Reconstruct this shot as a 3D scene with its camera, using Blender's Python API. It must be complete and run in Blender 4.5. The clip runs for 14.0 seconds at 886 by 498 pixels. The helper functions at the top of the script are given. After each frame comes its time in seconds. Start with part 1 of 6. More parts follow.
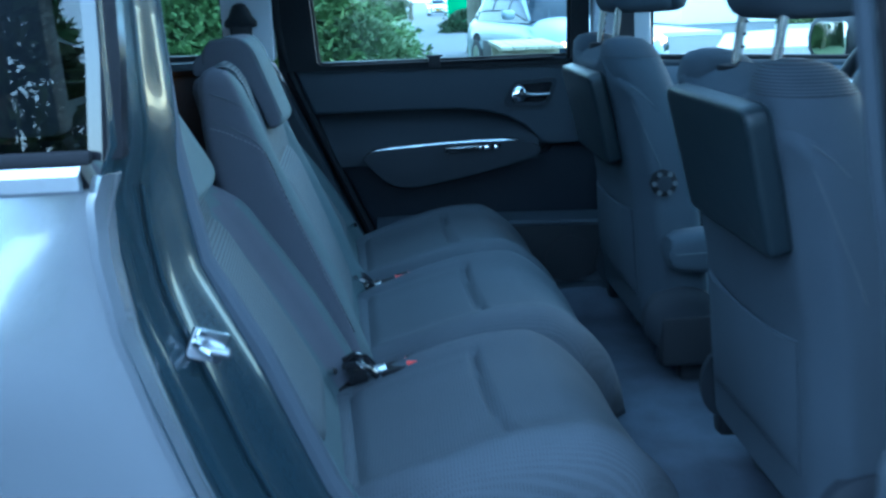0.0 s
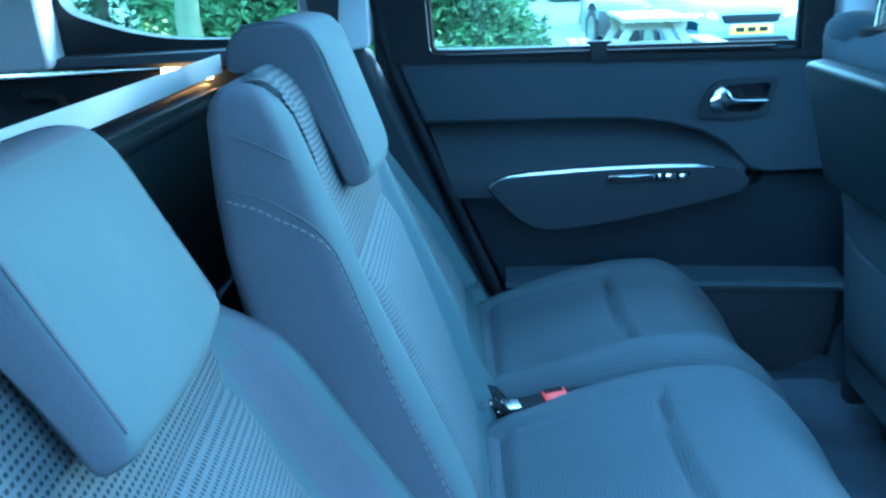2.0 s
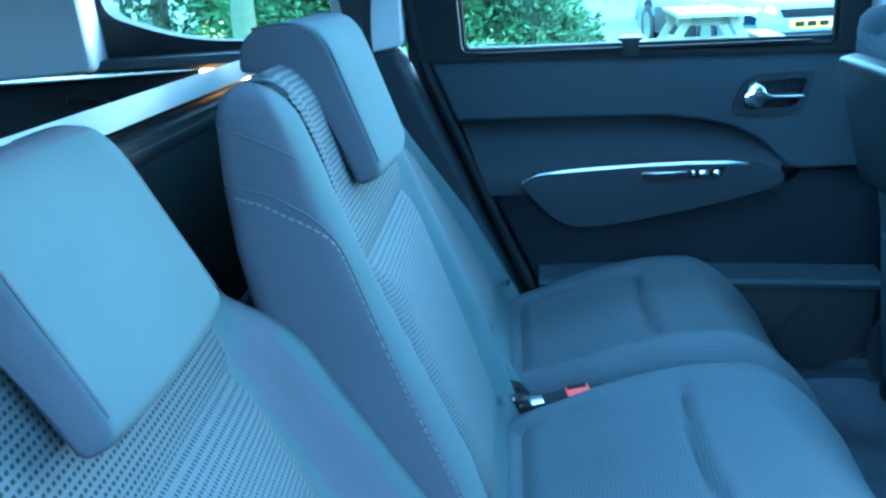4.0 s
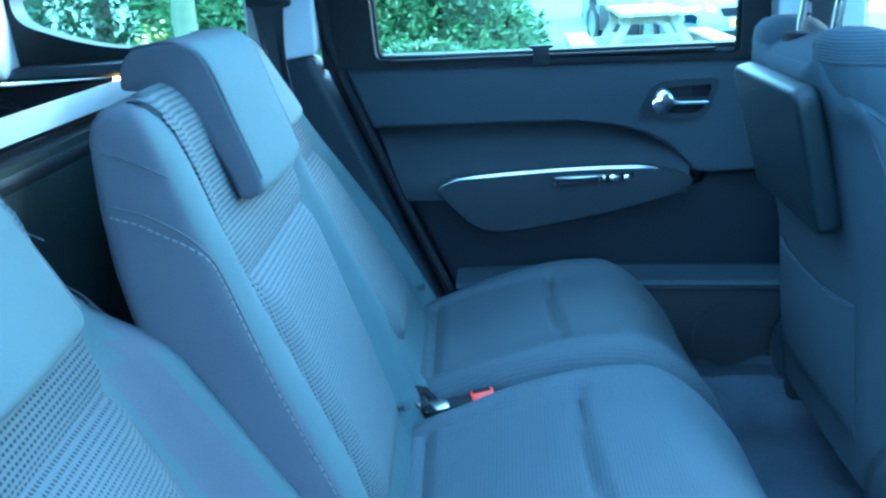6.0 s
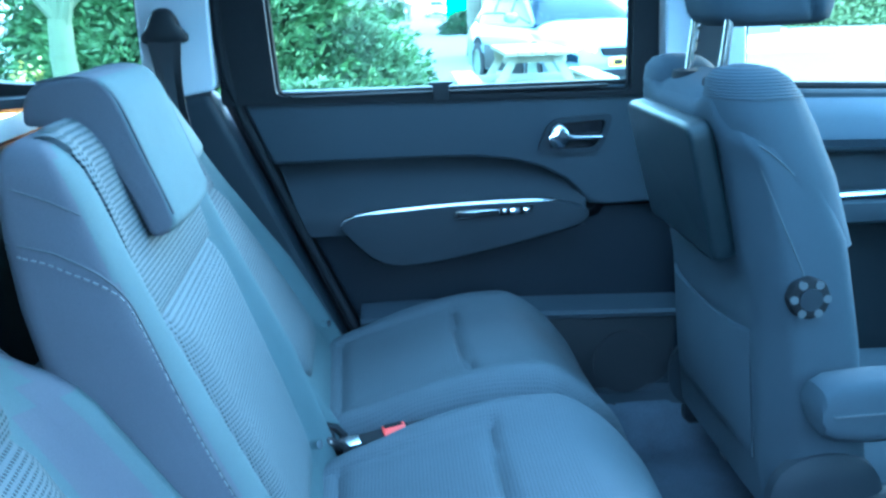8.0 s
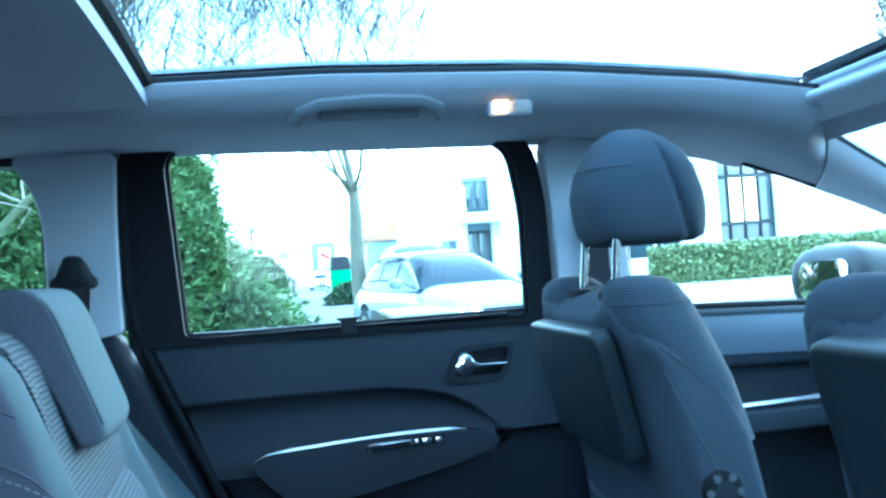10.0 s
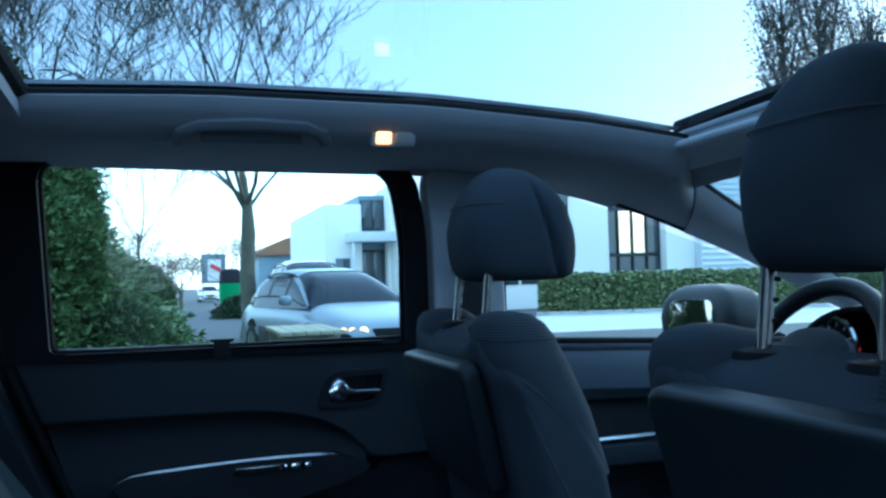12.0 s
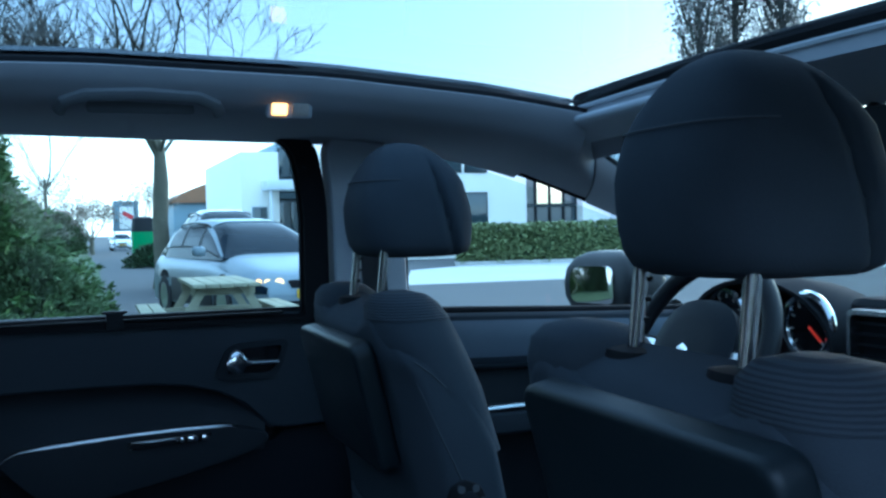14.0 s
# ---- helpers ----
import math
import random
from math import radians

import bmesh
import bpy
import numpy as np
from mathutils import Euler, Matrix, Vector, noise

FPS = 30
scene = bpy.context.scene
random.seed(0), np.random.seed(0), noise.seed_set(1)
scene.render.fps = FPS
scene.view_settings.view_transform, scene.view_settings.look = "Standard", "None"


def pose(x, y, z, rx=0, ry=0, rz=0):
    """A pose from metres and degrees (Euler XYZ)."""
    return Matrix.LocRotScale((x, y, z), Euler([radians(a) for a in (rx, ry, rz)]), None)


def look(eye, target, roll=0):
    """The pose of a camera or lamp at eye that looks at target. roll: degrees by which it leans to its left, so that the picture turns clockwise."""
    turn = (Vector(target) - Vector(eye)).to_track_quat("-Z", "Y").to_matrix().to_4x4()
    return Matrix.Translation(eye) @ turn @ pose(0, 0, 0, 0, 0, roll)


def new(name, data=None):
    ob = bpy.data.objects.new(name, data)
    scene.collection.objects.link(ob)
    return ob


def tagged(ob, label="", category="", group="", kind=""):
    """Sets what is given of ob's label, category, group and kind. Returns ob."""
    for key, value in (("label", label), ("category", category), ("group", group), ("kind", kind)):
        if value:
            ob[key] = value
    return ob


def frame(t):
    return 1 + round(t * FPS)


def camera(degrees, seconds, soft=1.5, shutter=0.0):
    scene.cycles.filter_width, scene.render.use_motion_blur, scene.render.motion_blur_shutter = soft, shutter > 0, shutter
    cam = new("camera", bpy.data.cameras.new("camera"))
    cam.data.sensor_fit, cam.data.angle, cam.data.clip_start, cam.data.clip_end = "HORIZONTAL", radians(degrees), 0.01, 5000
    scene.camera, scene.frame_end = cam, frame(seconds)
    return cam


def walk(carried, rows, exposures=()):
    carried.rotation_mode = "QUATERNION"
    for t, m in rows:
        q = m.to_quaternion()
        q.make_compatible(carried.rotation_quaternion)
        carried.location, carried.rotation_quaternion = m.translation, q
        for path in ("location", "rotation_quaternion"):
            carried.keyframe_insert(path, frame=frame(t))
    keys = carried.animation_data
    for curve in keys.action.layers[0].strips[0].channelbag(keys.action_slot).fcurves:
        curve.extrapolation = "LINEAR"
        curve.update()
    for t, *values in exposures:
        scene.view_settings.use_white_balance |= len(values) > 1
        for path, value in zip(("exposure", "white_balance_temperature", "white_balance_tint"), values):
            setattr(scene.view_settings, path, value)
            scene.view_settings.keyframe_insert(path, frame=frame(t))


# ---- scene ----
cam = camera(50.2, 14.0, 2.5, 0.5)
PATH = [
    (0, (0.139, -1.532, 1.263), (0.214, 0.401, 0.755), -2.4),
    (0.5, (0.083, -1.261, 1.258), (0.195, 0.666, 0.733), -2.9),
    (1, (0.044, -1.01, 1.238), (0.153, 0.911, 0.691), -2.2),
    (1.2, (0.026, -0.947, 1.281), (0.122, 0.954, 0.665), 0.3),
    (1.5, (0.023, -0.875, 1.263), (0.065, 1.035, 0.672), -0.4),
    (1.8, (0.059, -0.862, 1.258), (-0.025, 1.053, 0.689), -1.6),
    (2, (0.072, -0.853, 1.255), (-0.062, 1.062, 0.694), -2.1),
    (2.5, (0.08, -0.833, 1.242), (-0.103, 1.085, 0.704), -2.0),
    (4.8, (0.142, -0.874, 1.262), (-0.127, 1.024, 0.692), -3.5),
    (5, (0.15, -0.871, 1.263), (-0.112, 1.028, 0.692), -3.6),
    (5.5, (0.166, -0.87, 1.268), (-0.05, 1.033, 0.693), -3.3),
    (6, (0.175, -0.871, 1.27), (0.02, 1.04, 0.7), -2.9),
    (6.5, (0.177, -0.871, 1.273), (0.085, 1.044, 0.703), -2.4),
    (7, (0.173, -0.869, 1.274), (0.139, 1.048, 0.705), -1.9),
    (7.5, (0.169, -0.873, 1.274), (0.186, 1.049, 0.72), -1.8),
    (8, (0.152, -0.877, 1.269), (0.232, 1.056, 0.764), -2.2),
    (8.5, (0.126, -0.876, 1.255), (0.28, 1.08, 0.869), -2.6),
    (9, (0.112, -0.874, 1.221), (0.332, 1.107, 1.056), -3.1),
    (9.1, (0.113, -0.864, 1.217), (0.337, 1.12, 1.097), -2.6),
    (9.2, (0.108, -0.876, 1.215), (0.353, 1.108, 1.141), -3.2),
    (11.3, (0.123, -0.932, 1.221), (0.614, 1.005, 1.3), -2.0),
    (11.5, (0.126, -0.934, 1.223), (0.64, 0.997, 1.299), -1.9),
    (12, (0.132, -0.94, 1.228), (0.699, 0.977, 1.296), -1.7),
    (12.5, (0.143, -0.945, 1.237), (0.758, 0.957, 1.288), -1.5),
    (13, (0.148, -0.946, 1.248), (0.812, 0.94, 1.279), -1.3),
    (13.5, (0.154, -0.946, 1.262), (0.857, 0.926, 1.264), -1.3),
    (14, (0.166, -0.945, 1.266), (0.891, 0.918, 1.221), -1.4),
]
walk(cam, [(t, look(eye, target, roll)) for t, eye, target, roll in PATH],
     exposures=[(0.0, 3.80, 4450, -2), (1.2, 4.80, 3980, -11), (5.0, 5.05, 3960, -12), (7.5, 5.35, 4190, -8), (8.4, 5.50, 4320, -8), (9.2, 5.85, 4450, -8), (11.3, 2.36, 4750, 5), (14.0, 2.36, 4750, 5)])

# ---- sky and sun: late day under thin even cloud, the last light ahead of the car ----
world = bpy.data.worlds.new("dusk_sky")
scene.world = world
world.use_nodes = True
wn = world.node_tree.nodes
sky = wn.new("ShaderNodeTexSky")
sky.sky_type = "NISHITA"
sky.sun_disc = False
sky.sun_elevation = radians(14)
sky.sun_rotation = radians(56)
sky.air_density, sky.dust_density, sky.ozone_density = 1.2, 1.2, 2.0
wn["Background"].inputs["Strength"].default_value = 0.15
veil = wn.new("ShaderNodeMix")
veil.data_type = "RGBA"
veil.inputs["Factor"].default_value = 0.6
veil.inputs["B"].default_value = (3.7, 4.3, 4.9, 1)
world.node_tree.links.new(sky.outputs["Color"], veil.inputs["A"])
world.node_tree.links.new(veil.outputs["Result"], wn["Background"].inputs["Color"])
sun = new("sun", bpy.data.lights.new("sun", "SUN"))
sun.data.energy, sun.data.angle, sun.data.color = 0.50, radians(60), (1.0, 0.93, 0.85)
sun.matrix_world = look((29 * math.sin(radians(56)), 29 * math.cos(radians(56)), 7.3), (0, 0, 0))


# ---- materials ----
def mat(name, color, rough=0.6, metal=0.0, grain=0.0, scale=200.0, var=0.12, big=3.0, spec=0.5, coat=0.0):
    """A surface with stains at one scale, grain at another, and a fine relief."""
    m = bpy.data.materials.new(name)
    m.use_nodes = True
    nt, b = m.node_tree, m.node_tree.nodes["Principled BSDF"]
    b.inputs["Roughness"].default_value, b.inputs["Metallic"].default_value = rough, metal
    b.inputs["Specular IOR Level"].default_value = spec
    b.inputs["Coat Weight"].default_value = coat
    tc = nt.nodes.new("ShaderNodeTexCoord")
    n1, n2 = nt.nodes.new("ShaderNodeTexNoise"), nt.nodes.new("ShaderNodeTexNoise")
    n1.inputs["Scale"].default_value, n2.inputs["Scale"].default_value = big, scale
    n1.inputs["Detail"].default_value = 6
    nt.links.new(tc.outputs["Object"], n1.inputs["Vector"])
    nt.links.new(tc.outputs["Object"], n2.inputs["Vector"])
    add = nt.nodes.new("ShaderNodeMath")
    nt.links.new(n1.outputs["Fac"], add.inputs[0])
    nt.links.new(n2.outputs["Fac"], add.inputs[1])
    mr = nt.nodes.new("ShaderNodeMapRange")
    mr.inputs["From Min"].default_value, mr.inputs["From Max"].default_value = 0.6, 1.4
    mr.inputs["To Min"].default_value, mr.inputs["To Max"].default_value = 1 - var, 1 + var
    nt.links.new(add.outputs[0], mr.inputs["Value"])
    mul = nt.nodes.new("ShaderNodeVectorMath")
    mul.operation = "SCALE"
    mul.inputs[0].default_value = color[:3]
    nt.links.new(mr.outputs[0], mul.inputs["Scale"])
    nt.links.new(mul.outputs[0], b.inputs["Base Color"])
    if grain:
        bp = nt.nodes.new("ShaderNodeBump")
        bp.inputs["Strength"].default_value, bp.inputs["Distance"].default_value = grain, 0.001
        nt.links.new(n2.outputs["Fac"], bp.inputs["Height"])
        nt.links.new(bp.outputs[0], b.inputs["Normal"])
    return m


def knit(name, color, dark, row, col, tall, long, turn=True):
    """Woven seat cloth: rows of short dark stitches on a lighter ground, laid on the sheet's y and z or y and x."""
    m = mat(name, color, 0.9, 0, 0.3, 900, 0.10, 6, 0.2)
    nt, b = m.node_tree, m.node_tree.nodes["Principled BSDF"]
    tc = next(n for n in nt.nodes if n.type == "TEX_COORD")
    sep = nt.nodes.new("ShaderNodeSeparateXYZ")
    nt.links.new(tc.outputs["Object"], sep.inputs[0])

    def stitch(axis, step, width):
        pp, mr = nt.nodes.new("ShaderNodeMath"), nt.nodes.new("ShaderNodeMapRange")
        pp.operation = "PINGPONG"
        pp.inputs[1].default_value = step / 2
        nt.links.new(sep.outputs[axis], pp.inputs[0])
        mr.inputs["From Min"].default_value, mr.inputs["From Max"].default_value = width * 0.35, width * 0.65
        mr.inputs["To Min"].default_value, mr.inputs["To Max"].default_value = 1, 0
        nt.links.new(pp.outputs[0], mr.inputs["Value"])
        return mr.outputs[0]
    both = nt.nodes.new("ShaderNodeMath")
    both.operation = "MULTIPLY"
    nt.links.new(stitch("Z" if turn else "X", row, tall), both.inputs[0])
    nt.links.new(stitch("Y", col, long), both.inputs[1])
    mix = nt.nodes.new("ShaderNodeMix")
    mix.data_type = "RGBA"
    old = b.inputs["Base Color"].links[0].from_socket
    nt.links.new(both.outputs[0], mix.inputs["Factor"])
    nt.links.new(old, mix.inputs["A"])
    mix.inputs["B"].default_value = (*dark, 1)
    nt.links.new(mix.outputs["Result"], b.inputs["Base Color"])
    bp = nt.nodes.new("ShaderNodeBump")
    bp.invert = True
    bp.inputs["Strength"].default_value, bp.inputs["Distance"].default_value = 0.6, 0.001
    nt.links.new(both.outputs[0], bp.inputs["Height"])
    nt.links.new(b.inputs["Normal"].links[0].from_socket, bp.inputs["Normal"])
    nt.links.new(bp.outputs[0], b.inputs["Normal"])
    return m


def glass_mat(name, tint, rough=0.0, gloss=0.9, straight=0.045):
    """A thin clear pane: see-through, with a gloss that grows towards the flat view."""
    m = bpy.data.materials.new(name)
    m.use_nodes = True
    nt = m.node_tree
    nt.nodes.remove(nt.nodes["Principled BSDF"])
    tr, gl, lw, pw, ml, mx = (nt.nodes.new("ShaderNode" + k) for k in ("BsdfTransparent", "BsdfGlossy", "LayerWeight", "Math", "Math", "MixShader"))
    tr.inputs["Color"].default_value = (*tint, 1)
    gl.inputs["Roughness"].default_value = rough
    lw.inputs["Blend"].default_value = 0.5
    pw.operation, ml.operation = "POWER", "MULTIPLY_ADD"
    pw.inputs[1].default_value = 5.0
    ml.inputs[1].default_value, ml.inputs[2].default_value = gloss, straight
    nt.links.new(lw.outputs["Facing"], pw.inputs[0])
    nt.links.new(pw.outputs[0], ml.inputs[0])
    nt.links.new(ml.outputs[0], mx.inputs[0])
    nt.links.new(tr.outputs[0], mx.inputs[1])
    nt.links.new(gl.outputs[0], mx.inputs[2])
    nt.links.new(mx.outputs[0], nt.nodes["Material Output"].inputs["Surface"])
    return m


def glow(name, color, power):
    m = bpy.data.materials.new(name)
    m.use_nodes = True
    b = m.node_tree.nodes["Principled BSDF"]
    b.inputs["Base Color"].default_value = (*color, 1)
    b.inputs["Emission Color"].default_value = (*color, 1)
    b.inputs["Emission Strength"].default_value = power
    return m


CLOTH = mat("plain_seat_cloth", (0.076, 0.079, 0.096), 0.92, 0, 0.5, 1200, 0.12, 8, 0.15)
# front-facing cloth, tinted teal for light through the glass; the sides stay purplish
CLOTH_FACE_LIT = mat("seat_cloth_teal_lit_front", (0.070, 0.089, 0.097), 0.9, 0, 0.5, 1200, 0.12, 8, 0.18)
CLOTH_DARK = mat("dark_seat_cloth", (0.044, 0.053, 0.066), 0.92, 0, 0.5, 1200, 0.12, 8, 0.15)
KNIT_A = knit("ribbed_knit_cloth", (0.080, 0.090, 0.100), (0.016, 0.024, 0.030), 0.0044, 0.0054, 0.0020, 0.0032)
KNIT_B = knit("dotted_knit_cloth", (0.086, 0.097, 0.107), (0.024, 0.030, 0.037), 0.0040, 0.0042, 0.0017, 0.0021)
KNIT_C = knit("dotted_cushion_cloth", (0.066, 0.074, 0.086), (0.046, 0.052, 0.062), 0.0042, 0.0042, 0.0015, 0.0022, False)
KNIT_D = knit("dark_ribbed_cloth", (0.042, 0.050, 0.062), (0.027, 0.032, 0.040), 0.0034, 0.5, 0.0014, 1.0)
THREAD = mat("pale_stitching_thread", (0.125, 0.135, 0.15), 0.9)
SEAM = mat("seam_thread", (0.055, 0.06, 0.07), 0.9)
PLASTIC = mat("soft_grained_plastic", (0.017, 0.020, 0.026), 0.60, 0, 0.35, 700, 0.10, 4, 0.2)
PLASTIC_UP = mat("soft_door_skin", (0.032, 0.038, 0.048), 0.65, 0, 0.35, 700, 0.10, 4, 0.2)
# door skin darkened, with the shade below the armrest put into its colour
DOORLOW = mat("shade_darkened_lower_door_skin", (0.007, 0.0085, 0.013), 0.65, 0, 0.35, 700, 0.12, 4, 0.14)
# door skin made paler: daylight on the front door's ledge, put into colour
LEDGE_LIT = mat("door_skin_lightened_ledge", (0.075, 0.090, 0.118), 0.55, 0, 0.3, 700, 0.10, 4, 0.35)
PLASTIC_DK = mat("dark_hard_plastic", (0.014, 0.015, 0.018), 0.5, 0, 0.3, 600, 0.12, 4, 0.22)
BLACK = mat("black_rubber", (0.012, 0.012, 0.014), 0.75, 0, 0.2, 300, 0.15, 5, 0.12)
GLOSSBLACK = mat("gloss_black_plastic", (0.010, 0.010, 0.012), 0.12, 0, 0, 100, 0.05, 3, 0.5)
BLIND = mat("dark_green_blind_cloth", (0.020, 0.026, 0.026), 0.45, 0, 0.4, 60, 0.3, 9, 0.4)
TRAY = mat("tray_plastic", (0.010, 0.015, 0.019), 0.42, 0, 0.2, 900, 0.08, 5, 0.28)
HEADLINER = mat("grey_headliner_cloth", (0.36, 0.365, 0.39), 0.95, 0, 0.25, 900, 0.06, 4, 0.1)
PILLAR = mat("light_grey_pillar_plastic", (0.46, 0.475, 0.51), 0.6, 0, 0.15, 700, 0.05, 4, 0.3)
CARPET = mat("dark_carpet", (0.058, 0.066, 0.085), 0.97, 0, 0.9, 500, 0.35, 14, 0.1)
CHROME = mat("chrome", (0.75, 0.76, 0.78), 0.12, 1.0, 0, 100, 0.04)
SATIN = mat("satin_metal_trim", (0.62, 0.64, 0.67), 0.26, 1.0, 0, 100, 0.05)
SILVER = mat("silver_cover_bar", (0.42, 0.44, 0.45), 0.45, 0.2, 0.1, 400, 0.06)
PAINT = mat("grey_metallic_paint", (0.20, 0.215, 0.235), 0.24, 0.75, 0, 600, 0.10, 3, 0.5, 0.9)
# the body's grey paint, darkened to hold the jamb's shade and dark reflections
JAMB_SHADED = mat("body_paint_darkened_for_jamb", (0.012, 0.020, 0.026), 0.22, 0.15, 0, 600, 0.15, 3, 0.4, 0.3)
SEALGREY = mat("grey_flocked_seal", (0.034, 0.040, 0.050), 0.8, 0, 0.3, 600, 0.08, 5, 0.2)
DASH = mat("matt_dash_skin", (0.020, 0.021, 0.024), 0.9, 0, 0.4, 600, 0.12, 4, 0.12)
RED = mat("red_buckle_button", (0.62, 0.035, 0.025), 0.4, 0, 0, 200, 0.05)
WEB = mat("black_belt_webbing", (0.018, 0.018, 0.022), 0.8, 0, 0.6, 900, 0.15, 20)
STEEL = mat("bare_steel", (0.55, 0.56, 0.58), 0.25, 1.0, 0, 300, 0.08)
PANE = glass_mat("clear_pane", (0.84, 0.90, 0.88), 0.0, 0.7, 0.012)
SCREEN_PANE = glass_mat("tinted_windscreen_pane", (0.74, 0.82, 0.81))
ROOF_PANE = glass_mat("tinted_roof_pane", (0.51, 0.56, 0.575), 0.0, 0.12)
PANE_DARK = glass_mat("privacy_pane", (0.10, 0.11, 0.12), 0.0, 1.0)
MIRROR = mat("mirror_silver", (0.60, 0.56, 0.55), 0.02, 1.0, 0, 10, 0.01)
LAMP = glow("warm_bulb_lens", (1.0, 0.40, 0.09), 1.1)
LAMP_OFF = mat("frosted_lamp_lens", (0.5, 0.45, 0.4), 0.3)
HEADLIGHT = glow("headlight_bulb", (1.0, 0.60, 0.22), 0.45)
POST = mat("dark_chrome_post", (0.34, 0.35, 0.37), 0.18, 1.0, 0, 100, 0.05)
KNOBGREY = mat("satin_grey_knob_facet", (0.085, 0.09, 0.098), 0.22, 0, 0.1, 400, 0.08)
GRIP = mat("dim_grey_grip", (0.15, 0.155, 0.165), 0.7, 0, 0.2, 700, 0.06)
DIALRED = glow("red_dial_light", (1.0, 0.06, 0.03), 0.05)

# ---- mesh helpers ----
ORIGIN = {}


def thing(name, label, category, loc=(0, 0, 0), group="", kind=""):
    ob = new(name)
    ob.location = loc
    ORIGIN[ob] = Vector(loc)
    ob.empty_display_size = 0.1
    return tagged(ob, label, category, group, kind)


def part(name, bm, material, parent, label="", smooth=35):
    """Links a bmesh, in world metres, as one mesh object under a thing or a part."""
    o = ORIGIN[parent]
    bmesh.ops.recalc_face_normals(bm, faces=bm.faces)
    bmesh.ops.translate(bm, verts=bm.verts, vec=-o)
    me = bpy.data.meshes.new(name)
    bm.to_mesh(me)
    bm.free()
    me.materials.append(material)
    if smooth:
        me.shade_smooth()
        me.set_sharp_from_angle(angle=radians(smooth))
    ob = new(name, me)
    ob.parent = parent
    ORIGIN[ob] = o
    return tagged(ob, label)


def piece(name, bm, material, label="", category="", kind="", group="", smooth=35, loc=(0, 0, 0)):
    """A thing of one mesh."""
    bmesh.ops.recalc_face_normals(bm, faces=bm.faces)
    bmesh.ops.translate(bm, verts=bm.verts, vec=-Vector(loc))
    me = bpy.data.meshes.new(name)
    bm.to_mesh(me)
    bm.free()
    me.materials.append(material)
    if smooth:
        me.shade_smooth()
        me.set_sharp_from_angle(angle=radians(smooth))
    ob = new(name, me)
    ob.location = loc
    ORIGIN[ob] = Vector(loc)
    return tagged(ob, label, category, group, kind)


def bevelled(bm, w, seg=2, angle=30):
    if w:
        ed = [e for e in bm.edges if len(e.link_faces) == 2 and e.calc_face_angle(0) > radians(angle)]
        bmesh.ops.bevel(bm, geom=ed, offset=w, segments=seg, profile=0.6, affect="EDGES", clamp_overlap=True)
    return bm


def box(x0, x1, y0, y1, z0, z1, bev=0.004, seg=2):
    bm = bmesh.new()
    bmesh.ops.create_cube(bm, size=1)
    for v in bm.verts:
        v.co = Vector(((x0, x1)[v.co.x > 0], (y0, y1)[v.co.y > 0], (z0, z1)[v.co.z > 0]))
    return bevelled(bm, bev, seg)


def turned(bm, m):
    bmesh.ops.transform(bm, matrix=m, verts=bm.verts)
    return bm


def at3(axis, a, p):
    return Vector({"x": (a, p[0], p[1]), "y": (p[0], a, p[1]), "z": (p[0], p[1], a)}[axis])


def prism(pts, axis, a, b, bev=0.004, seg=2, angle=30):
    """A flat outline pushed through from a to b along an axis."""
    bm = bmesh.new()
    f = bm.faces.new([bm.verts.new(at3(axis, a, p)) for p in pts])
    r = bmesh.ops.extrude_face_region(bm, geom=[f])
    vs = [g for g in r["geom"] if isinstance(g, bmesh.types.BMVert)]
    d = at3(axis, b, pts[0]) - at3(axis, a, pts[0])
    bmesh.ops.translate(bm, verts=vs, vec=d)
    return bevelled(bm, bev, seg, angle)


def rounded(corners, n=6):
    """An outline with rounded corners: (u, v, radius) each."""
    out = []
    k = len(corners)
    for i, (u, v, r) in enumerate(corners):
        p, a, b = Vector((u, v)), Vector(corners[i - 1][:2]), Vector(corners[(i + 1) % k][:2])
        da, db = (a - p), (b - p)
        ra, rb = min(r, da.length * 0.49), min(r, db.length * 0.49)
        s, e = p + da.normalized() * ra, p + db.normalized() * rb
        for j in range(n + 1):
            t = j / n
            out.append(tuple(s * (1 - t) ** 2 + p * 2 * t * (1 - t) + e * t * t))
    return out


def ring_prism(outer, inner, axis, a, b, bev=0.003):
    """A frame between two outlines of as many points."""
    bm = bmesh.new()
    k = len(outer)
    vo = [[bm.verts.new(at3(axis, h, p)) for p in outer] for h in (a, b)]
    vi = [[bm.verts.new(at3(axis, h, p)) for p in inner] for h in (a, b)]
    for i in range(k):
        j = (i + 1) % k
        for q in ((vo[0][i], vo[0][j], vi[0][j], vi[0][i]), (vo[1][i], vi[1][i], vi[1][j], vo[1][j]),
                  (vo[0][i], vo[1][i], vo[1][j], vo[0][j]), (vi[0][i], vi[0][j], vi[1][j], vi[1][i])):
            bm.faces.new(q)
    return bevelled(bm, bev, 2, 50)


def loft(rings, cap=True, closed=True):
    bm = bmesh.new()
    vs = [[bm.verts.new(p) for p in r] for r in rings]
    n = len(rings[0])
    for a, b in zip(vs, vs[1:]):
        for i in range(n if closed else n - 1):
            j = (i + 1) % n
            bm.faces.new((a[i], a[j], b[j], b[i]))
    if cap and closed:
        bm.faces.new(vs[0])
        bm.faces.new(list(reversed(vs[-1])))
    return bm


def thick(bm, t):
    """Gives an open sheet a thickness."""
    bmesh.ops.recalc_face_normals(bm, faces=bm.faces)
    bmesh.ops.solidify(bm, geom=bm.faces[:], thickness=t)
    return bm


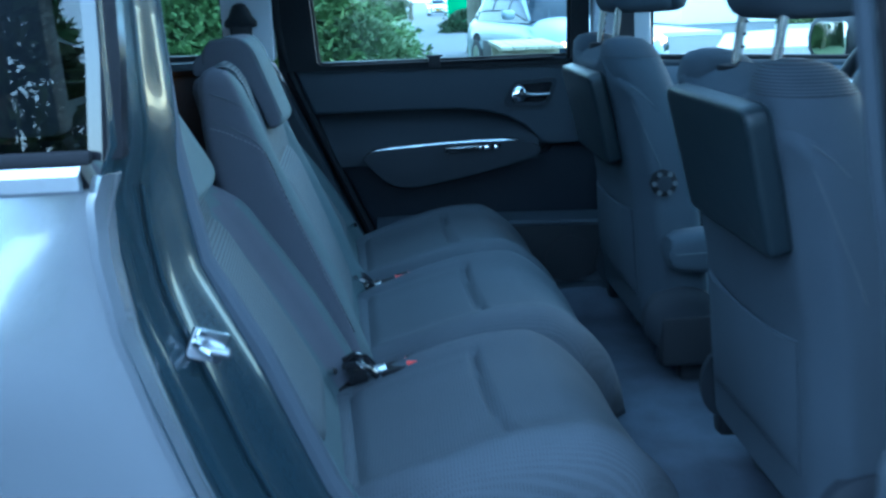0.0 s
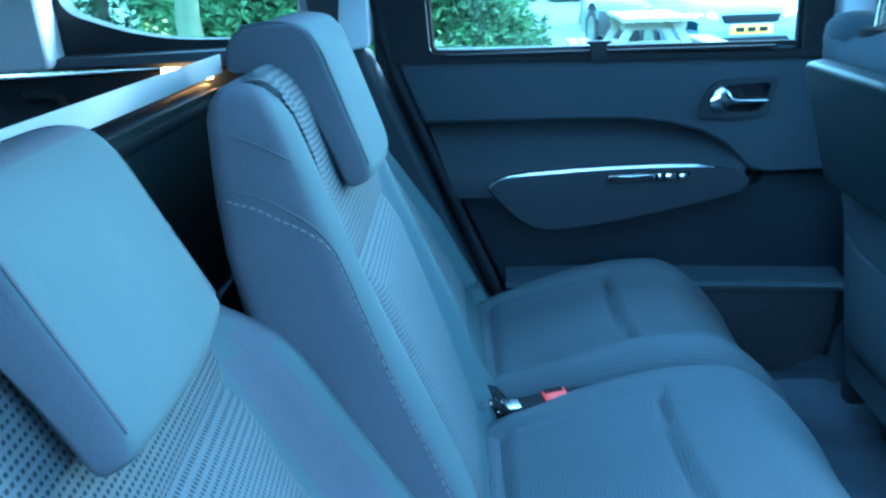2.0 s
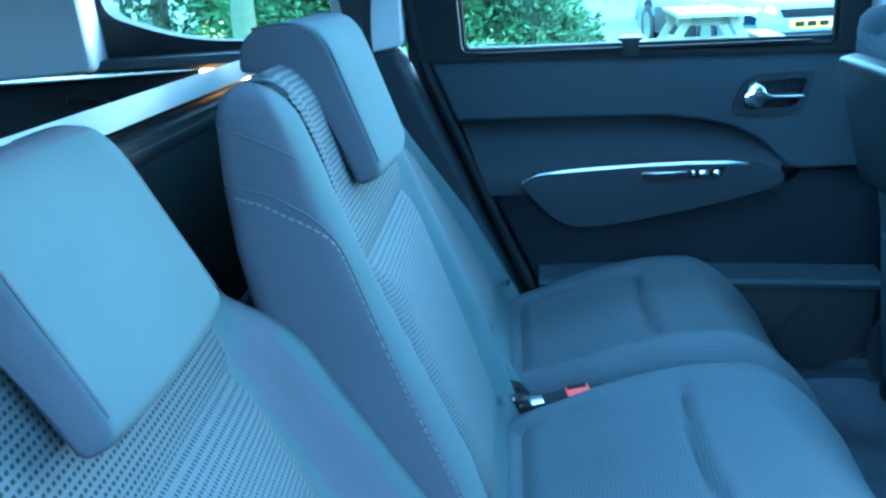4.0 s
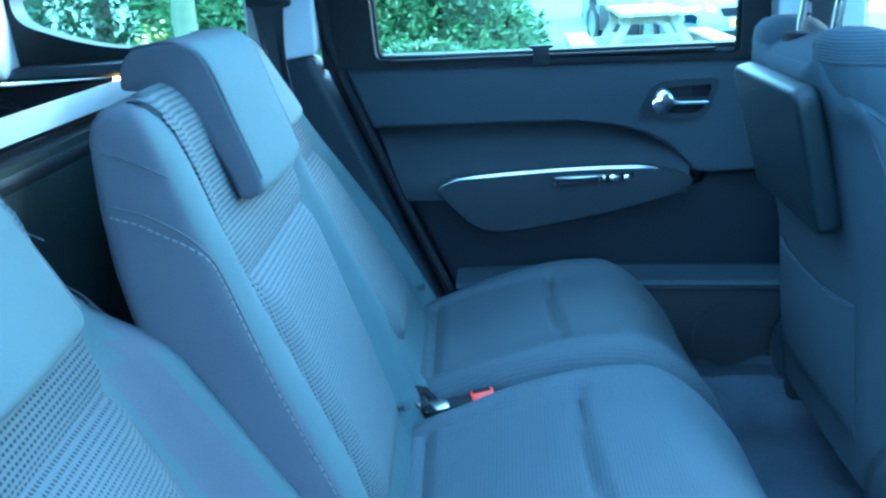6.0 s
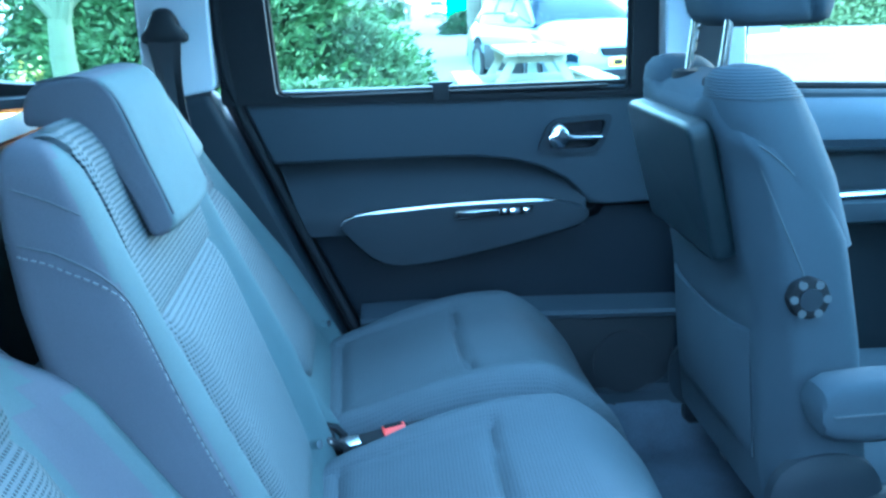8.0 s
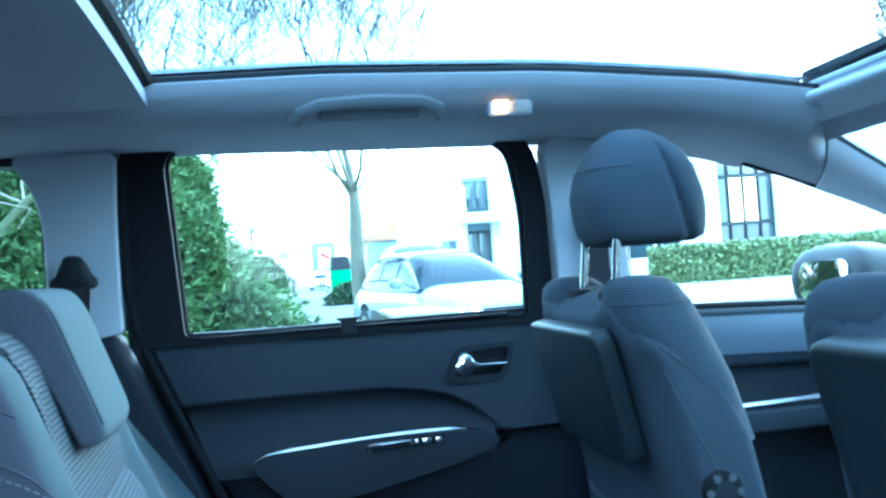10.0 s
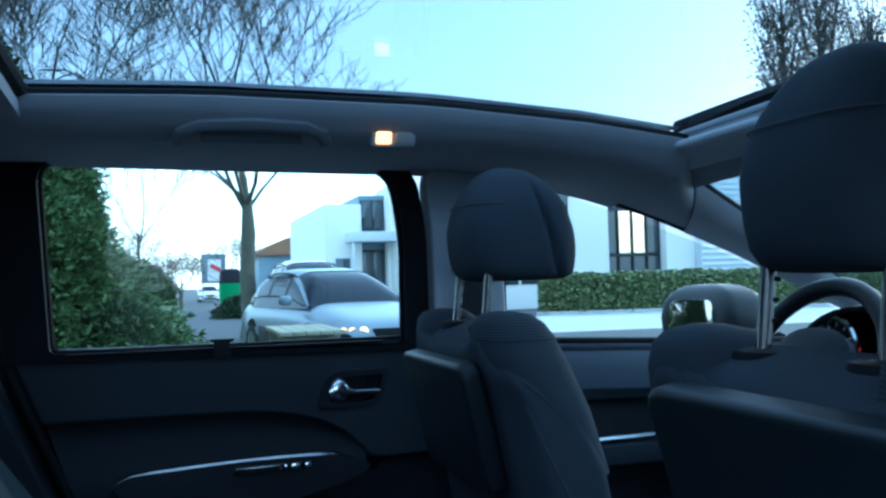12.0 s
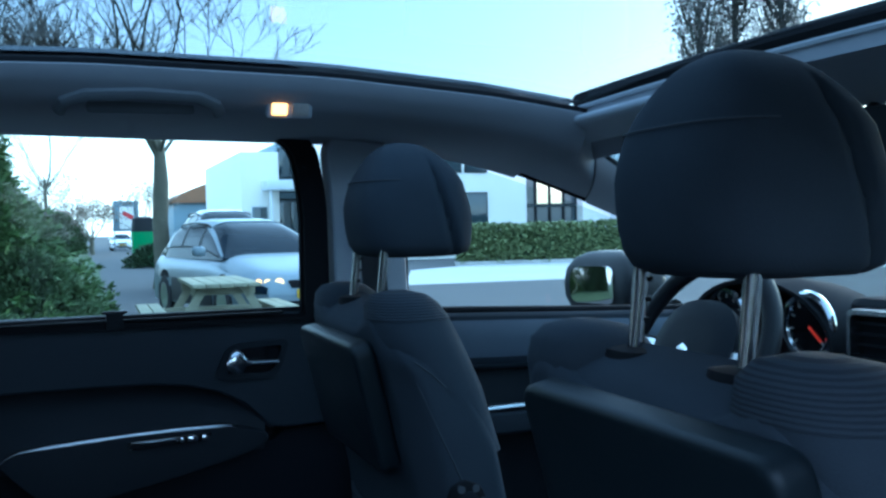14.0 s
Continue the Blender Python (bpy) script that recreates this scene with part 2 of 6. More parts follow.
def tube(points, r, n=8, loop=False, flat=1.0):
    """A round bar along points; r may be a list."""
    pts = [Vector(p) for p in points]
    rs = r if isinstance(r, (list, tuple)) else [r] * len(pts)
    rings, up = [], None
    for i, p in enumerate(pts):
        d = (pts[(i + 1) % len(pts)] if (loop or i + 1 < len(pts)) else p) - (pts[i - 1] if (loop or i) else p)
        d.normalize()
        if up is None:
            up = d.orthogonal().normalized()
        up = (up - d * up.dot(d)).normalized()
        side = d.cross(up)
        rings.append([p + (up * math.cos(a) + side * math.sin(a) * flat) * rs[i] for a in (2 * math.pi * k / n for k in range(n))])
    if loop:
        rings.append(rings[0])
    bm = loft(rings, cap=not loop)
    if loop:
        bmesh.ops.remove_doubles(bm, verts=bm.verts, dist=1e-6)
    return bm


def disc(c, axis, r, h, n=28, bev=0.002, r2=None):
    """A short cylinder or cone at c, pushed h along the axis."""
    ax = Vector(axis).normalized()
    u = ax.orthogonal().normalized()
    w = ax.cross(u)
    c = Vector(c)
    rings = [[c + ax * k + (u * math.cos(2 * math.pi * i / n) + w * math.sin(2 * math.pi * i / n)) * q for i in range(n)]
             for k, q in ((0, r), (h, r if r2 is None else r2))]
    return bevelled(loft(rings), bev, 2)


def torus(c, axis, R, r, n=40, k=10):
    ax = Vector(axis).normalized()
    u = ax.orthogonal().normalized()
    w = ax.cross(u)
    return tube([Vector(c) + (u * math.cos(2 * math.pi * i / n) + w * math.sin(2 * math.pi * i / n)) * R for i in range(n)], r, k, True)


def sheet(f, nu, nv):
    """An open grid of points f(u, v), u and v from 0 to 1."""
    bm = bmesh.new()
    vs = [[bm.verts.new(f(i / nu, j / nv)) for j in range(nv + 1)] for i in range(nu + 1)]
    for i in range(nu):
        for j in range(nv):
            bm.faces.new((vs[i][j], vs[i + 1][j], vs[i + 1][j + 1], vs[i][j + 1]))
    return bm


def joined(*bms):
    """Several shapes of ONE part."""
    me = bpy.data.meshes.new("tmp")
    out = bmesh.new()
    for b in bms:
        b.to_mesh(me)
        out.from_mesh(me)
        b.free()
    bpy.data.meshes.remove(me)
    return out


def lerp(rows, x):
    """Reads a table of (x, value) rows."""
    if x <= rows[0][0]:
        return rows[0][1]
    for (a, va), (b, vb) in zip(rows, rows[1:]):
        if x <= b:
            t = (x - a) / (b - a)
            return va + (vb - va) * t
    return rows[-1][1]


def soft(t):
    t = max(0.0, min(1.0, t))
    return t * t * (3 - 2 * t)


def superring(cx, cy, rx, ry, z, n=36, e=4.0):
    out = []
    for i in range(n):
        a = 2 * math.pi * i / n
        c, s = math.cos(a), math.sin(a)
        out.append((cx + rx * math.copysign(abs(c) ** (2 / e), c), cy + ry * math.copysign(abs(s) ** (2 / e), s), z))
    return out
# ---- the car's cabin: x ahead, y to its left side, z up from the ground ----
ZT = [(-1.4, 1.36), (-0.9, 1.43), (-0.3, 1.448), (0.0, 1.448), (0.3, 1.441), (0.6, 1.435), (0.735, 1.424), (0.88, 1.398), (0.965, 1.374), (1.05, 1.345), (1.23, 1.28), (1.30, 1.25)]
ZE = [(-1.4, 1.43), (-0.6, 1.478), (-0.05, 1.490), (0.19, 1.495), (0.53, 1.487), (0.80, 1.465), (0.94, 1.446), (1.2, 1.41)]


def roof_side(x, s):
    zt, ze = lerp(ZT, x), lerp(ZE, x) - 0.005
    d = ze - zt
    return [(x, s * 0.715, zt - 0.004), (x, s * 0.69, zt + 0.002), (x, s * 0.62, zt + d * 0.07), (x, s * 0.55, zt + d * 0.14),
            (x, s * 0.50, zt + d * 0.22), (x, s * 0.468, zt + d * 0.36), (x, s * 0.450, zt + d * 0.60), (x, s * 0.440, zt + d * 0.85), (x, s * 0.434, ze - 0.001), (x, s * 0.430, ze + 0.012)]


xs = [-1.35 + 2.314 * i / 40 for i in range(41)]
ceiling = thing("ceiling", "pale grey cloth headliner round a wide glass roof", "ceiling", (0, 0, 1.43), kind="structure")
for s in (1, -1):
    part("headliner_side", thick(loft([roof_side(x, s) for x in xs], closed=False), 0.012), HEADLINER, ceiling)
part("headliner_rear", thick(sheet(lambda u, v: (-1.35 + 1.30 * u, -0.432 + 0.864 * v, -0.005 + lerp(ZE, -1.35 + 1.30 * u) + 0.012 * (1 - (2 * v - 1) ** 2)), 20, 10), 0.02), HEADLINER, ceiling)


def roof_front(y):
    return (0.945 + 0.04 * (1 - (y / 0.6) ** 2), y, 1.448 + 0.024 * (1 - (y / 0.6) ** 2))


def screen_point(w, u):
    """The windscreen: w across from -1 to 1, u down from its top edge."""
    return (1.15 - 0.073 * w * w + 0.618 * u, w * (0.602 + 0.09 * u), 1.432 - 0.028 * w * w - (0.372 - 0.028 * w * w) * u)


def front_head(u, v):
    w = 2 * v - 1
    a, b = Vector(roof_front(0.436 * w)), Vector(screen_point(w, 0.0))
    p = a.lerp(b, u)
    return (p.x, p.y, p.z + 0.006 * math.sin(math.pi * u))


part("headliner_front", thick(sheet(front_head, 6, 20), 0.02), HEADLINER, ceiling)
for s in (1, -1):
    part("roof_seal", tube([(x, s * 0.437, lerp(ZE, x) + 0.008) for x in xs if x > -0.08], 0.009, 8), BLACK, ceiling, "black rubber roof seal")
    part("roof_rail_trim", tube([(x, s * 0.432, lerp(ZE, x) - 0.002) for x in xs if x > -0.08], 0.0035, 6), PILLAR, ceiling)
    part("roof_rail_bead", tube([(x, s * 0.4405, lerp(ZE, x) - 0.0085) for x in xs if x > -0.08], 0.0022, 6), BLACK, ceiling)
    part("roof_rail_trim", tube([(x, s * 0.445, lerp(ZE, x) - 0.013) for x in xs if x > -0.08], 0.0036, 6), PILLAR, ceiling)
front_edge = [(0.945 + 0.04 * (1 - (y / 0.6) ** 2), y, 1.448 + 0.024 * (1 - (y / 0.6) ** 2)) for y in (-0.47 + 0.94 * i / 20 for i in range(21))]
part("roof_seal", tube([(x + 0.012, y, z + 0.016) for x, y, z in front_edge], 0.016, 8), BLACK, ceiling, "black rubber roof seal")
part("roof_rail_trim", tube([(x - 0.002, y, z + 0.002) for x, y, z in front_edge], 0.0045, 6), PILLAR, ceiling)
part("roof_seal", tube([(-0.05, y, 1.500 + 0.012 * (1 - (y / 0.46) ** 2)) for y in (-0.46 + 0.92 * i / 10 for i in range(11))], 0.012, 8), BLACK, ceiling, "black rubber roof seal")
roof_glass = piece("window_1", thick(sheet(lambda u, v: (-0.06 + 1.06 * u, -0.475 + 0.95 * v, lerp(ZE, -0.06 + 1.06 * u) + 0.022 + 0.030 * (1 - (2 * v - 1) ** 2)), 12, 10), 0.004),
                   ROOF_PANE, "tinted panoramic glass roof pane", "roof window", "structure")

# headliner corners and windscreen pillars, between the roof's edge, the door window and the windscreen
for s in (1, -1):
    rows = []
    side = [Vector(p) for p in roof_side(xs[-1], 1)[:-1]]
    n = len(side) - 1
    low, high = Vector((1.116, 0.705, 1.318)), Vector((1.077, 0.602, 1.404))
    for k in range(9):
        t = soft(k / 8) * 0.4 + 0.6 * k / 8
        row = []
        for i, p in enumerate(side):
            f = i / n
            r = p.lerp(low.lerp(high, f) + Vector((0, -0.014, -0.010)) * math.sin(math.pi * f), t)
            if i == 0:
                r.z = lerp([(0.93, 1.381), (1.05, 1.341), (1.116, 1.318)], r.x)
            row.append((r.x, s * r.y, r.z))
        rows.append(row)
    part("headliner_corner", thick(loft(rows, closed=False), 0.010), HEADLINER, ceiling)
    rows = []
    for k in range(13):
        u = 0.92 * k / 12
        g = Vector(screen_point(1, u))
        lo = Vector((0, 0.705 + 0.02 * u, 0))
        lo.x = lerp([(0, 1.116), (0.167, 1.228), (0.47, 1.42), (0.92, 1.69)], u)
        lo.z = lerp([(1.05, 1.341), (1.116, 1.318), (1.23, 1.274), (1.42, 1.186), (1.64, 1.084), (1.7, 1.055)], lo.x)
        rows.append([(p.x, s * p.y, p.z) for p in (lo.lerp(g, i / n) + Vector((0, -0.014, -0.010)) * math.sin(math.pi * i / n) for i in range(n + 1))])
    part("windscreen_pillar", thick(loft(rows, closed=False), 0.010), PILLAR, ceiling)
    part("pillar_joint", tube([Vector(p) + Vector((0, -s * 0.001, -0.001)) for p in rows[0]], 0.0022, 6), PLASTIC, ceiling)
    part("screen_gasket", tube([Vector((1, s, 1)) * Vector(screen_point(1, 0.95 * k / 12)) + Vector((0.002, -s * 0.004, 0)) for k in range(13)], 0.006, 8), BLACK, ceiling)

# floor, sills, boot floor
floor = thing("floor", "dark carpet of the car's footwell", "floor", (0, 0, 0.38), kind="structure")


def carpet(u, v):
    x, y = -0.05 + 1.75 * u, -0.70 + 1.40 * v
    z = 0.530 + 0.02 * noise.noise((x * 4, y * 4, 0)) * 0.4 + 0.006 * noise.noise((x * 25, y * 25, 3))
    z += 0.045 * soft((abs(y) - 0.56) / 0.08)
    return (x, y, z)


part("carpet", thick(sheet(carpet, 60, 50), 0.02), CARPET, floor)
part("boot_floor", box(-1.36, -0.03, -0.68, 0.68, 0.52, 0.56, 0.01), CARPET, floor)
for s in (1, -1):
    h = 0.06 * (s > 0)
    part("sill_plate", prism([(s * 0.61, 0.525 + h / 3), (s * 0.64, 0.545 + h / 2), (s * 0.67, 0.525 + h), (s * 0.74, 0.535 + h), (s * 0.80, 0.50), (s * 0.80, 0.36), (s * 0.61, 0.36)], "x", -0.02, 1.55, 0.012), PLASTIC, floor, "scuffed dark plastic sill plate")
    for k in range(3):
        part("sill_rib", box(0.10, 0.62, s * (0.675 + 0.022 * k) - 0.003, s * (0.675 + 0.022 * k) + 0.003, 0.520 + h, 0.540 + h, 0.002), PLASTIC_UP, floor)

# body of the car seen from outside and from under: one shell round the cabin
shell = thing("car_body", "grey metallic car body with its right rear door open", "car body", (0, 0, 0.3), kind="structure")
part("underbody", box(-1.45, 2.6, -0.80, 0.80, 0.26, 0.355, 0.02), PLASTIC_DK, shell)
part("bonnet", thick(sheet(lambda u, v: (1.75 + 1.15 * u, -0.80 + 1.6 * v, 1.06 - 0.16 * u - 0.10 * u ** 4 - 0.10 * abs(2 * v - 1) ** 5), 14, 16), 0.02), PAINT, shell)
for s in (1, -1):
    part("front_wing", box(1.62, 2.85, s * 0.83 - 0.03, s * 0.83 + 0.03, 0.30, 0.92, 0.02), PAINT, shell)
part("front_bumper", box(2.80, 2.95, -0.84, 0.84, 0.25, 0.86, 0.05, 3), PAINT, shell)
part("tailgate", ring_prism(rounded([(-0.86, 0.30, 0.05), (0.86, 0.30, 0.05), (0.70, 1.50, 0.10), (-0.70, 1.50, 0.10)]),
                            rounded([(-0.66, 1.06, 0.06), (0.66, 1.06, 0.06), (0.56, 1.42, 0.06), (-0.56, 1.42, 0.06)]), "x", -1.42, -1.37), PAINT, shell)
rg = piece("window_2", prism(rounded([(-0.67, 1.05, 0.06), (0.67, 1.05, 0.06), (0.57, 1.43, 0.06), (-0.57, 1.43, 0.06)]), "x", -1.40, -1.396, 0), PANE_DARK, "dark tinted rear window pane", "window", "structure")
rg.visible_shadow = False
part("outer_roof_skin", thick(sheet(lambda u, v: (-1.38 + 1.31 * u, -0.60 + 1.2 * v, lerp(ZE, -1.38 + 1.31 * u) + 0.045 + 0.02 * (1 - (2 * v - 1) ** 2)), 14, 8), 0.006), PAINT, shell)
for s in (1, -1):
    part("outer_roof_rail", thick(loft([[(x, s * 0.475, lerp(ZE, x) + 0.036), (x, s * 0.60, lerp(ZE, x) + 0.03), (x, s * 0.70, lerp(ZT, x) + 0.04), (x, s * 0.765, lerp(ZT, x) + 0.004)] for x in xs], closed=False), 0.006), PAINT, shell)

def front_skin(u, v):
    w = 2 * v - 1
    a, b = Vector((0.99 + 0.02 * (1 - w * w), 0.62 * w, 1.474 + 0.026 * (1 - w * w) - 0.05 * abs(w) ** 5)), Vector(screen_point(1.02 * w, 0.0)) + Vector((0.006, 0, 0.012))
    p = a.lerp(b, u)
    return (p.x, p.y, p.z + 0.006 * math.sin(math.pi * u))


part("outer_roof_front", thick(sheet(front_skin, 5, 18), 0.005), PAINT, shell)
for x in (2.16, -0.72):
    for s in (1, -1):
        wh = part("wheel", disc((x, s * 0.70, 0.325), (0, s, 0), 0.325, 0.20, 36, 0.03), BLACK, shell, "black tyre")
        part("rim", disc((x, s * 0.893, 0.325), (0, s, 0), 0.22, 0.014, 28, 0.005), STEEL, wh, "alloy wheel rim")

# ---- left rear door ----
dl = thing("rear_door", "closed car rear door with dark soft trim panel and clear window", "car door", (0.25, 0.72, 0.55))
REAR = [(1.125, -0.109), (0.89, -0.008), (0.70, 0.076), (0.60, 0.14)]


def rear_x(z):
    return lerp([(0.60, 0.14), (0.70, 0.076), (0.89, -0.008), (1.125, -0.109)], z)


arch = [(rear_x(1.015), 1.015), (0.05, 1.016), (0.18, 1.016), (0.28, 1.014), (0.34, 1.006), (0.39, 0.992), (0.43, 0.970), (0.455, 0.945), (0.47, 0.925), (0.50, 0.921), (0.66, 0.925)]
part("upper_panel", prism(arch + [(0.66, 1.128), (rear_x(1.128), 1.134)], "y", 0.698, 0.77, 0.010, 3, 40), PLASTIC_UP, dl)
# same skin as the upper panel; the darker plastic stands for the recess's shade
part("recess_panel", thick(sheet(lambda u, v: (rear_x(0.89 + 0.15 * u) + (0.462 + 0.012 * u - rear_x(0.89 + 0.15 * u)) * v, 0.700 + 0.050 * soft((u - 0.12) / 0.75), 0.89 + 0.15 * u), 16, 20), 0.006), PLASTIC, dl)
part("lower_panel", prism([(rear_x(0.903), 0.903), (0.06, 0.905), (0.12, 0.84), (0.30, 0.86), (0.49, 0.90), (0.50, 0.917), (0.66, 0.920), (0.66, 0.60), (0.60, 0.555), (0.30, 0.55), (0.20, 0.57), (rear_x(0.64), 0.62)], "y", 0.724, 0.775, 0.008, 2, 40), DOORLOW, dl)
arm = rounded([(0.043, 0.912, 0.01), (0.070, 0.927, 0.02), (0.25, 0.938, 0.05), (0.414, 0.938, 0.03), (0.468, 0.921, 0.012), (0.462, 0.903, 0.015), (0.426, 0.889, 0.05), (0.315, 0.8625, 0.05), (0.19, 0.8395, 0.05), (0.130, 0.8365, 0.03), (0.098, 0.852, 0.03), (0.064, 0.886, 0.03)], 4)
part("armrest", prism(arm, "y", 0.672, 0.75, 0.014, 3, 50), PLASTIC, dl)
# thin paler bar added as the highlight on the armrest's lower edge
part("armrest_edge_highlight", tube([(x, 0.676, z) for x, z in ((0.075, 0.876), (0.098, 0.855), (0.118, 0.843), (0.145, 0.8395), (0.19, 0.842), (0.25, 0.8515), (0.315, 0.8645), (0.38, 0.880), (0.435, 0.894))], 0.0016, 6), PLASTIC_UP, dl)
strip = [(0.046, 0.909), (0.058, 0.918), (0.075, 0.925), (0.11, 0.9295), (0.18, 0.934), (0.25, 0.9370), (0.32, 0.939), (0.38, 0.9385), (0.405, 0.936), (0.418, 0.931)]
part("chrome_strip", tube([(x, 0.684, z) for x, z in strip], [0.003] + [0.0055] * 8 + [0.003], 8), SATIN, dl, "bright satin metal strip")
sw = part("switch_plate", prism(rounded([(0.236, 0.915, 0.006), (0.365, 0.921, 0.006), (0.372, 0.934, 0.005), (0.238, 0.929, 0.005)], 3), "y", 0.667, 0.69, 0.002), GLOSSBLACK, dl)
for x0, x1 in ((0.318, 0.326), (0.330, 0.348), (0.353, 0.366)):
    part("window_switch", box(x0, x1, 0.662, 0.671, 0.9215, 0.9305, 0.003), CHROME, sw, "bright switch rocker")
part("switch_slot", box(0.242, 0.312, 0.663, 0.668, 0.9185, 0.9275, 0.001), BLACK, sw)
part("slot_rim", tube([(x, 0.665, z) for x, z in ((0.240, 0.917), (0.312, 0.9215), (0.314, 0.925), (0.311, 0.929), (0.240, 0.9265), (0.238, 0.922))], 0.0009, 6, True), SATIN, sw)
bez = rounded([(0.377, 1.015, 0.022), (0.405, 1.074, 0.022), (0.512, 1.080, 0.018), (0.489, 1.014, 0.022)], 5)
bz = part("handle_bezel", ring_prism(bez, rounded([(0.398, 1.024, 0.016), (0.418, 1.066, 0.016), (0.500, 1.070, 0.012), (0.482, 1.022, 0.016)], 5), "y", 0.690, 0.712, 0.004), PLASTIC, dl)
part("handle_cup", prism(rounded([(0.394, 1.021, 0.016), (0.415, 1.069, 0.016), (0.503, 1.073, 0.012), (0.485, 1.019, 0.016)], 4), "y", 0.6955, 0.703, 0), GLOSSBLACK, bz)
part("door_handle", loft([[(x, 0.684 + 0.006 * math.cos(a), z + h * math.sin(a)) for a in (2 * math.pi * i / 12 for i in range(12))] for x, z, h in
                          ((0.400, 1.042, 0.006), (0.406, 1.044, 0.017), (0.417, 1.046, 0.022), (0.428, 1.045, 0.018), (0.434, 1.043, 0.006), (0.445, 1.042, 0.0045), (0.485, 1.042, 0.0045), (0.490, 1.042, 0.003))]), CHROME, bz, "chrome pull handle")
part("door_pocket", prism(rounded([(rear_x(0.735) + 0.005, 0.738, 0.01), (0.22, 0.742, 0.03), (0.62, 0.734, 0.02), (0.610, 0.598, 0.05), (0.25, 0.592, 0.05), (0.15, 0.62, 0.04)], 4), "y", 0.668, 0.72, 0.012, 3, 50), PLASTIC_DK, dl)
part("pocket_rim", loft([[(x, 0.664, z - 0.010), (x, 0.661, z - 0.002), (x, 0.666, z + 0.004), (x, 0.690, z + 0.009), (x, 0.725, z + 0.014), (x, 0.725, z - 0.012)] for x, z in ((0.070, 0.744), (0.12, 0.746), (0.22, 0.746), (0.40, 0.742), (0.63, 0.736))]), PLASTIC_UP, dl)
part("speaker_grille", disc((0.53, 0.666, 0.645), (0, 1, 0), 0.058, 0.006), PLASTIC_DK, dl)
W_IN = [(-0.046, 1.130, 0.012), (0.540, 1.116, 0.012), (0.542, 1.30, 0.03), (0.524, 1.432, 0.055), (-0.064, 1.443, 0.045)]
W_OUT = [(-0.134, 1.118, 0.008), (0.585, 1.108, 0.008), (0.583, 1.32, 0.03), (0.562, 1.452, 0.085), (-0.136, 1.455, 0.05)]
part("window_frame", ring_prism(rounded(W_OUT), rounded(W_IN), "y", 0.688, 0.735), BLACK, dl, "black window surround")
part("frame_inner_lip", tube([(x, 0.700, z) for x, z in rounded([(a * 0.985 + 0.004, b + 0.002, r) for a, b, r in W_IN])], 0.004, 6, True), BLACK, dl)
part("weatherstrip", box(-0.045, 0.545, 0.700, 0.712, 1.116, 1.134, 0.003), BLACK, dl)
part("blind_slot", box(-0.02, 0.50, 0.684, 0.698, 1.124, 1.1285, 0.0015), BLACK, dl)
part("blind_hook", prism([(0.210, 1.112), (0.236, 1.112), (0.236, 1.137), (0.243, 1.139), (0.243, 1.143), (0.203, 1.143), (0.203, 1.139), (0.210, 1.137)], "y", 0.682, 0.692, 0.002), PLASTIC_DK, dl, "dark window blind tab")
gl = part("pane", prism(rounded([(a * 1.02, b, r) for a, b, r in W_OUT]), "y", 0.722, 0.726, 0), PANE, dl, "clear window pane")
gl.visible_shadow = False
part("outer_skin", prism([(0.66, 1.11), (-0.10, 1.11), (0.0, 0.89), (0.14, 0.60), (0.20, 0.40), (0.66, 0.36)], "y", 0.80, 0.84, 0.02), PAINT, dl)
part("door_seal", tube([(rear_x(z) - 0.008, 0.700, z) for z in (0.56 + 0.02 * i for i in range(28))] + [(-0.122, 0.688, 1.16), (-0.130, 0.686, 1.22), (-0.131, 0.684, 1.36), (-0.126, 0.684, 1.42)], 0.008, 8), BLACK, dl, "black rubber door seal")

# ---- left front door ----
df = thing("front_door", "closed front car door with dark trim and clear window", "car door", (1.1, 0.72, 0.5))
part("upper_panel", prism([(0.66, 1.0), (1.55, 0.98), (1.60, 1.075), (1.30, 1.086), (0.66, 1.112)], "y", 0.690, 0.77, 0.012, 3), PLASTIC_UP, df)
part("lower_panel", prism([(0.66, 1.01), (1.55, 0.99), (1.55, 0.40), (0.72, 0.40), (0.66, 0.55)], "y", 0.715, 0.77, 0.008), PLASTIC, df)
part("sill_ledge", loft([[(x, 0.742, z), (x, 0.715, z + 0.002), (x, 0.682, z - 0.022), (x, 0.672, z - 0.050), (x, 0.674, z - 0.085), (x, 0.690, z - 0.100), (x, 0.742, z - 0.100)] for x, z in ((0.66, 1.1135), (0.95, 1.1035), (1.30, 1.0875), (1.60, 1.0765))]), LEDGE_LIT, df, "soft sloping window ledge, coloured paler for the light on it")
part("armrest", box(0.78, 1.35, 0.63, 0.72, 0.88, 0.925, 0.015, 3), PLASTIC_UP, df)
part("chrome_strip", tube([(0.80, 0.640, 0.930), (1.0, 0.636, 0.934), (1.3, 0.64, 0.936)], 0.006), SATIN, df, "bright satin metal strip")
FW = [(0.735, 1.115), (1.62, 1.075), (1.42, 1.175), (1.23, 1.262), (1.05, 1.328), (0.88, 1.383), (0.735, 1.418)]
fg = part("pane", prism(FW, "y", 0.728, 0.732, 0), PANE, df, "clear window pane")
fg.visible_shadow = False
part("window_frame", tube([(x, 0.712, z) for x, z in ((0.735, 1.11), (0.735, 1.422), (0.88, 1.395), (0.933, 1.381), (1.051, 1.342), (1.228, 1.274), (1.42, 1.187), (1.64, 1.087))], 0.0055, 8), BLACK, df)
part("weatherstrip", tube([(0.72, 0.712, 1.114), (1.1, 0.712, 1.097), (1.6, 0.712, 1.077)], 0.008), BLACK, df)
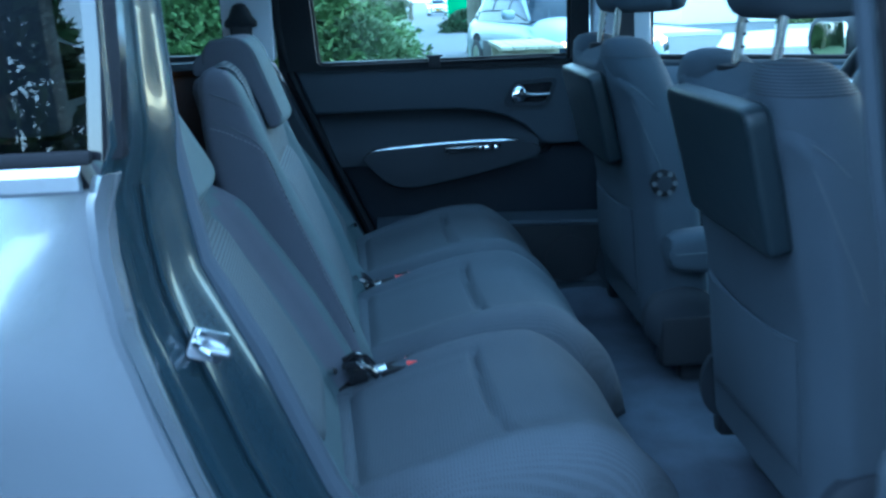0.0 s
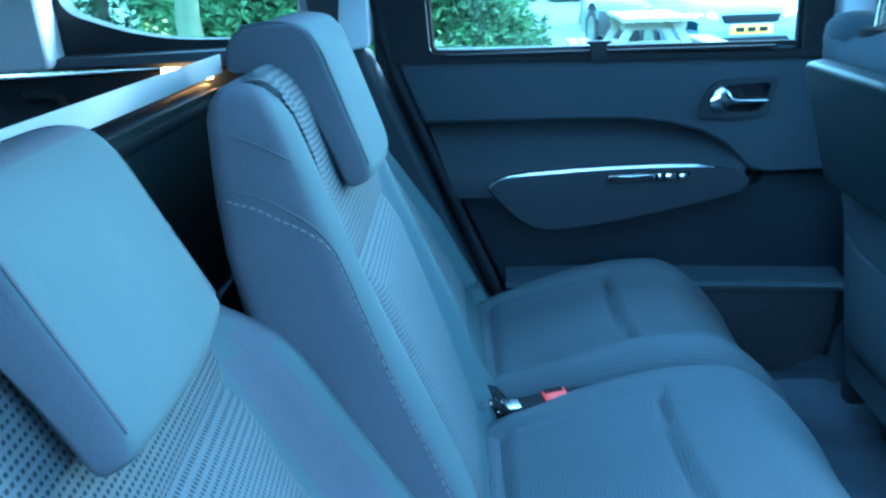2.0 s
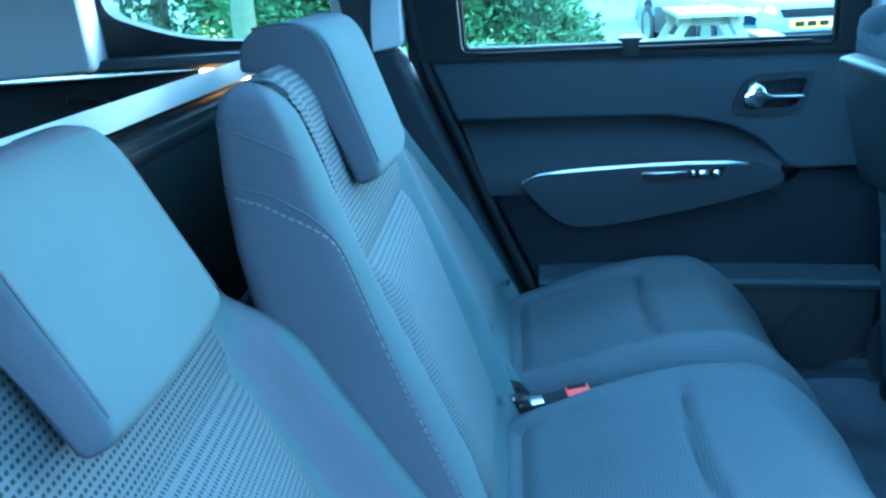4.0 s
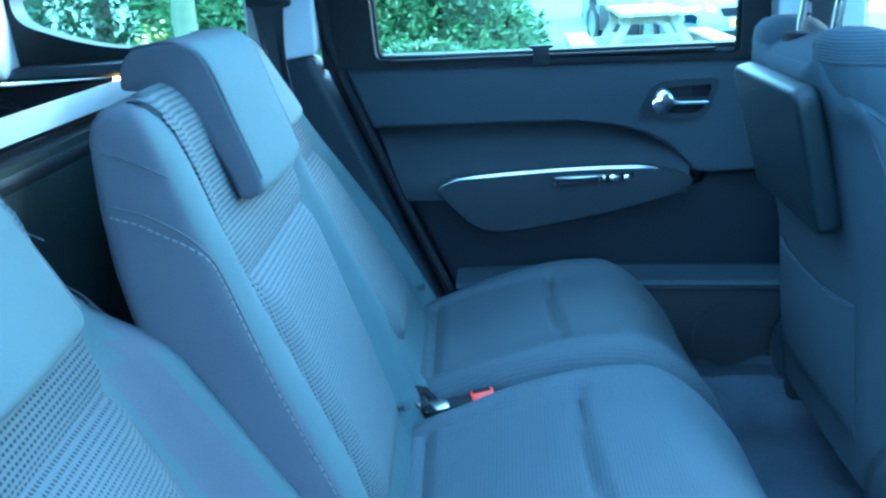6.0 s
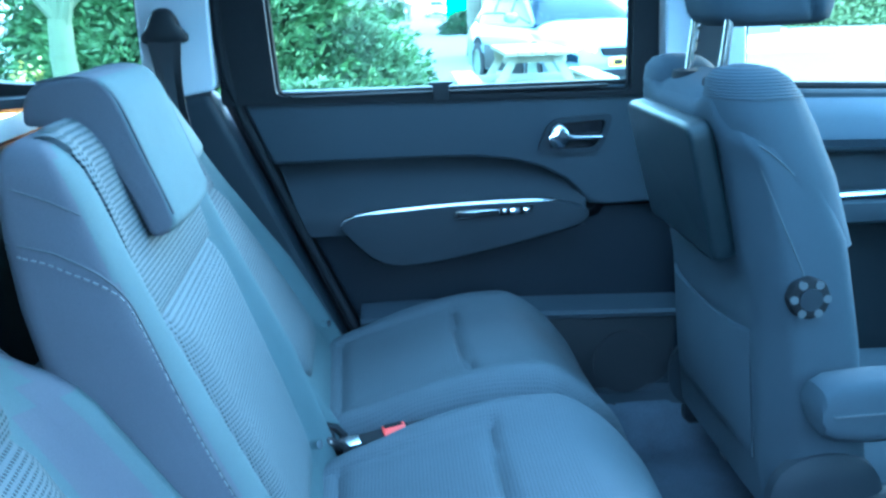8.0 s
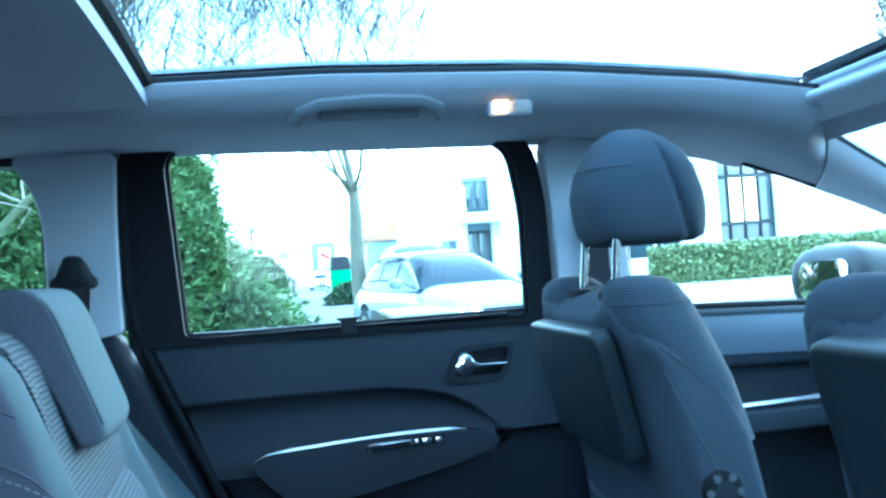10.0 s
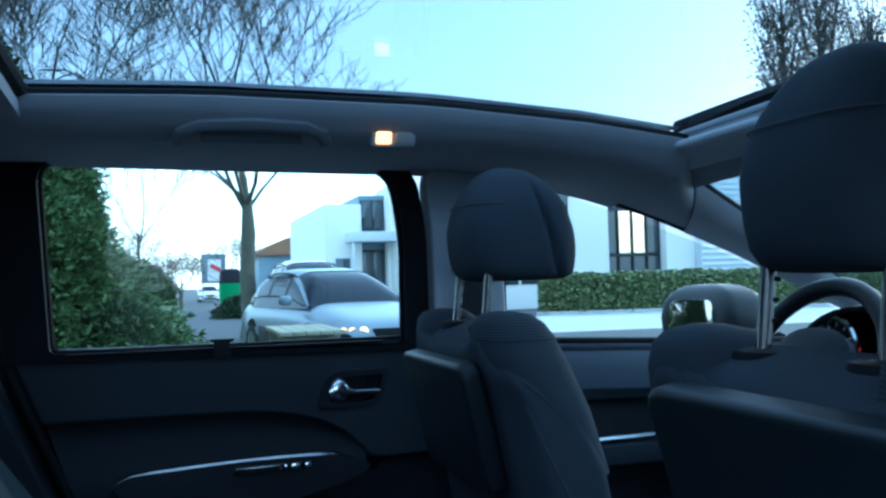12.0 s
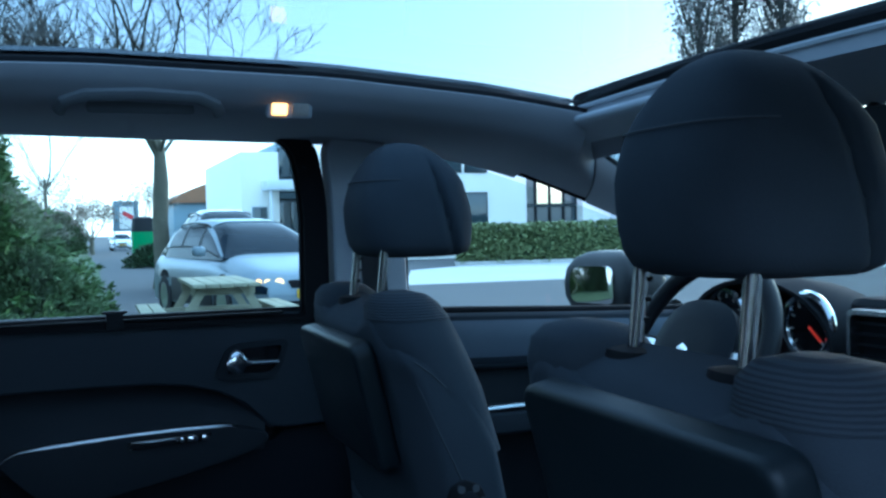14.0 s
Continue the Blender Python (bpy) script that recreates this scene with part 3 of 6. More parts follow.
part("outer_skin", prism([(0.64, 1.09), (1.70, 1.06), (1.70, 0.36), (0.64, 0.36)], "y", 0.80, 0.84, 0.02), PAINT, df)
mi = part("mirror_housing", turned(loft([superring(0, 0, a, b, z, 40, 5.0) for z, a, b in ((-0.078, 0.020, 0.05), (-0.074, 0.045, 0.085), (-0.06, 0.060, 0.110), (-0.03, 0.070, 0.124), (0.0, 0.072, 0.127), (0.035, 0.068, 0.120), (0.060, 0.054, 0.100), (0.074, 0.034, 0.066), (0.078, 0.015, 0.03))]), pose(1.35, 0.99, 1.125, 0, 0, 8)), PLASTIC_DK, df, "dark wing mirror housing")
part("mirror_glass", turned(prism(rounded([(-0.088, -0.042, 0.025), (0.078, -0.044, 0.04), (0.072, 0.042, 0.04), (-0.082, 0.045, 0.025)]), "x", -0.074, -0.066, 0.001), pose(1.35, 0.99, 1.125, 0, 0, 8)), MIRROR, mi, "silvered mirror glass")
part("mirror_arm", tube([(1.36, 0.76, 1.08), (1.35, 0.86, 1.085), (1.345, 0.92, 1.10)], 0.022, 8), PLASTIC_DK, df)

# ---- pillar trims, left side ----
pl = thing("pillar_trim", "pale grey plastic pillar trims with dark lower mouldings", "pillar trim", (0.2, 0.69, 1.1), kind="structure")
part("centre_pillar", prism(rounded([(0.592, 1.10, 0.01), (0.728, 1.10, 0.01), (0.722, 1.25, 0.05), (0.716, 1.42, 0.02), (0.575, 1.44, 0.05), (0.590, 1.30, 0.05)]), "y", 0.672, 0.72, 0.012, 3, 50), PILLAR, pl)
part("rear_pillar", prism(rounded([(-0.250, 1.128, 0.01), (-0.138, 1.146, 0.01), (-0.138, 1.30, 0.04), (-0.132, 1.44, 0.02), (-0.300, 1.44, 0.03), (-0.250, 1.36, 0.06)]), "y", 0.664, 0.72, 0.012, 3, 50), PILLAR, pl)
part("pillar_backing", prism([(-0.5, 0.50), (0.35, 0.50), (0.30, 0.70), (0.02, 1.115), (-0.5, 1.115)], "y", 0.779, 0.795, 0.002), BLACK, pl)
part("rear_pillar_foot", prism([(-0.270, 1.13), (-0.148, 1.143), (-0.040, 0.90), (0.045, 0.70), (0.115, 0.56), (-0.10, 0.56)], "y", 0.655, 0.74, 0.014, 3), PLASTIC, pl, "dark moulded pillar foot")
part("tail_pillar", prism(rounded([(-0.640, 1.128, 0.015), (-0.655, 1.30, 0.05), (-0.60, 1.44, 0.03), (-1.0, 1.44, 0.02), (-0.98, 1.112, 0.02)]), "y", 0.615, 0.72, 0.014, 3, 50), PILLAR, pl)
# left boot side: trim, ledge, hook, quarter window
bt = thing("boot_side_trim", "dark moulded plastic boot side trim with a hook", "boot trim", (-0.7, 0.67, 0.55), kind="structure")
part("side_panel", prism([(-1.36, 0.55), (-0.06, 0.55), (-0.20, 0.90), (-0.27, 1.125), (-1.36, 1.095)], "y", 0.665, 0.74, 0.01), PLASTIC_DK, bt)
part("ledge", loft([[(x, 0.635, 1.136 + 0.02 * (x + 0.3)), (x, 0.645, 1.150 + 0.02 * (x + 0.3)), (x, 0.70, 1.156 + 0.02 * (x + 0.3)), (x, 0.70, 1.12), (x, 0.645, 1.125)] for x in (-1.3, -0.9, -0.6, -0.4, -0.25)]), PLASTIC_UP, bt)
QW_IN = [(-0.330, 1.163, 0.02), (-0.252, 1.168, 0.02), (-0.256, 1.425, 0.04), (-0.62, 1.425, 0.05), (-0.645, 1.218, 0.04), (-0.50, 1.168, 0.10)]
QW_OUT = [(-0.330, 1.128, 0.02), (-0.235, 1.128, 0.02), (-0.235, 1.46, 0.02), (-0.68, 1.46, 0.02), (-0.69, 1.128, 0.02), (-0.50, 1.126, 0.10)]
part("window_surround", ring_prism(rounded(QW_OUT), rounded(QW_IN), "y", 0.676, 0.72, 0.004), PLASTIC_DK, bt)
qg = part("pane", prism(rounded(QW_OUT), "y", 0.724, 0.728, 0), PANE, bt, "clear quarter window pane")
qg.visible_shadow = False
part("bag_hook", tube([(-0.71, 0.655, 1.075), (-0.705, 0.650, 1.088), (-0.66, 0.650, 1.088), (-0.645, 0.650, 1.08), (-0.640, 0.652, 1.06)], 0.007), PLASTIC_DK, bt)
lp = part("boot_lamp", box(-0.475, -0.395, 0.648, 0.668, 1.104, 1.124, 0.003), LAMP, bt, "lit orange boot lamp")
part("outer_skin", prism([(-1.40, 0.36), (-0.95, 0.36), (-0.6, 0.42), (0.06, 0.42), (-0.02, 0.85), (-0.15, 1.11), (-1.42, 1.10)], "y", 0.80, 0.85, 0.02), PAINT, bt)

cover = thing("luggage_cover", "silver luggage cover bar across the boot behind the seats", "luggage cover", (-0.37, 0, 1.10))
part("cassette", loft([[(x - 0.045 * (y + 0.1) + 0.087, y, z + 0.049) for x, z in ((-0.472, 1.070), (-0.468, 1.079), (-0.432, 1.082), (-0.425, 1.096), (-0.424, 1.067), (-0.47, 1.062))] for y in (-0.62, -0.2, 0.2, 0.632)]), SILVER, cover)
part("blind_roll", tube([(-0.342, -0.62, 1.075), (-0.396, 0.625, 1.075)], 0.026, 14), PLASTIC_DK, cover)
part("hanging_cloth", thick(sheet(lambda u, v: (-0.345 - 0.056 * (v - 0.45) + 0.010 * math.sin(9 * v + 2 * u) * u, -0.60 + 1.22 * v, 1.095 - 0.45 * u), 12, 34), 0.003), BLIND, cover, "dark boot blind cloth")
piece("boot_net_wall", thick(sheet(lambda u, v: (-0.30 + 0.02 * math.sin(5 * v), -0.66 + 1.32 * v, 0.56 + 0.30 * u), 6, 20), 0.01), CARPET, "dark carpeted load wall behind the seats", "load wall", "structure")

# left seat belt on the rear pillar
belt = thing("seat_belt", "black seat belt hanging from its pillar anchor", "seat belt", (-0.2, 0.65, 1.26))
part("anchor", loft([superring(-0.205, 0.648, a, b, z, 16, 3) for z, a, b in ((1.222, 0.030, 0.008), (1.226, 0.037, 0.012), (1.236, 0.037, 0.014), (1.246, 0.028, 0.014), (1.262, 0.021, 0.013), (1.272, 0.014, 0.010), (1.276, 0.006, 0.004))]), PLASTIC_DK, belt)
part("webbing", thick(sheet(lambda u, v: (-0.205 + (v - 0.5) * (0.054 - 0.014 * math.sin(min(1, u * 3) * 3.14)) + 0.035 * u, 0.640 - 0.02 * math.sin(3 * u) + 0.006 * math.cos(9 * v) * soft(u * 8), 1.232 - 0.50 * u), 14, 3), 0.0015), WEB, belt)
belt2 = thing("seat_belt", "black front seat belt on the pale centre pillar", "seat belt", (0.64, 0.66, 1.3))
part("anchor", loft([superring(0.655, 0.655, a, b, z, 16, 3) for z, a, b in ((1.235, 0.012, 0.010), (1.25, 0.026, 0.016), (1.275, 0.026, 0.018), (1.30, 0.010, 0.006))]), PLASTIC_DK, belt2)
part("webbing", thick(sheet(lambda u, v: (0.632 + 0.046 * v + 0.02 * u, 0.652 + 0.01 * math.sin(2 * u), 1.255 - 0.55 * u), 12, 3), 0.0015), WEB, belt2)

# grab handle and lamp in the headliner
gr = thing("grab_handle", "grey fold-down grab handle in the headliner", "grab handle", (0.26, 0.45, 1.45))
part("grip", tube([(0.150, 0.470, 1.441), (0.158, 0.448, 1.450), (0.185, 0.436, 1.459), (0.26, 0.432, 1.462), (0.335, 0.436, 1.459), (0.362, 0.448, 1.450), (0.370, 0.470, 1.441)], 0.0065, 8, flat=1.5), GRIP, gr)
part("recess", turned(prism(rounded([(-0.075, -0.012, 0.008), (0.075, -0.012, 0.008), (0.070, 0.010, 0.006), (-0.070, 0.010, 0.006)]), "y", -0.004, 0.02, 0.002), pose(0.26, 0.460, 1.450, 30, 0, 0)), GRIP, gr)
rl = thing("reading_lamp", "lit warm reading lamp in the headliner", "lamp", (0.47, 0.45, 1.45))
lm = pose(0.470, 0.452, 1.449, 24, 0, 0)
part("lamp_frame", turned(prism(rounded([(-0.034, -0.0145, 0.005), (0.034, -0.0145, 0.005), (0.034, 0.0145, 0.005), (-0.034, 0.0145, 0.005)]), "y", -0.004, 0.012, 0.002), lm), PILLAR, rl)
part("lit_lens", turned(box(-0.027, -0.004, -0.007, 0.0, -0.0095, 0.0095, 0.003), lm), LAMP, rl, "glowing warm lens")
part("dark_lens", turned(box(0.003, 0.029, -0.007, 0.0, -0.0105, 0.0105, 0.003), lm), LAMP_OFF, rl)


def sun_visor(s):
    vs = thing("sun_visor", "pale grey folded sun visor at the roof's front edge", "sun visor", (1.0, s * 0.41, 1.43), "sun visors")
    a0, a1 = Vector((0.915, 0.572, 1.432)), Vector((0.960, 0.215, 1.450))
    d = Vector((0.085, 0.016, -0.024))
    up = d.cross(a1 - a0).normalized()
    secs = []
    for f, k in ((0, 0.55), (0.01, 0.75), (0.04, 0.92), (0.10, 1), (0.5, 1), (0.9, 1), (0.96, 0.92), (0.99, 0.75), (1, 0.55)):
        c = a0.lerp(a1, f) + d * 0.5
        sec = []
        for i in range(24):
            t = 2 * math.pi * i / 24
            p = c + d * 0.5 * k * math.copysign(abs(math.cos(t)) ** 0.55, math.cos(t)) + up * 0.010 * k * math.copysign(abs(math.sin(t)) ** 0.75, math.sin(t))
            sec.append((p.x, s * p.y, p.z))
        secs.append(sec)
    fl = part("flap", loft(secs), PILLAR, vs)
    part("hinge_rod", tube([(0.955, s * 0.535, 1.432), (0.968, s * 0.56, 1.436)], 0.005, 8), PLASTIC_DK, fl)


sun_visor(1)
sun_visor(-1)
# ---- rear seats: three alike, side by side; the outer two are tilted back further ----
def back_front(z):
    return lerp([(0.60, 0.093), (0.75, 0.046), (0.88, 0.0), (1.028, -0.056), (1.10, -0.079), (1.19, -0.106)], z)


def back_rear(z):
    return lerp([(0.62, -0.012), (0.75, -0.048), (0.90, -0.106), (1.00, -0.140), (1.06, -0.151), (1.11, -0.155), (1.19, -0.153)], z)


def face_x(z, y):
    """The front of the backrest: side bolsters proud of the middle, most of all low down."""
    b = soft((abs(y) - 0.138) / 0.045)
    return back_front(z) + lerp([(0.70, 0.024), (0.88, 0.032), (0.99, 0.025), (1.055, 0.020), (1.13, 0.015), (1.18, 0.008)], z) * b


def backrest_ring(z, hw, trim=0.0, n=64):
    out = []
    xr = back_rear(z) + trim
    for i in range(n):
        a = 2 * math.pi * i / n
        c, s = math.cos(a), math.sin(a)
        u, v = math.copysign(abs(c) ** 0.34, c), math.copysign(abs(s) ** 0.34, s)
        y = v * (hw - trim)
        xf = face_x(z, y) - trim
        out.append(((xf + xr) / 2 + u * (xf - xr) / 2, y, z))
    return out


def back_hw(z):
    return 0.208 - 0.005 * soft((z - 1.0) / 0.2)


def surf_x(z, y):
    """The backrest's front skin at a place across it."""
    v = min(0.999, abs(y) / back_hw(z))
    xf, xr = face_x(z, y), back_rear(z)
    return (xf + xr) / 2 + (1 - v ** (2 / 0.34)) ** 0.17 * (xf - xr) / 2


def side_y(z, x):
    """The backrest's side skin at a depth."""
    v = 1.0
    for _ in range(25):
        xf, xr = face_x(z, v * back_hw(z)), back_rear(z)
        u = max(-0.999, min(0.999, (2 * x - xf - xr) / (xf - xr)))
        v = 0.5 * v + 0.5 * (1 - abs(u) ** (2 / 0.34)) ** 0.17
    return back_hw(z) * v


def curve(points, step):
    """Even steps along a line of points, smoothed."""
    pts = [Vector(p) for p in points]
    fine = []
    for i in range(len(pts) - 1):
        a, b, c, d = pts[max(0, i - 1)], pts[i], pts[i + 1], pts[min(len(pts) - 1, i + 2)]
        for k in range(12):
            t = k / 12
            fine.append(0.5 * (2 * b + (c - a) * t + (2 * a - 5 * b + 4 * c - d) * t * t + (3 * b - a - 3 * c + d) * t ** 3))
    fine.append(pts[-1])
    out, run = [fine[0]], 0.0
    for a, b in zip(fine, fine[1:]):
        run += (b - a).length
        if run >= step:
            out.append(b)
            run = 0.0
    return out


def stitches(points, r, dash):
    """A row of short threads along a line, as one mesh."""
    verts, faces = [], []
    for a, b in zip(points, points[1:]):
        d = (b - a) * dash * 0.5
        m = (a + b) * 0.5
        u = d.orthogonal().normalized() * r
        w = d.cross(u).normalized() * r
        i = len(verts)
        for e in (m - d, m + d):
            verts += [e + u, e + w, e - u, e - w]
        faces += [(i + k, i + (k + 1) % 4, i + 4 + (k + 1) % 4, i + 4 + k) for k in range(4)] + [(i, i + 1, i + 2, i + 3), (i + 7, i + 6, i + 5, i + 4)]
    bm = bmesh.new()
    vs = [bm.verts.new(v) for v in verts]
    for f in faces:
        bm.faces.new([vs[k] for k in f])
    return bm


def two_tone(ob, material, test):
    """Gives the faces that pass the test a second cloth colour, tinted for the light on them."""
    ob.data.materials.append(material)
    for p in ob.data.polygons:
        if test(p.normal, p.center):
            p.material_index = 1


def rear_seat(loc, recline, label, yaw=3.0, head=0.0, swell=0.0):
    st = thing("rear_seat", label, "car seat", loc, "rear seats")
    o = Vector(loc)
    base = Matrix.Translation(o) @ Matrix.Rotation(radians(yaw), 4, "Z")
    bm_ = base @ pose(0.03, 0, 0.72, 0, -recline, 0) @ Matrix.Translation((-0.03, 0, -0.72))
    zs = [0.66 + 0.02 * i for i in range(25)]
    rings = [backrest_ring(z, back_hw(z)) for z in zs] + [backrest_ring(1.160, 0.2035), backrest_ring(1.172, 0.203, 0.003), backrest_ring(1.180, 0.201, 0.009), backrest_ring(1.184, 0.196, 0.018)]
    bb = loft(rings)
    for v in bb.verts:
        v.co.x += swell * soft((v.co.y - 0.140) / 0.045) * soft((v.co.x - back_rear(v.co.z) - 0.02) / 0.05) * soft((1.12 - v.co.z) / 0.10)
        v.co.z -= 1.1 * swell * soft((v.co.y - 0.135) / 0.06) * soft((v.co.z - 1.02) / 0.12)
    bk = part("backrest", turned(bb, bm_), CLOTH, st)
    two_tone(bk, CLOTH_FACE_LIT, lambda n, c: n.x > 0.62)

    def knit_top(u, v):
        w = lerp([(0, 0.148), (0.22, 0.154), (0.45, 0.163), (0.62, 0.172), (0.70, 0.175), (0.78, 0.175), (1, 0.172)], u)
        ed = soft(min(min(v, 1 - v) * 2 * w / 0.010, u / 0.06, (1 - u) / 0.10))
        y = (-1 + 2 * v) * w
        if u < 0.7:
            z = 1.030 + 0.145 * u / 0.7
            return (surf_x(z, y) - 0.003 + 0.0045 * ed - 0.005 * soft((z - 1.160) / 0.015), y, z)
        k = (u - 0.7) / 0.3
        return (surf_x(1.175, y) - 0.0035 - 0.021 * k, y, 1.175 - 0.002 * (1 - ed) + 0.0105 * math.sin(min(1, k * 1.3) * 1.57) - 0.003 * k * (abs(y) / w) ** 5)
    part("upper_insert", turned(thick(sheet(knit_top, 24, 32), -0.005), bm_), KNIT_A, bk, "ribbed dark-stitched insert")

    def knit_low(u, v):
        w = lerp([(0, 0.076), (0.06, 0.100), (0.15, 0.112), (0.6, 0.134), (0.93, 0.143), (1, 0.136)], u)
        y = (-1 + 2 * v) * w
        z = 0.775 + 0.252 * u
        e = min(v, 1 - v) * 2 * w
        puff = 0.007 * soft(min(e, 0.252 * u, 0.252 * (1 - u)) / 0.03)
        return (surf_x(z, y) - 0.004 + 0.005 * soft(min(e, 0.252 * u, 0.252 * (1 - u)) / 0.010) + puff, y, z)
    part("lower_insert", turned(thick(sheet(knit_low, 30, 28), -0.006), bm_), KNIT_B, bk, "finely dotted insert")
    arc = [(-0.144, 1.114), (-0.128, 1.111), (-0.111, 1.106), (-0.094, 1.097), (-0.078, 1.086), (-0.064, 1.068), (-0.055, 1.047), (-0.046, 1.022), (-0.027, 0.970), (-0.011, 0.930), (0.008, 0.885), (0.026, 0.84), (0.045, 0.79)]
    for s in (1, -1):
        line = curve([(x, s * (side_y(z, x) + 0.0007), z) for x, z in arc], 0.004)
        part("side_seam", turned(tube(line, 0.0009, 6), bm_), SEAM, bk, "stitched seam")
        line = curve([(x - 0.0055 + 0.0045 * soft((1.10 - z) / 0.03), s * (side_y(z - 0.007 * soft((z - 1.06) / 0.04), x - 0.0055) + 0.0010), z - 0.007 * soft((z - 1.06) / 0.04)) for x, z in arc], 0.0055)
        part("side_stitching", turned(stitches(line, 0.0009, 0.62), bm_), THREAD, bk, "row of pale stitches")
        part("shoulder_seam", turned(tube(curve([(x, s * (side_y(z, x) + 0.0006), z) for x, z in ((-0.143, 1.156), (-0.128, 1.151), (-0.113, 1.145), (-0.099, 1.138), (-0.086, 1.130))], 0.006), 0.0008, 5), bm_), SEAM, bk)
    part("pivot_bolt", turned(disc((0.040, 0.137, 0.776), (1, -0.7, 0.3), 0.0055, 0.012, 12, 0.001), base), CHROME, bk, "small bright steel pivot")
    part("back_panel", turned(thick(sheet(lambda u, v: (back_rear(0.70 + 0.44 * u) - 0.001, -0.140 + 0.28 * v, 0.70 + 0.44 * u), 12, 8), 0.004), bm_), CARPET, bk, "dark carpeted seat back")
    # comma-shaped headrest that sits over the backrest: flat sides, crisp piped edges
    hp = rounded([(-0.155, 1.1845, 0.005), (-0.154, 1.206, 0.014), (-0.139, 1.2205, 0.016), (-0.098, 1.2240, 0.020), (-0.081, 1.2120, 0.018), (-0.061, 1.155, 0.03), (-0.040, 1.094, 0.012), (-0.064, 1.0845, 0.009), (-0.104, 1.1845, 0.008)], 5)
    cx, cz = sum(p[0] for p in hp) / len(hp), sum(p[1] for p in hp) / len(hp)
    secs = []
    for y, inset in ((-0.0940, 0.0060), (-0.0935, 0.0030), (-0.0915, 0.0010), (-0.088, 0), (-0.07, 0), (-0.035, 0), (0, 0), (0.035, 0), (0.07, 0), (0.088, 0), (0.0915, 0.0010), (0.0935, 0.0030), (0.0940, 0.0060)):
        bulge = 0.007 * (1 - (y / 0.094) ** 2)
        ring = []
        for x, z in hp:
            mid = Vector((-0.118, 1.203)).lerp(Vector((-0.055, 1.10)), soft((1.215 - z) / 0.10))
            d = mid - Vector((x, z))
            q = Vector((x, z)) + d * min(1.0, inset / max(d.length, 0.004))
            ring.append((q.x + bulge * soft((x + 0.115 + (1.15 - z) * 0.3) / 0.04) * soft((1.222 - z) / 0.02), y, q.y))
        secs.append(ring)
    hm_ = bm_ @ Matrix.Translation((head, 0, 0))
    hr = part("headrest", turned(loft(secs), hm_), CLOTH, st, "low comma-shaped padded headrest", 50)
    two_tone(hr, CLOTH_FACE_LIT, lambda n, c: n.x > 0.45)
    for s in (1, -1):
        part("headrest_piping", turned(tube(curve([(x - 0.0032, s * 0.0915, z) for x, z in ((-0.138, 1.2188), (-0.112, 1.2222), (-0.095, 1.2195), (-0.0835, 1.2125), (-0.0745, 1.199), (-0.0655, 1.175), (-0.0575, 1.152), (-0.0475, 1.124), (-0.0405, 1.104))], 0.006), 0.0013, 6), hm_), SEAM, hr)
        part("headrest_post", turned(tube([(-0.128, s * 0.06, 1.12), (-0.128, s * 0.06, 1.19)], 0.006), bm_), STEEL, hr)

    # cushion
    def top_z(x, y):
        z = 0.728 + 0.058 * soft(x / 0.30) - 0.17 * max(0.0, (x - 0.328) / 0.165) ** 1.7
        z += 0.017 * math.exp(-((abs(y) - 0.165) / 0.040) ** 2) * soft(x / 0.1)
        ins = 1 - soft((abs(y) - 0.125) / 0.02)
        z -= ins * (0.010 * math.exp(-((x - 0.070) / 0.0045) ** 2) + 0.011 * math.exp(-((x - 0.245 - 0.006 * (y / 0.13) ** 2) / 0.0055) ** 2))
        z -= 0.004 * math.exp(-((abs(y) - 0.136) / 0.004) ** 2) * (0.05 < x < 0.26)
        return z

    def cush(u, v):
        a, b = 2 * u - 1, 2 * v - 1
        fr = 0.60 * soft((a - 0.2) / 0.8)
        k = 1 - 0.12 * fr * abs(b) ** 3
        m = a * math.sqrt(1 - 0.55 * fr * b * b * abs(b))
        x = 0.243 + 0.253 * m
        y = 0.213 * b * (1 - 0.20 * soft((a - 0.40) / 0.60) ** 2 - 0.11 * soft((-a - 0.25) / 0.35))
        d = min((1 - abs(a)) * 0.253, (1 - abs(b)) * 0.213)
        r = 0.045
        drop = r - math.sqrt(max(0.0, r * r - max(0.0, r - d) ** 2)) if d < r else 0
        return (x, y, top_z(x, y) - drop * 1.1)
    cu = sheet(cush, 72, 64)
    bd = [e for e in cu.edges if e.is_boundary]
    ex = bmesh.ops.extrude_edge_only(cu, edges=bd)
    low_v = [g for g in ex["geom"] if isinstance(g, bmesh.types.BMVert)]
    for v in low_v:
        p = v.co.copy()
        v.co = Vector((0.19 + (p.x - 0.19) * 0.88, p.y * 0.97, min(p.z - 0.01, 0.56)))
    part("cushion", turned(cu, base), KNIT_C, st, smooth=50)
    part("seat_base", turned(box(0.02, 0.36, -0.19, 0.19, 0.545, 0.62, 0.02), base), PLASTIC_DK, st, "dark plastic seat base")
    for s in (1, -1):
        part("seat_rail", turned(box(0.0, 0.40, s * 0.15 - 0.02, s * 0.15 + 0.02, 0.525, 0.56, 0.006), base), PLASTIC_DK, st)
    return st


rear_seat((0.0, 0.0, 0), 0.0, "upright grey cloth car seat with ribbed knit insert")
rear_seat((-0.018, 0.432, 0), 11.0, "grey cloth car seat tilted back beside the closed door")
rear_seat((-0.010, -0.400, -0.020), 8.7, "grey cloth car seat tilted back beside the open door", 5.3, 0.014, 0.030)


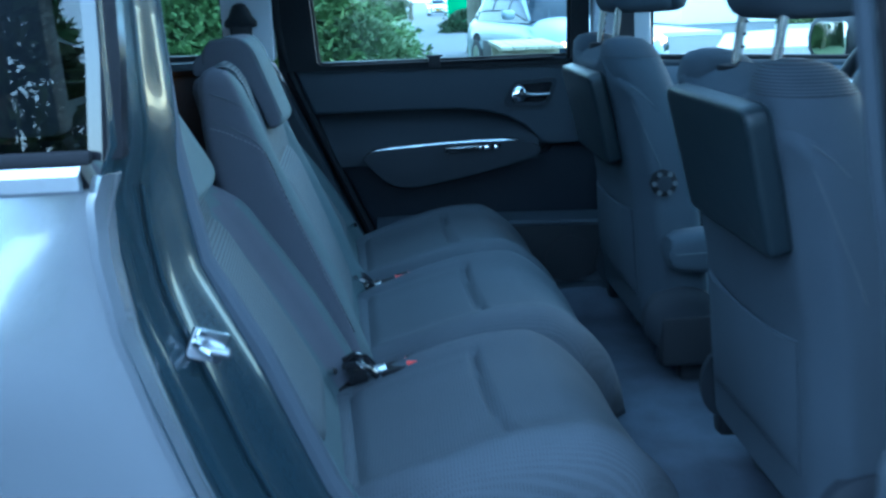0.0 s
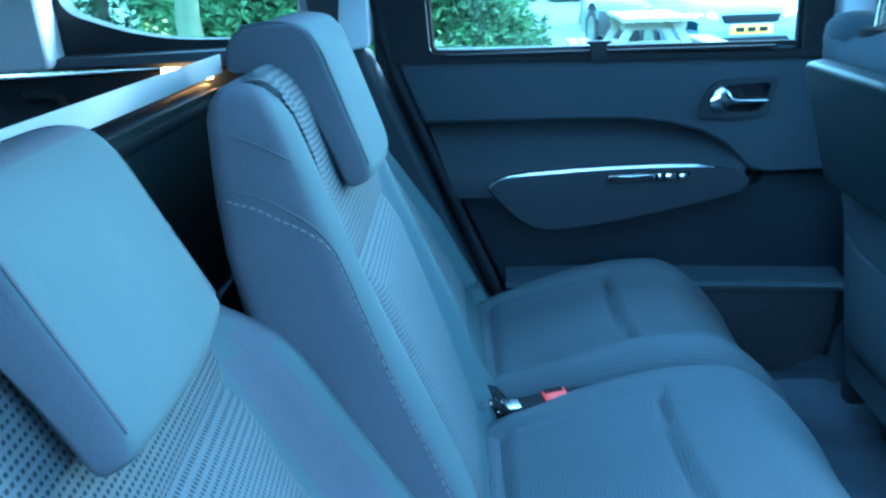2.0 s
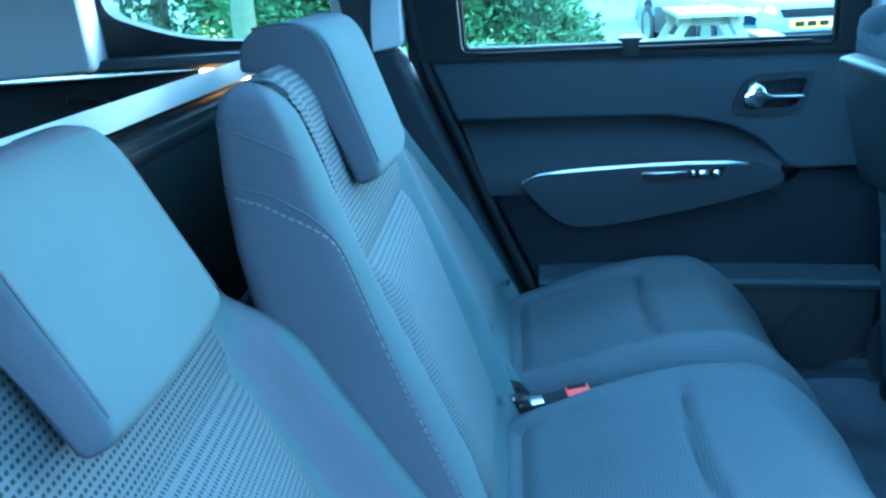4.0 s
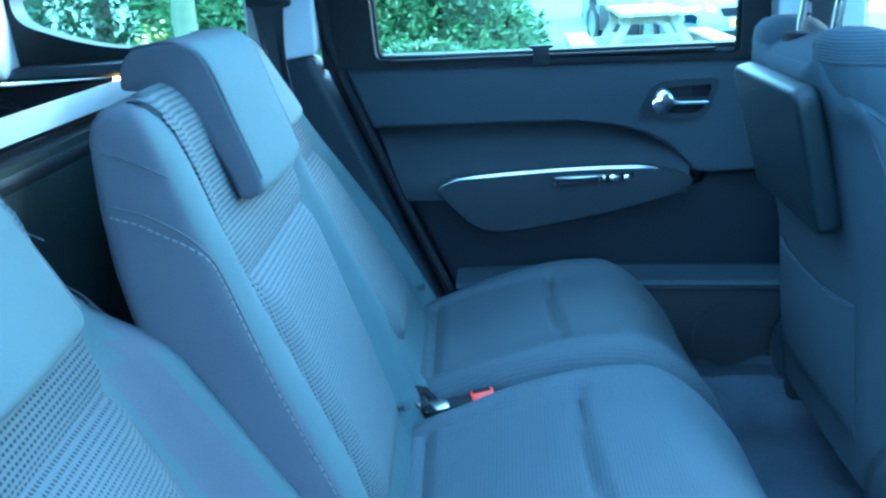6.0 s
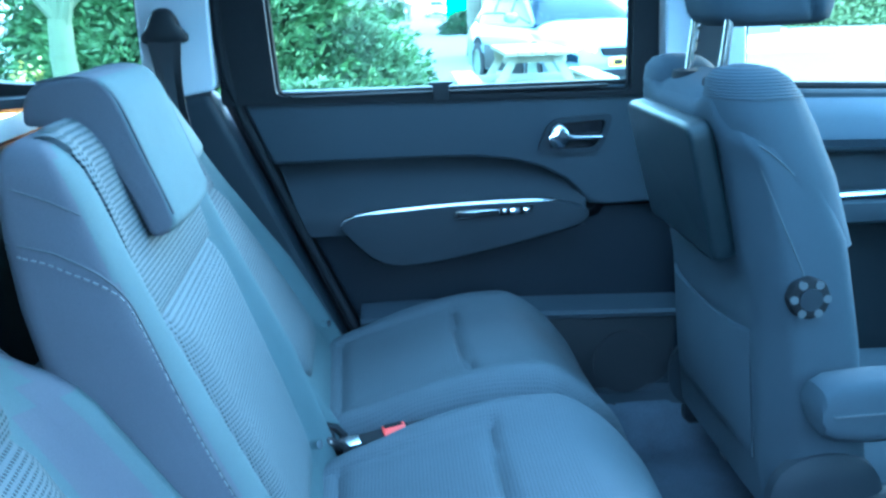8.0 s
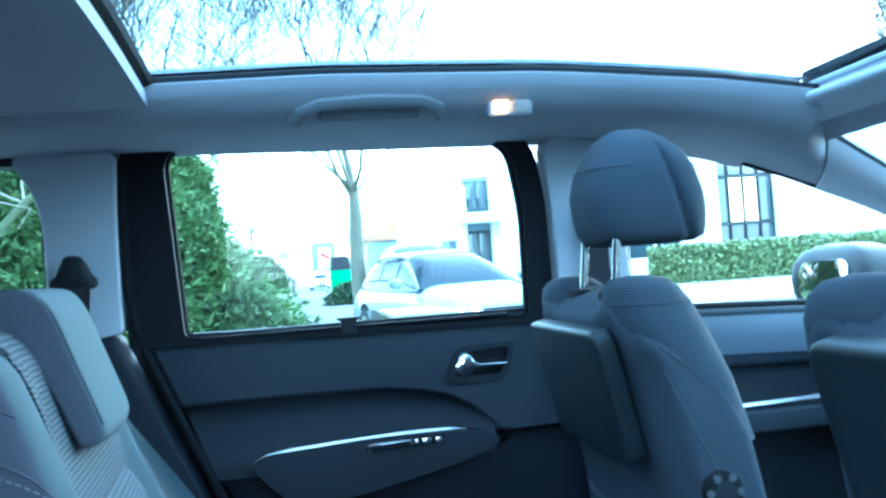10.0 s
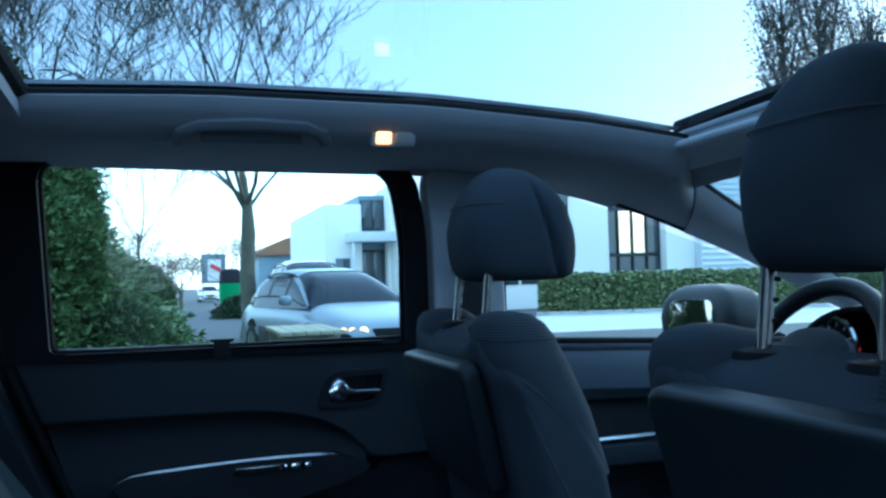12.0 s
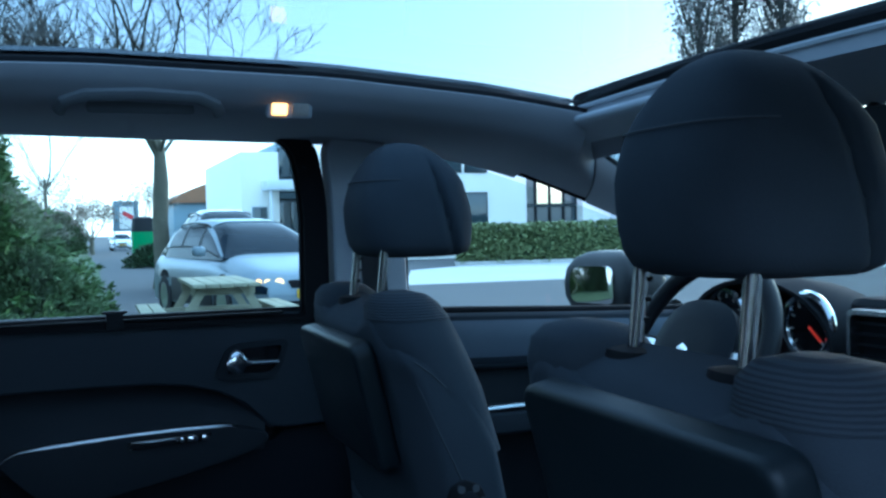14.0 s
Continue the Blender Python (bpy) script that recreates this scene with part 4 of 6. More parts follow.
def buckle(x, y, z, turn, label):
    b = thing("belt_buckle", label, "seat belt buckle", (x, y, z), "belt buckles")
    m = pose(x, y, z, 0, -8, turn)
    part("stalk", turned(tube([(-0.10, -0.008, -0.012), (-0.06, -0.004, 0.0), (-0.02, 0, 0.002)], 0.012, 8, flat=0.6), m), BLACK, b)
    part("housing", turned(bevelled(box(-0.03, 0.045, -0.017, 0.017, -0.012, 0.014, 0), 0.005, 3), m), BLACK, b)
    bu = part("button", turned(box(0.010, 0.039, -0.014, 0.014, 0.012, 0.0172, 0.002), m), RED, b, "red release button")
    part("thumb_slot", turned(box(0.013, 0.036, 0.004, 0.0145, 0.0165, 0.0178, 0.0005), m), BLACK, bu)
    part("latch_tongue", turned(bevelled(box(-0.078, -0.048, -0.022, 0.022, 0.006, 0.032, 0), 0.006, 2), m), GLOSSBLACK, b)
    for s in (1, -1):
        part("latch_ear", turned(tube([(-0.080, s * 0.010, 0.034), (-0.062, s * 0.020, 0.036), (-0.045, s * 0.024, 0.026), (-0.036, s * 0.020, 0.012)], 0.0055, 8), m), GLOSSBLACK, b)
    part("latch_plate", turned(box(-0.05, -0.02, -0.014, 0.014, 0.012, 0.016, 0.001), m), STEEL, b, "bare steel plate")
    part("tail", turned(bevelled(box(0.04, 0.082, -0.017, 0.017, -0.016, 0.013, 0), 0.006, 2), m), BLACK, b)
    return b


buckle(0.106, 0.205, 0.738, 10, "black belt buckle with red button between the seats")
buckle(0.120, -0.228, 0.736, 8, "black belt buckle with red button between the seats")


# ---- front seats ----
def fs_rear(z):
    return lerp([(0.62, 0.585), (0.72, 0.575), (0.89, 0.562), (1.06, 0.530), (1.14, 0.508), (1.18, 0.490)], z)


def fs_front(z):
    return lerp([(0.62, 0.72), (0.865, 0.688), (0.993, 0.664), (1.097, 0.612), (1.165, 0.572), (1.185, 0.545)], z)


def fs_side(z, x):
    """The side skin of a front backrest at a height and depth."""
    hw = 0.215 - 0.012 * soft((z - 0.95) / 0.2)
    xr, xf = fs_rear(z) + 0.014, fs_front(z)
    u = max(-0.99, min(0.99, (2 * x - xr - xf) / (xf - xr)))
    return hw * (1 - abs(u) ** (2 / 0.33)) ** 0.165


def front_seat(yc, label, armrest):
    st = thing("front_seat", label, "car seat", (0.62, yc, 0.38), "front seats")
    rings = []
    for z, hw, tr, k in [(0.64 + 0.025 * i, 0.215 - 0.012 * soft((0.64 + 0.025 * i - 0.95) / 0.2), 0.0, 1) for i in range(20)] + [(1.135, 0.200, 0.002, 1), (1.150, 0.194, 0.005, 1), (1.160, 0.186, 0.010, 1), (1.165, 0.178, 0.016, 1)] + [(1.167, 0.178, 0.016, q / 10) for q in (9, 8, 7, 6, 5, 4, 3, 2, 1)]:
        ring = []
        for i in range(88):
            a = 2 * math.pi * i / 88
            c, s = math.cos(a), math.sin(a)
            u, v = math.copysign(abs(c) ** 0.33, c), math.copysign(abs(s) ** 0.33, s)
            xr, xf = fs_rear(z) + tr, fs_front(z) - tr
            xf -= 0.045 * (1 - soft((abs(v) - 0.35) / 0.5)) * (1 - soft((z - 1.00) / 0.12)) if u > 0 else 0
            xr += 0.014 * soft((abs(v) - 0.78) / 0.22)
            y, u = v * hw * k, u * k
            dome = (0.018 * soft((abs(y) - 0.080) / 0.055) - 0.034 * soft((abs(y) - 0.135) / 0.065) - 0.011 * (1 - u) - 0.004) * soft((z - 1.07) / 0.09)
            ring.append(((xr + xf) / 2 + u * (xf - xr) / 2, yc + y, z + dome))
        rings.append(ring)
    bk = part("backrest", loft(rings), CLOTH_DARK, st, smooth=75)
    for s in (1, -1):
        # shoulder bolsters stand in front of the headrest's posts
        rows = [superring(x, yc + s * y, rx, ry, z, 20, 2.6) for x, y, rx, ry, z in
                ((0.625, 0.150, 0.050, 0.060, 0.98), (0.598, 0.147, 0.055, 0.062, 1.06), (0.572, 0.142, 0.056, 0.062, 1.12), (0.562, 0.138, 0.052, 0.058, 1.150), (0.556, 0.136, 0.044, 0.050, 1.170), (0.553, 0.135, 0.032, 0.037, 1.181), (0.552, 0.135, 0.012, 0.016, 1.186))]
        part("shoulder_bolster", loft(rows), CLOTH_DARK, bk, "", 70)
        if s < 0:
            cap = [[(x + (x - 0.56) * 0.012, yc - 0.137 + (y - yc + 0.137) * 1.012, z + 0.0010) for x, y, z in row] for row in rows[3:]]
            part("ribbed_cap", loft(cap), KNIT_D, bk, "dark ribbed cloth shoulder", 70)
        for line in (((0.520, 1.118), (0.535, 1.112), (0.552, 1.100), (0.570, 1.086), (0.588, 1.068)), ((0.540, 1.105), (0.558, 1.060), (0.578, 1.010), (0.598, 0.965), (0.612, 0.93))):
            part("side_seam", tube([(x, yc + s * (fs_side(z, x) + 0.0002), z) for x, z in line], 0.0010, 6), SEAM, bk)
    def top_skin(u, v):
        y = (0.124 - 0.030 * (1 - u) ** 2) * (2 * v - 1)
        z = 1.1455 + 0.0205 * u - 0.020 * math.exp(-u * 8) - 0.009 * abs(2 * v - 1) ** 6 + 0.016 * soft((abs(y) - 0.078) / 0.05)
        return (0.514 + 0.056 * u, yc + y, z)
    part("top_panel", thick(sheet(top_skin, 16, 36), -0.006), CLOTH_DARK, bk, smooth=70)
    # folding tray, pocket, lower back
    tm = pose(0.514, yc - (0.026 if yc < 0 else 0), 1.040 + (0.019 if yc < 0 else 0), 0, -13.5, 0)
    part("tray_table", turned(prism(rounded([(-0.152, 0.085, 0.024), (0.152, 0.085, 0.024), (0.145, -0.088, 0.012), (-0.145, -0.088, 0.012)], 6), "x", -0.012, 0.018, 0.009, 4, 50), tm), TRAY, st, "fold-up plastic tray table")
    part("pocket", thick(sheet(lambda u, v: (fs_rear(0.70 + 0.16 * u) + 0.003 - 0.009 * soft(min(v, 1 - v, u) * 9) - 0.006 * math.sin(math.pi * u) * math.sin(math.pi * v), yc - 0.155 + 0.31 * v, 0.70 + 0.16 * u + 0.008 * (2 * v - 1) ** 2 * u), 12, 16), 0.004), CLOTH_DARK, st, "sagging seat-back pocket")
    part("pocket_hem", tube([(fs_rear(0.86) - 0.004 - 0.004 * math.sin(math.pi * v) + 0.006 * abs(2 * v - 1) ** 8, yc - 0.155 + 0.31 * v, 0.86 + 0.008 * (2 * v - 1) ** 2) for v in (i / 14 for i in range(15))], 0.0026, 6), CLOTH_DARK, st)
    # headrest on two notched posts
    py, px, bx = (0.066, 0.005, -0.010) if yc > 0 else (0.066, 0.006, 0.0)
    for s in (1, -1):
        rod = part("headrest_post", tube([(0.556 + bx, yc + s * py + px, 1.12), (0.572 + bx, yc + s * py + px, 1.26)], 0.0062, 18), POST, st, "dark chrome notched post")
        if s == 1:
            for k in range(3):
                part("notch", box(0.5655 + bx + 0.0018 * k, 0.5715 + bx + 0.0018 * k, yc + s * py + px - 0.0064, yc + s * py + px - 0.002, 1.188 + 0.016 * k, 1.192 + 0.016 * k, 0.001), BLACK, rod)
        part("post_guide", loft([superring(0.561 + bx, yc + s * py + px, a, b, z, 20, 2.4) for z, a, b in ((1.130, 0.020, 0.028), (1.162, 0.021, 0.029), (1.167, 0.019, 0.027), (1.169, 0.010, 0.014))]), BLACK, st, "black post guide")
    def pad_ring(z, xr, xf, ry):
        out = []
        xg = 0.655 - 0.25 * (z - 1.25)
        for i in range(120):
            t = 2 * math.pi * i / 120
            c, q = math.cos(t), math.sin(t)
            px = (xr + xf) / 2 + (xf - xr) / 2 * math.copysign(abs(c) ** 0.62, c)
            dip = 1 - 0.14 * math.exp(-((px - xg) / 0.0045) ** 2) * (1 - soft((z - 1.34) / 0.03))
            out.append((px, yc + ry * dip * math.copysign(abs(q) ** 0.55, q), z))
        return out
    hd = part("headrest", loft([pad_ring(*r) for r in ((1.2255, 0.575, 0.655, 0.050), (1.227, 0.556, 0.680, 0.068), (1.233, 0.543, 0.693, 0.079), (1.244, 0.536, 0.696, 0.083), (1.262, 0.532, 0.698, 0.085), (1.280, 0.530, 0.698, 0.085), (1.297, 0.529, 0.696, 0.084), (1.314, 0.532, 0.691, 0.081),
         (1.330, 0.537, 0.687, 0.078), (1.345, 0.544, 0.678, 0.070), (1.358, 0.552, 0.667, 0.061), (1.369, 0.560, 0.655, 0.051), (1.377, 0.568, 0.644, 0.041), (1.383, 0.577, 0.634, 0.030), (1.387, 0.586, 0.622, 0.018), (1.3885, 0.595, 0.610, 0.007))]), CLOTH_DARK, st, "padded cloth headrest", 70)
    part("headrest_seam", tube([(0.612 - 0.0762 * abs(math.cos(a)) ** 0.62, yc + 0.0770 * math.copysign(abs(math.sin(a)) ** 0.55, math.sin(a)), 1.3325) for a in (math.pi * 0.58 + math.pi * 0.84 * i / 40 for i in range(41))], 0.0009, 5), SEAM, hd)
    # recliner, hinge covers, cushion, feet
    inner = -1 if yc > 0 else 1
    for s in (1, -1):
        part("hinge_cover", turned(loft([superring(0, 0, r, r * 0.92, h, 28, 2.3) for h, r in ((0, 0.072), (0.014, 0.070), (0.022, 0.060), (0.026, 0.04))]), pose(0.645, yc + s * 0.205, 0.665, -90 * s, 0, 0)), PLASTIC, st, "rounded plastic hinge cover")
        part("seat_rail", box(0.655, 1.05, yc + s * 0.17 - 0.02, yc + s * 0.17 + 0.02, 0.525, 0.572, 0.008), PLASTIC_DK, st)
        part("side_shield", box(0.60, 1.08, yc + s * 0.215 - 0.02, yc + s * 0.215 + 0.015, 0.575, 0.68, 0.02, 3), PLASTIC_DK, st)
        part("rail_bolt", disc((0.672, yc + s * 0.17, 0.572), (-0.3, 0, 1), 0.010, 0.012, 12), STEEL, st)
        if s != inner:
            continue
        kn = part("recliner_knob", turned(loft([[(r * (1 + 0.022 * math.cos(8 * a)) * math.cos(a), r * (1 + 0.022 * math.cos(8 * a)) * math.sin(a), h) for a in (2 * math.pi * i / 48 for i in range(48))] for h, r in ((0, 0.0235), (0.010, 0.0245), (0.014, 0.0232), (0.016, 0.019))]), pose(0.606, yc + s * 0.213, 0.929, -90 * s, 0, 0)), BLACK, st, "ridged round adjuster knob")
        part("knob_cap", disc((0.606, yc + s * 0.229, 0.929), (0, s, 0), 0.0135, 0.002, 24, 0.001), PLASTIC, kn)
        for k in range(6):
            a = math.pi * k / 3
            part("knob_grip", disc((0.606 + 0.0190 * math.cos(a), yc + s * 0.222, 0.929 + 0.0190 * math.sin(a)), (0, s, 0), 0.0050, 0.0076, 12, 0.0015), KNOBGREY, kn, "bright facet")
    part("cushion", loft([superring(0.86, yc, a, b, z, 36, 4.5) for z, a, b in ((0.585, 0.24, 0.20), (0.60, 0.25, 0.212), (0.64, 0.252, 0.215), (0.68, 0.245, 0.208), (0.70, 0.22, 0.185), (0.705, 0.15, 0.12))]), CLOTH_DARK, st)
    part("seat_base", box(0.66, 1.05, yc - 0.18, yc + 0.18, 0.565, 0.61, 0.02), PLASTIC_DK, st)
    if armrest:
        ar = part("armrest", loft([[(x, yc - 0.232 - 0.028 + 0.030 * math.copysign(abs(math.cos(a)) ** 0.5, math.cos(a)), 0.812 + hz * math.copysign(abs(math.sin(a)) ** 0.6, math.sin(a))) for a in (2 * math.pi * i / 20 for i in range(20))]
                         for x, hz in ((0.600, 0.010), (0.605, 0.026), (0.62, 0.036), (0.66, 0.040), (0.80, 0.036), (0.90, 0.030), (0.94, 0.015))]), CLOTH_DARK, st, "folded-down padded armrest")
        part("armrest_seam", tube([(0.612, yc - 0.2905, 0.812), (0.70, yc - 0.2915, 0.815), (0.88, yc - 0.2905, 0.815)], 0.0015, 5), SEAM, ar)
    return st


front_seat(0.347, "dark cloth driver's seat with fold-up tray on its back", True)
passenger = front_seat(-0.378, "dark cloth passenger seat with fold-up tray on its back", False)
passenger.location.x += 0.014

# ---- front of the cabin ----
da = thing("dashboard", "dark moulded dashboard with instrument hood", "dashboard", (1.5, 0, 0.8))
part("dash_top", loft([[(x, y, z) for x, z in ((1.26, 0.74), (1.20, 0.90), (1.22, 1.00), (1.30, 1.055), (1.50, 1.075), (1.85, 1.04), (1.85, 0.70))] for y in (-0.70, -0.3, 0.0, 0.3, 0.70)]), DASH, da)
hd = part("instrument_hood", thick(loft([[(x, 0.35 + r * math.cos(a) * 1.35, 1.062 + r * math.sin(a) * k) for a in (math.pi * i / 16 for i in range(17))] for x, r, k in ((1.225, 0.135, 0.78), (1.27, 0.140, 0.80), (1.36, 0.135, 0.72), (1.46, 0.11, 0.5))], closed=False), 0.008), DASH, da, "dark arched instrument hood")
part("instrument_panel", prism(rounded([(0.18, 1.035, 0.02), (0.52, 1.035, 0.02), (0.48, 1.13, 0.05), (0.22, 1.13, 0.05)]), "x", 1.315, 1.33, 0.002), GLOSSBLACK, da)
for y in (0.232, 0.432):
    g = part("dial", disc((1.240, y, 1.096), (1, 0, 0), 0.047, 0.012, 36), GLOSSBLACK, da, "round dial with red light")
    part("dial_ring", torus((1.238, y, 1.096), (1, 0, 0), 0.050, 0.0075, 48, 10), CHROME, g, "bright silver ring")
    part("dial_needle", turned(box(-0.001, 0.001, -0.002, 0.002, 0.0, 0.034, 0), pose(1.2385, y, 1.096, 130, 0, 0)), DIALRED, g)
    for k in range(9):
        a = radians(-40 + 260 * k / 8)
        part("dial_mark", turned(box(-0.001, 0.001, -0.0012, 0.0012, 0.034, 0.041, 0), pose(1.2385, y, 1.096, math.degrees(a) - 90, 0, 0)), DIALRED if k == 7 else LAMP_OFF, g)
part("red_display", prism(rounded([(0.300, 1.076, 0.005), (0.345, 1.076, 0.005), (0.345, 1.096, 0.005), (0.300, 1.096, 0.005)]), "x", 1.250, 1.256, 0.001), DIALRED, da)
for y in (0.070, -0.05):
    v = part("air_vent", ring_prism(rounded([(y - 0.045, 1.045, 0.012), (y + 0.045, 1.045, 0.012), (y + 0.045, 1.135, 0.012), (y - 0.045, 1.135, 0.012)], 4), rounded([(y - 0.038, 1.052, 0.01), (y + 0.038, 1.052, 0.01), (y + 0.038, 1.128, 0.01), (y - 0.038, 1.128, 0.01)], 4), "x", 1.20, 1.24, 0.002), SATIN, da, "bright-rimmed air vent")
    part("vent_back", box(1.232, 1.245, y - 0.04, y + 0.04, 1.05, 1.13, 0.002), BLACK, v)
    for k in range(4):
        part("vent_slat", box(1.212, 1.232, y - 0.038, y + 0.038, 1.065 + 0.016 * k, 1.068 + 0.016 * k, 0.001), PLASTIC_DK, v)
part("radio_panel", box(1.225, 1.40, -0.14, 0.145, 0.60, 1.15, 0.025, 3), DASH, da)
sw_ = thing("steering_wheel", "dark leather steering wheel with metal spoke trim", "steering wheel", (1.09, 0.35, 1.06))
wm = pose(1.10, 0.345, 1.046, 0, -64, 0)
part("rim", turned(torus((0, 0, 0), (0, 0, 1), 0.172, 0.0155, 56, 12), wm), PLASTIC_DK, sw_)
part("hub", turned(loft([superring(0, 0, r * 0.95, r, h, 32, 2.6) for h, r in ((-0.03, 0.06), (-0.01, 0.098), (0.008, 0.102), (0.018, 0.088), (0.022, 0.06))]), wm), PLASTIC, sw_)
for a in (90, -90, 180):
    sp = part("spoke", turned(bevelled(box(0.07, 0.18, -0.024, 0.024, -0.012, 0.004, 0), 0.006, 2), wm @ pose(0, 0, 0, 0, 0, a)), PLASTIC_DK, sw_)
    part("spoke_trim", turned(bevelled(box(0.10, 0.165, -0.017, 0.017, 0.002, 0.0085, 0), 0.002, 2), wm @ pose(0, 0, 0, 0, 0, a)), SATIN, sp, "bright metal spoke trim")
part("hub_badge", turned(prism(rounded([(-0.012, -0.014, 0.004), (0.006, -0.016, 0.004), (0.014, 0.002, 0.004), (0.004, 0.016, 0.005), (-0.010, 0.010, 0.004)]), "z", 0.021, 0.025, 0.001), wm), CHROME, sw_, "small bright plain badge")
part("column", turned(tube([(0, 0, -0.02), (0, 0, -0.20)], 0.045, 14), wm), PLASTIC_DK, sw_)
for s in (1, -1):
    part("stalk", turned(tube([(0.01, s * 0.04, -0.05), (0.015, s * 0.16, -0.045)], [0.008, 0.006], 8), wm), PLASTIC_DK, sw_)
ws = piece("window_3", thick(sheet(lambda u, v: screen_point(2 * v - 1, u), 8, 14), 0.005), SCREEN_PANE, "clear windscreen pane", "windscreen", "structure")
ws.visible_shadow = False
rm = thing("inner_mirror", "dark interior rear-view mirror below the roof's front edge", "rear-view mirror", (1.12, 0.0, 1.38))
part("mirror_body", loft([[(x, 0.115 * math.copysign(abs(math.cos(a)) ** 0.6, math.cos(a)) * k, 1.372 + 0.034 * math.copysign(abs(math.sin(a)) ** 0.7, math.sin(a)) * k) for a in (2 * math.pi * i / 28 for i in range(28))] for x, k in ((1.095, 0.96), (1.10, 1.0), (1.115, 0.95), (1.13, 0.6))]), PLASTIC_DK, rm)
part("mirror_stem", tube([(1.12, 0, 1.39), (1.15, 0, 1.415)], 0.01), PLASTIC_DK, rm)

# ---- right side: open rear doorway, quarter panel with window, front door ----
SEAL_X = [(0.36, 0.30), (0.50, 0.20), (0.65, 0.095), (0.80, 0.011), (0.93, -0.040), (1.02, -0.085), (1.12, -0.101), (1.30, -0.115), (1.42, -0.10), (1.46, -0.06)]
OUT_X = [(0.36, 0.16), (0.50, 0.09), (0.65, 0.01), (0.80, -0.060), (0.864, -0.090), (0.948, -0.116), (1.00, -0.130), (1.06, -0.137), (1.10, -0.136), (1.14, -0.120), (1.30, -0.118), (1.42, -0.105), (1.46, -0.08)]
qp = thing("right_quarter", "grey metallic quarter panel and open doorway edge of the car", "car body panel", (-0.3, -0.85, 0.4), kind="structure")
JAMB = [(0.0, -0.868), (0.04, -0.874), (0.10, -0.866), (0.13, -0.850), (0.20, -0.846), (0.26, -0.838), (0.36, -0.800), (0.50, -0.785), (0.62, -0.775), (0.68, -0.765), (0.72, -0.760), (0.76, -0.752), (0.80, -0.745), (0.81, -0.738)]
jz = [0.36 + 0.02 * i for i in range(56)]


def jamb_y(y, z):
    return y + 0.22 * max(0.0, z - 1.12) ** 1.0 * 0.55


def jamb_row(z):
    return [(lerp(OUT_X, z) * (1 - s) + lerp(SEAL_X, z) * s + 0.006 * math.sin(s * 9) * (s < 0.9), jamb_y(y, z), z) for s, y in JAMB]


# jamb and its seams: shade is put into their darker paint colour
part("door_jamb", loft([jamb_row(z) for z in jz], closed=False), JAMB_SHADED, qp, "painted steel doorway edge")
def edge_row(z):
    k = lerp(OUT_X, z)
    return [(k - 0.004, -0.871, z), (k + 0.003, -0.8745, z), (k + 0.010, -0.8705, z), (k + 0.014, -0.862, z)]


part("panel_edge", thick(loft([edge_row(z) for z in jz if z < 1.125], closed=False), 0.002), PAINT, qp, "bright rolled panel edge")
part("jamb_seam", tube([(lerp(OUT_X, z) * 0.83 + lerp(SEAL_X, z) * 0.17 + 0.002, jamb_y(-0.849, z), z) for z in jz if z < 1.12], 0.0022, 6), JAMB_SHADED, qp)
part("jamb_seam", tube([(lerp(OUT_X, z) * 0.62 + lerp(SEAL_X, z) * 0.38 + 0.002, jamb_y(-0.797, z), z) for z in jz if z < 1.12], 0.0024, 6), JAMB_SHADED, qp)
part("door_seal", tube([(lerp(SEAL_X, z) - 0.024, jamb_y(-0.742, z), z) for z in jz], 0.010, 10), BLACK, qp, "black rubber door seal")
part("seal_flange", tube([(lerp(SEAL_X, z) - 0.008, jamb_y(-0.738, z), z) for z in jz], 0.011, 10), SEALGREY, qp)
part("quarter_skin", thick(loft([[(lerp(OUT_X, z) - d, -0.868 - min(1, d * 12) * (0.032 * math.sin(min(1, (1.125 - z) / 0.16) * 1.571) + 0.010 * math.sin(min(1, d / 0.5) * 1.5)) + 0.16 * max(0, 0.965 - z) * min(1, d * 12), z) for d in (0.0, 0.02, 0.06, 0.12, 0.3, 0.6, 0.9, 1.26)] for z in [0.36 + 0.025 * i for i in range(31)]], closed=False), 0.004), PAINT, qp)
part("chrome_strip", loft([[(x, -0.872 - 0.004, 1.1275), (x, -0.884, 1.122), (x, -0.884, 1.112), (x, -0.872 - 0.004, 1.108)] for x in (-0.138, -0.142, -0.6, -1.0)]), SATIN, qp, "bright satin waist strip")
part("window_rubber", box(-1.0, -0.132, -0.874, -0.862, 1.1275, 1.137, 0.003), BLACK, qp)
part("window_pillar", loft([[(x + lerp(OUT_X, z), jamb_y(y, z), z) for x, y in ((-0.012, -0.866), (0.0, -0.872), (0.012, -0.866), (0.012, -0.85), (-0.012, -0.85))] for z in (1.13, 1.2, 1.3, 1.4, 1.45)]), GLOSSBLACK, qp, "gloss black window pillar")
rg2 = part("pane", loft([[(-0.118, jamb_y(-0.866, z), z), (-0.5, jamb_y(-0.872, z), z), (-1.0, jamb_y(-0.85, z), z)] for z in (1.135, 1.25, 1.35, 1.45)], closed=False), PANE_DARK, qp, "dark reflecting quarter window pane")
st_ = part("striker_plate", turned(bevelled(box(-0.016, 0.016, -0.003, 0.003, -0.013, 0.013, 0), 0.002), pose(-0.083, -0.797, 0.964, 0, 25, 30)), STEEL, qp, "bright steel door striker")
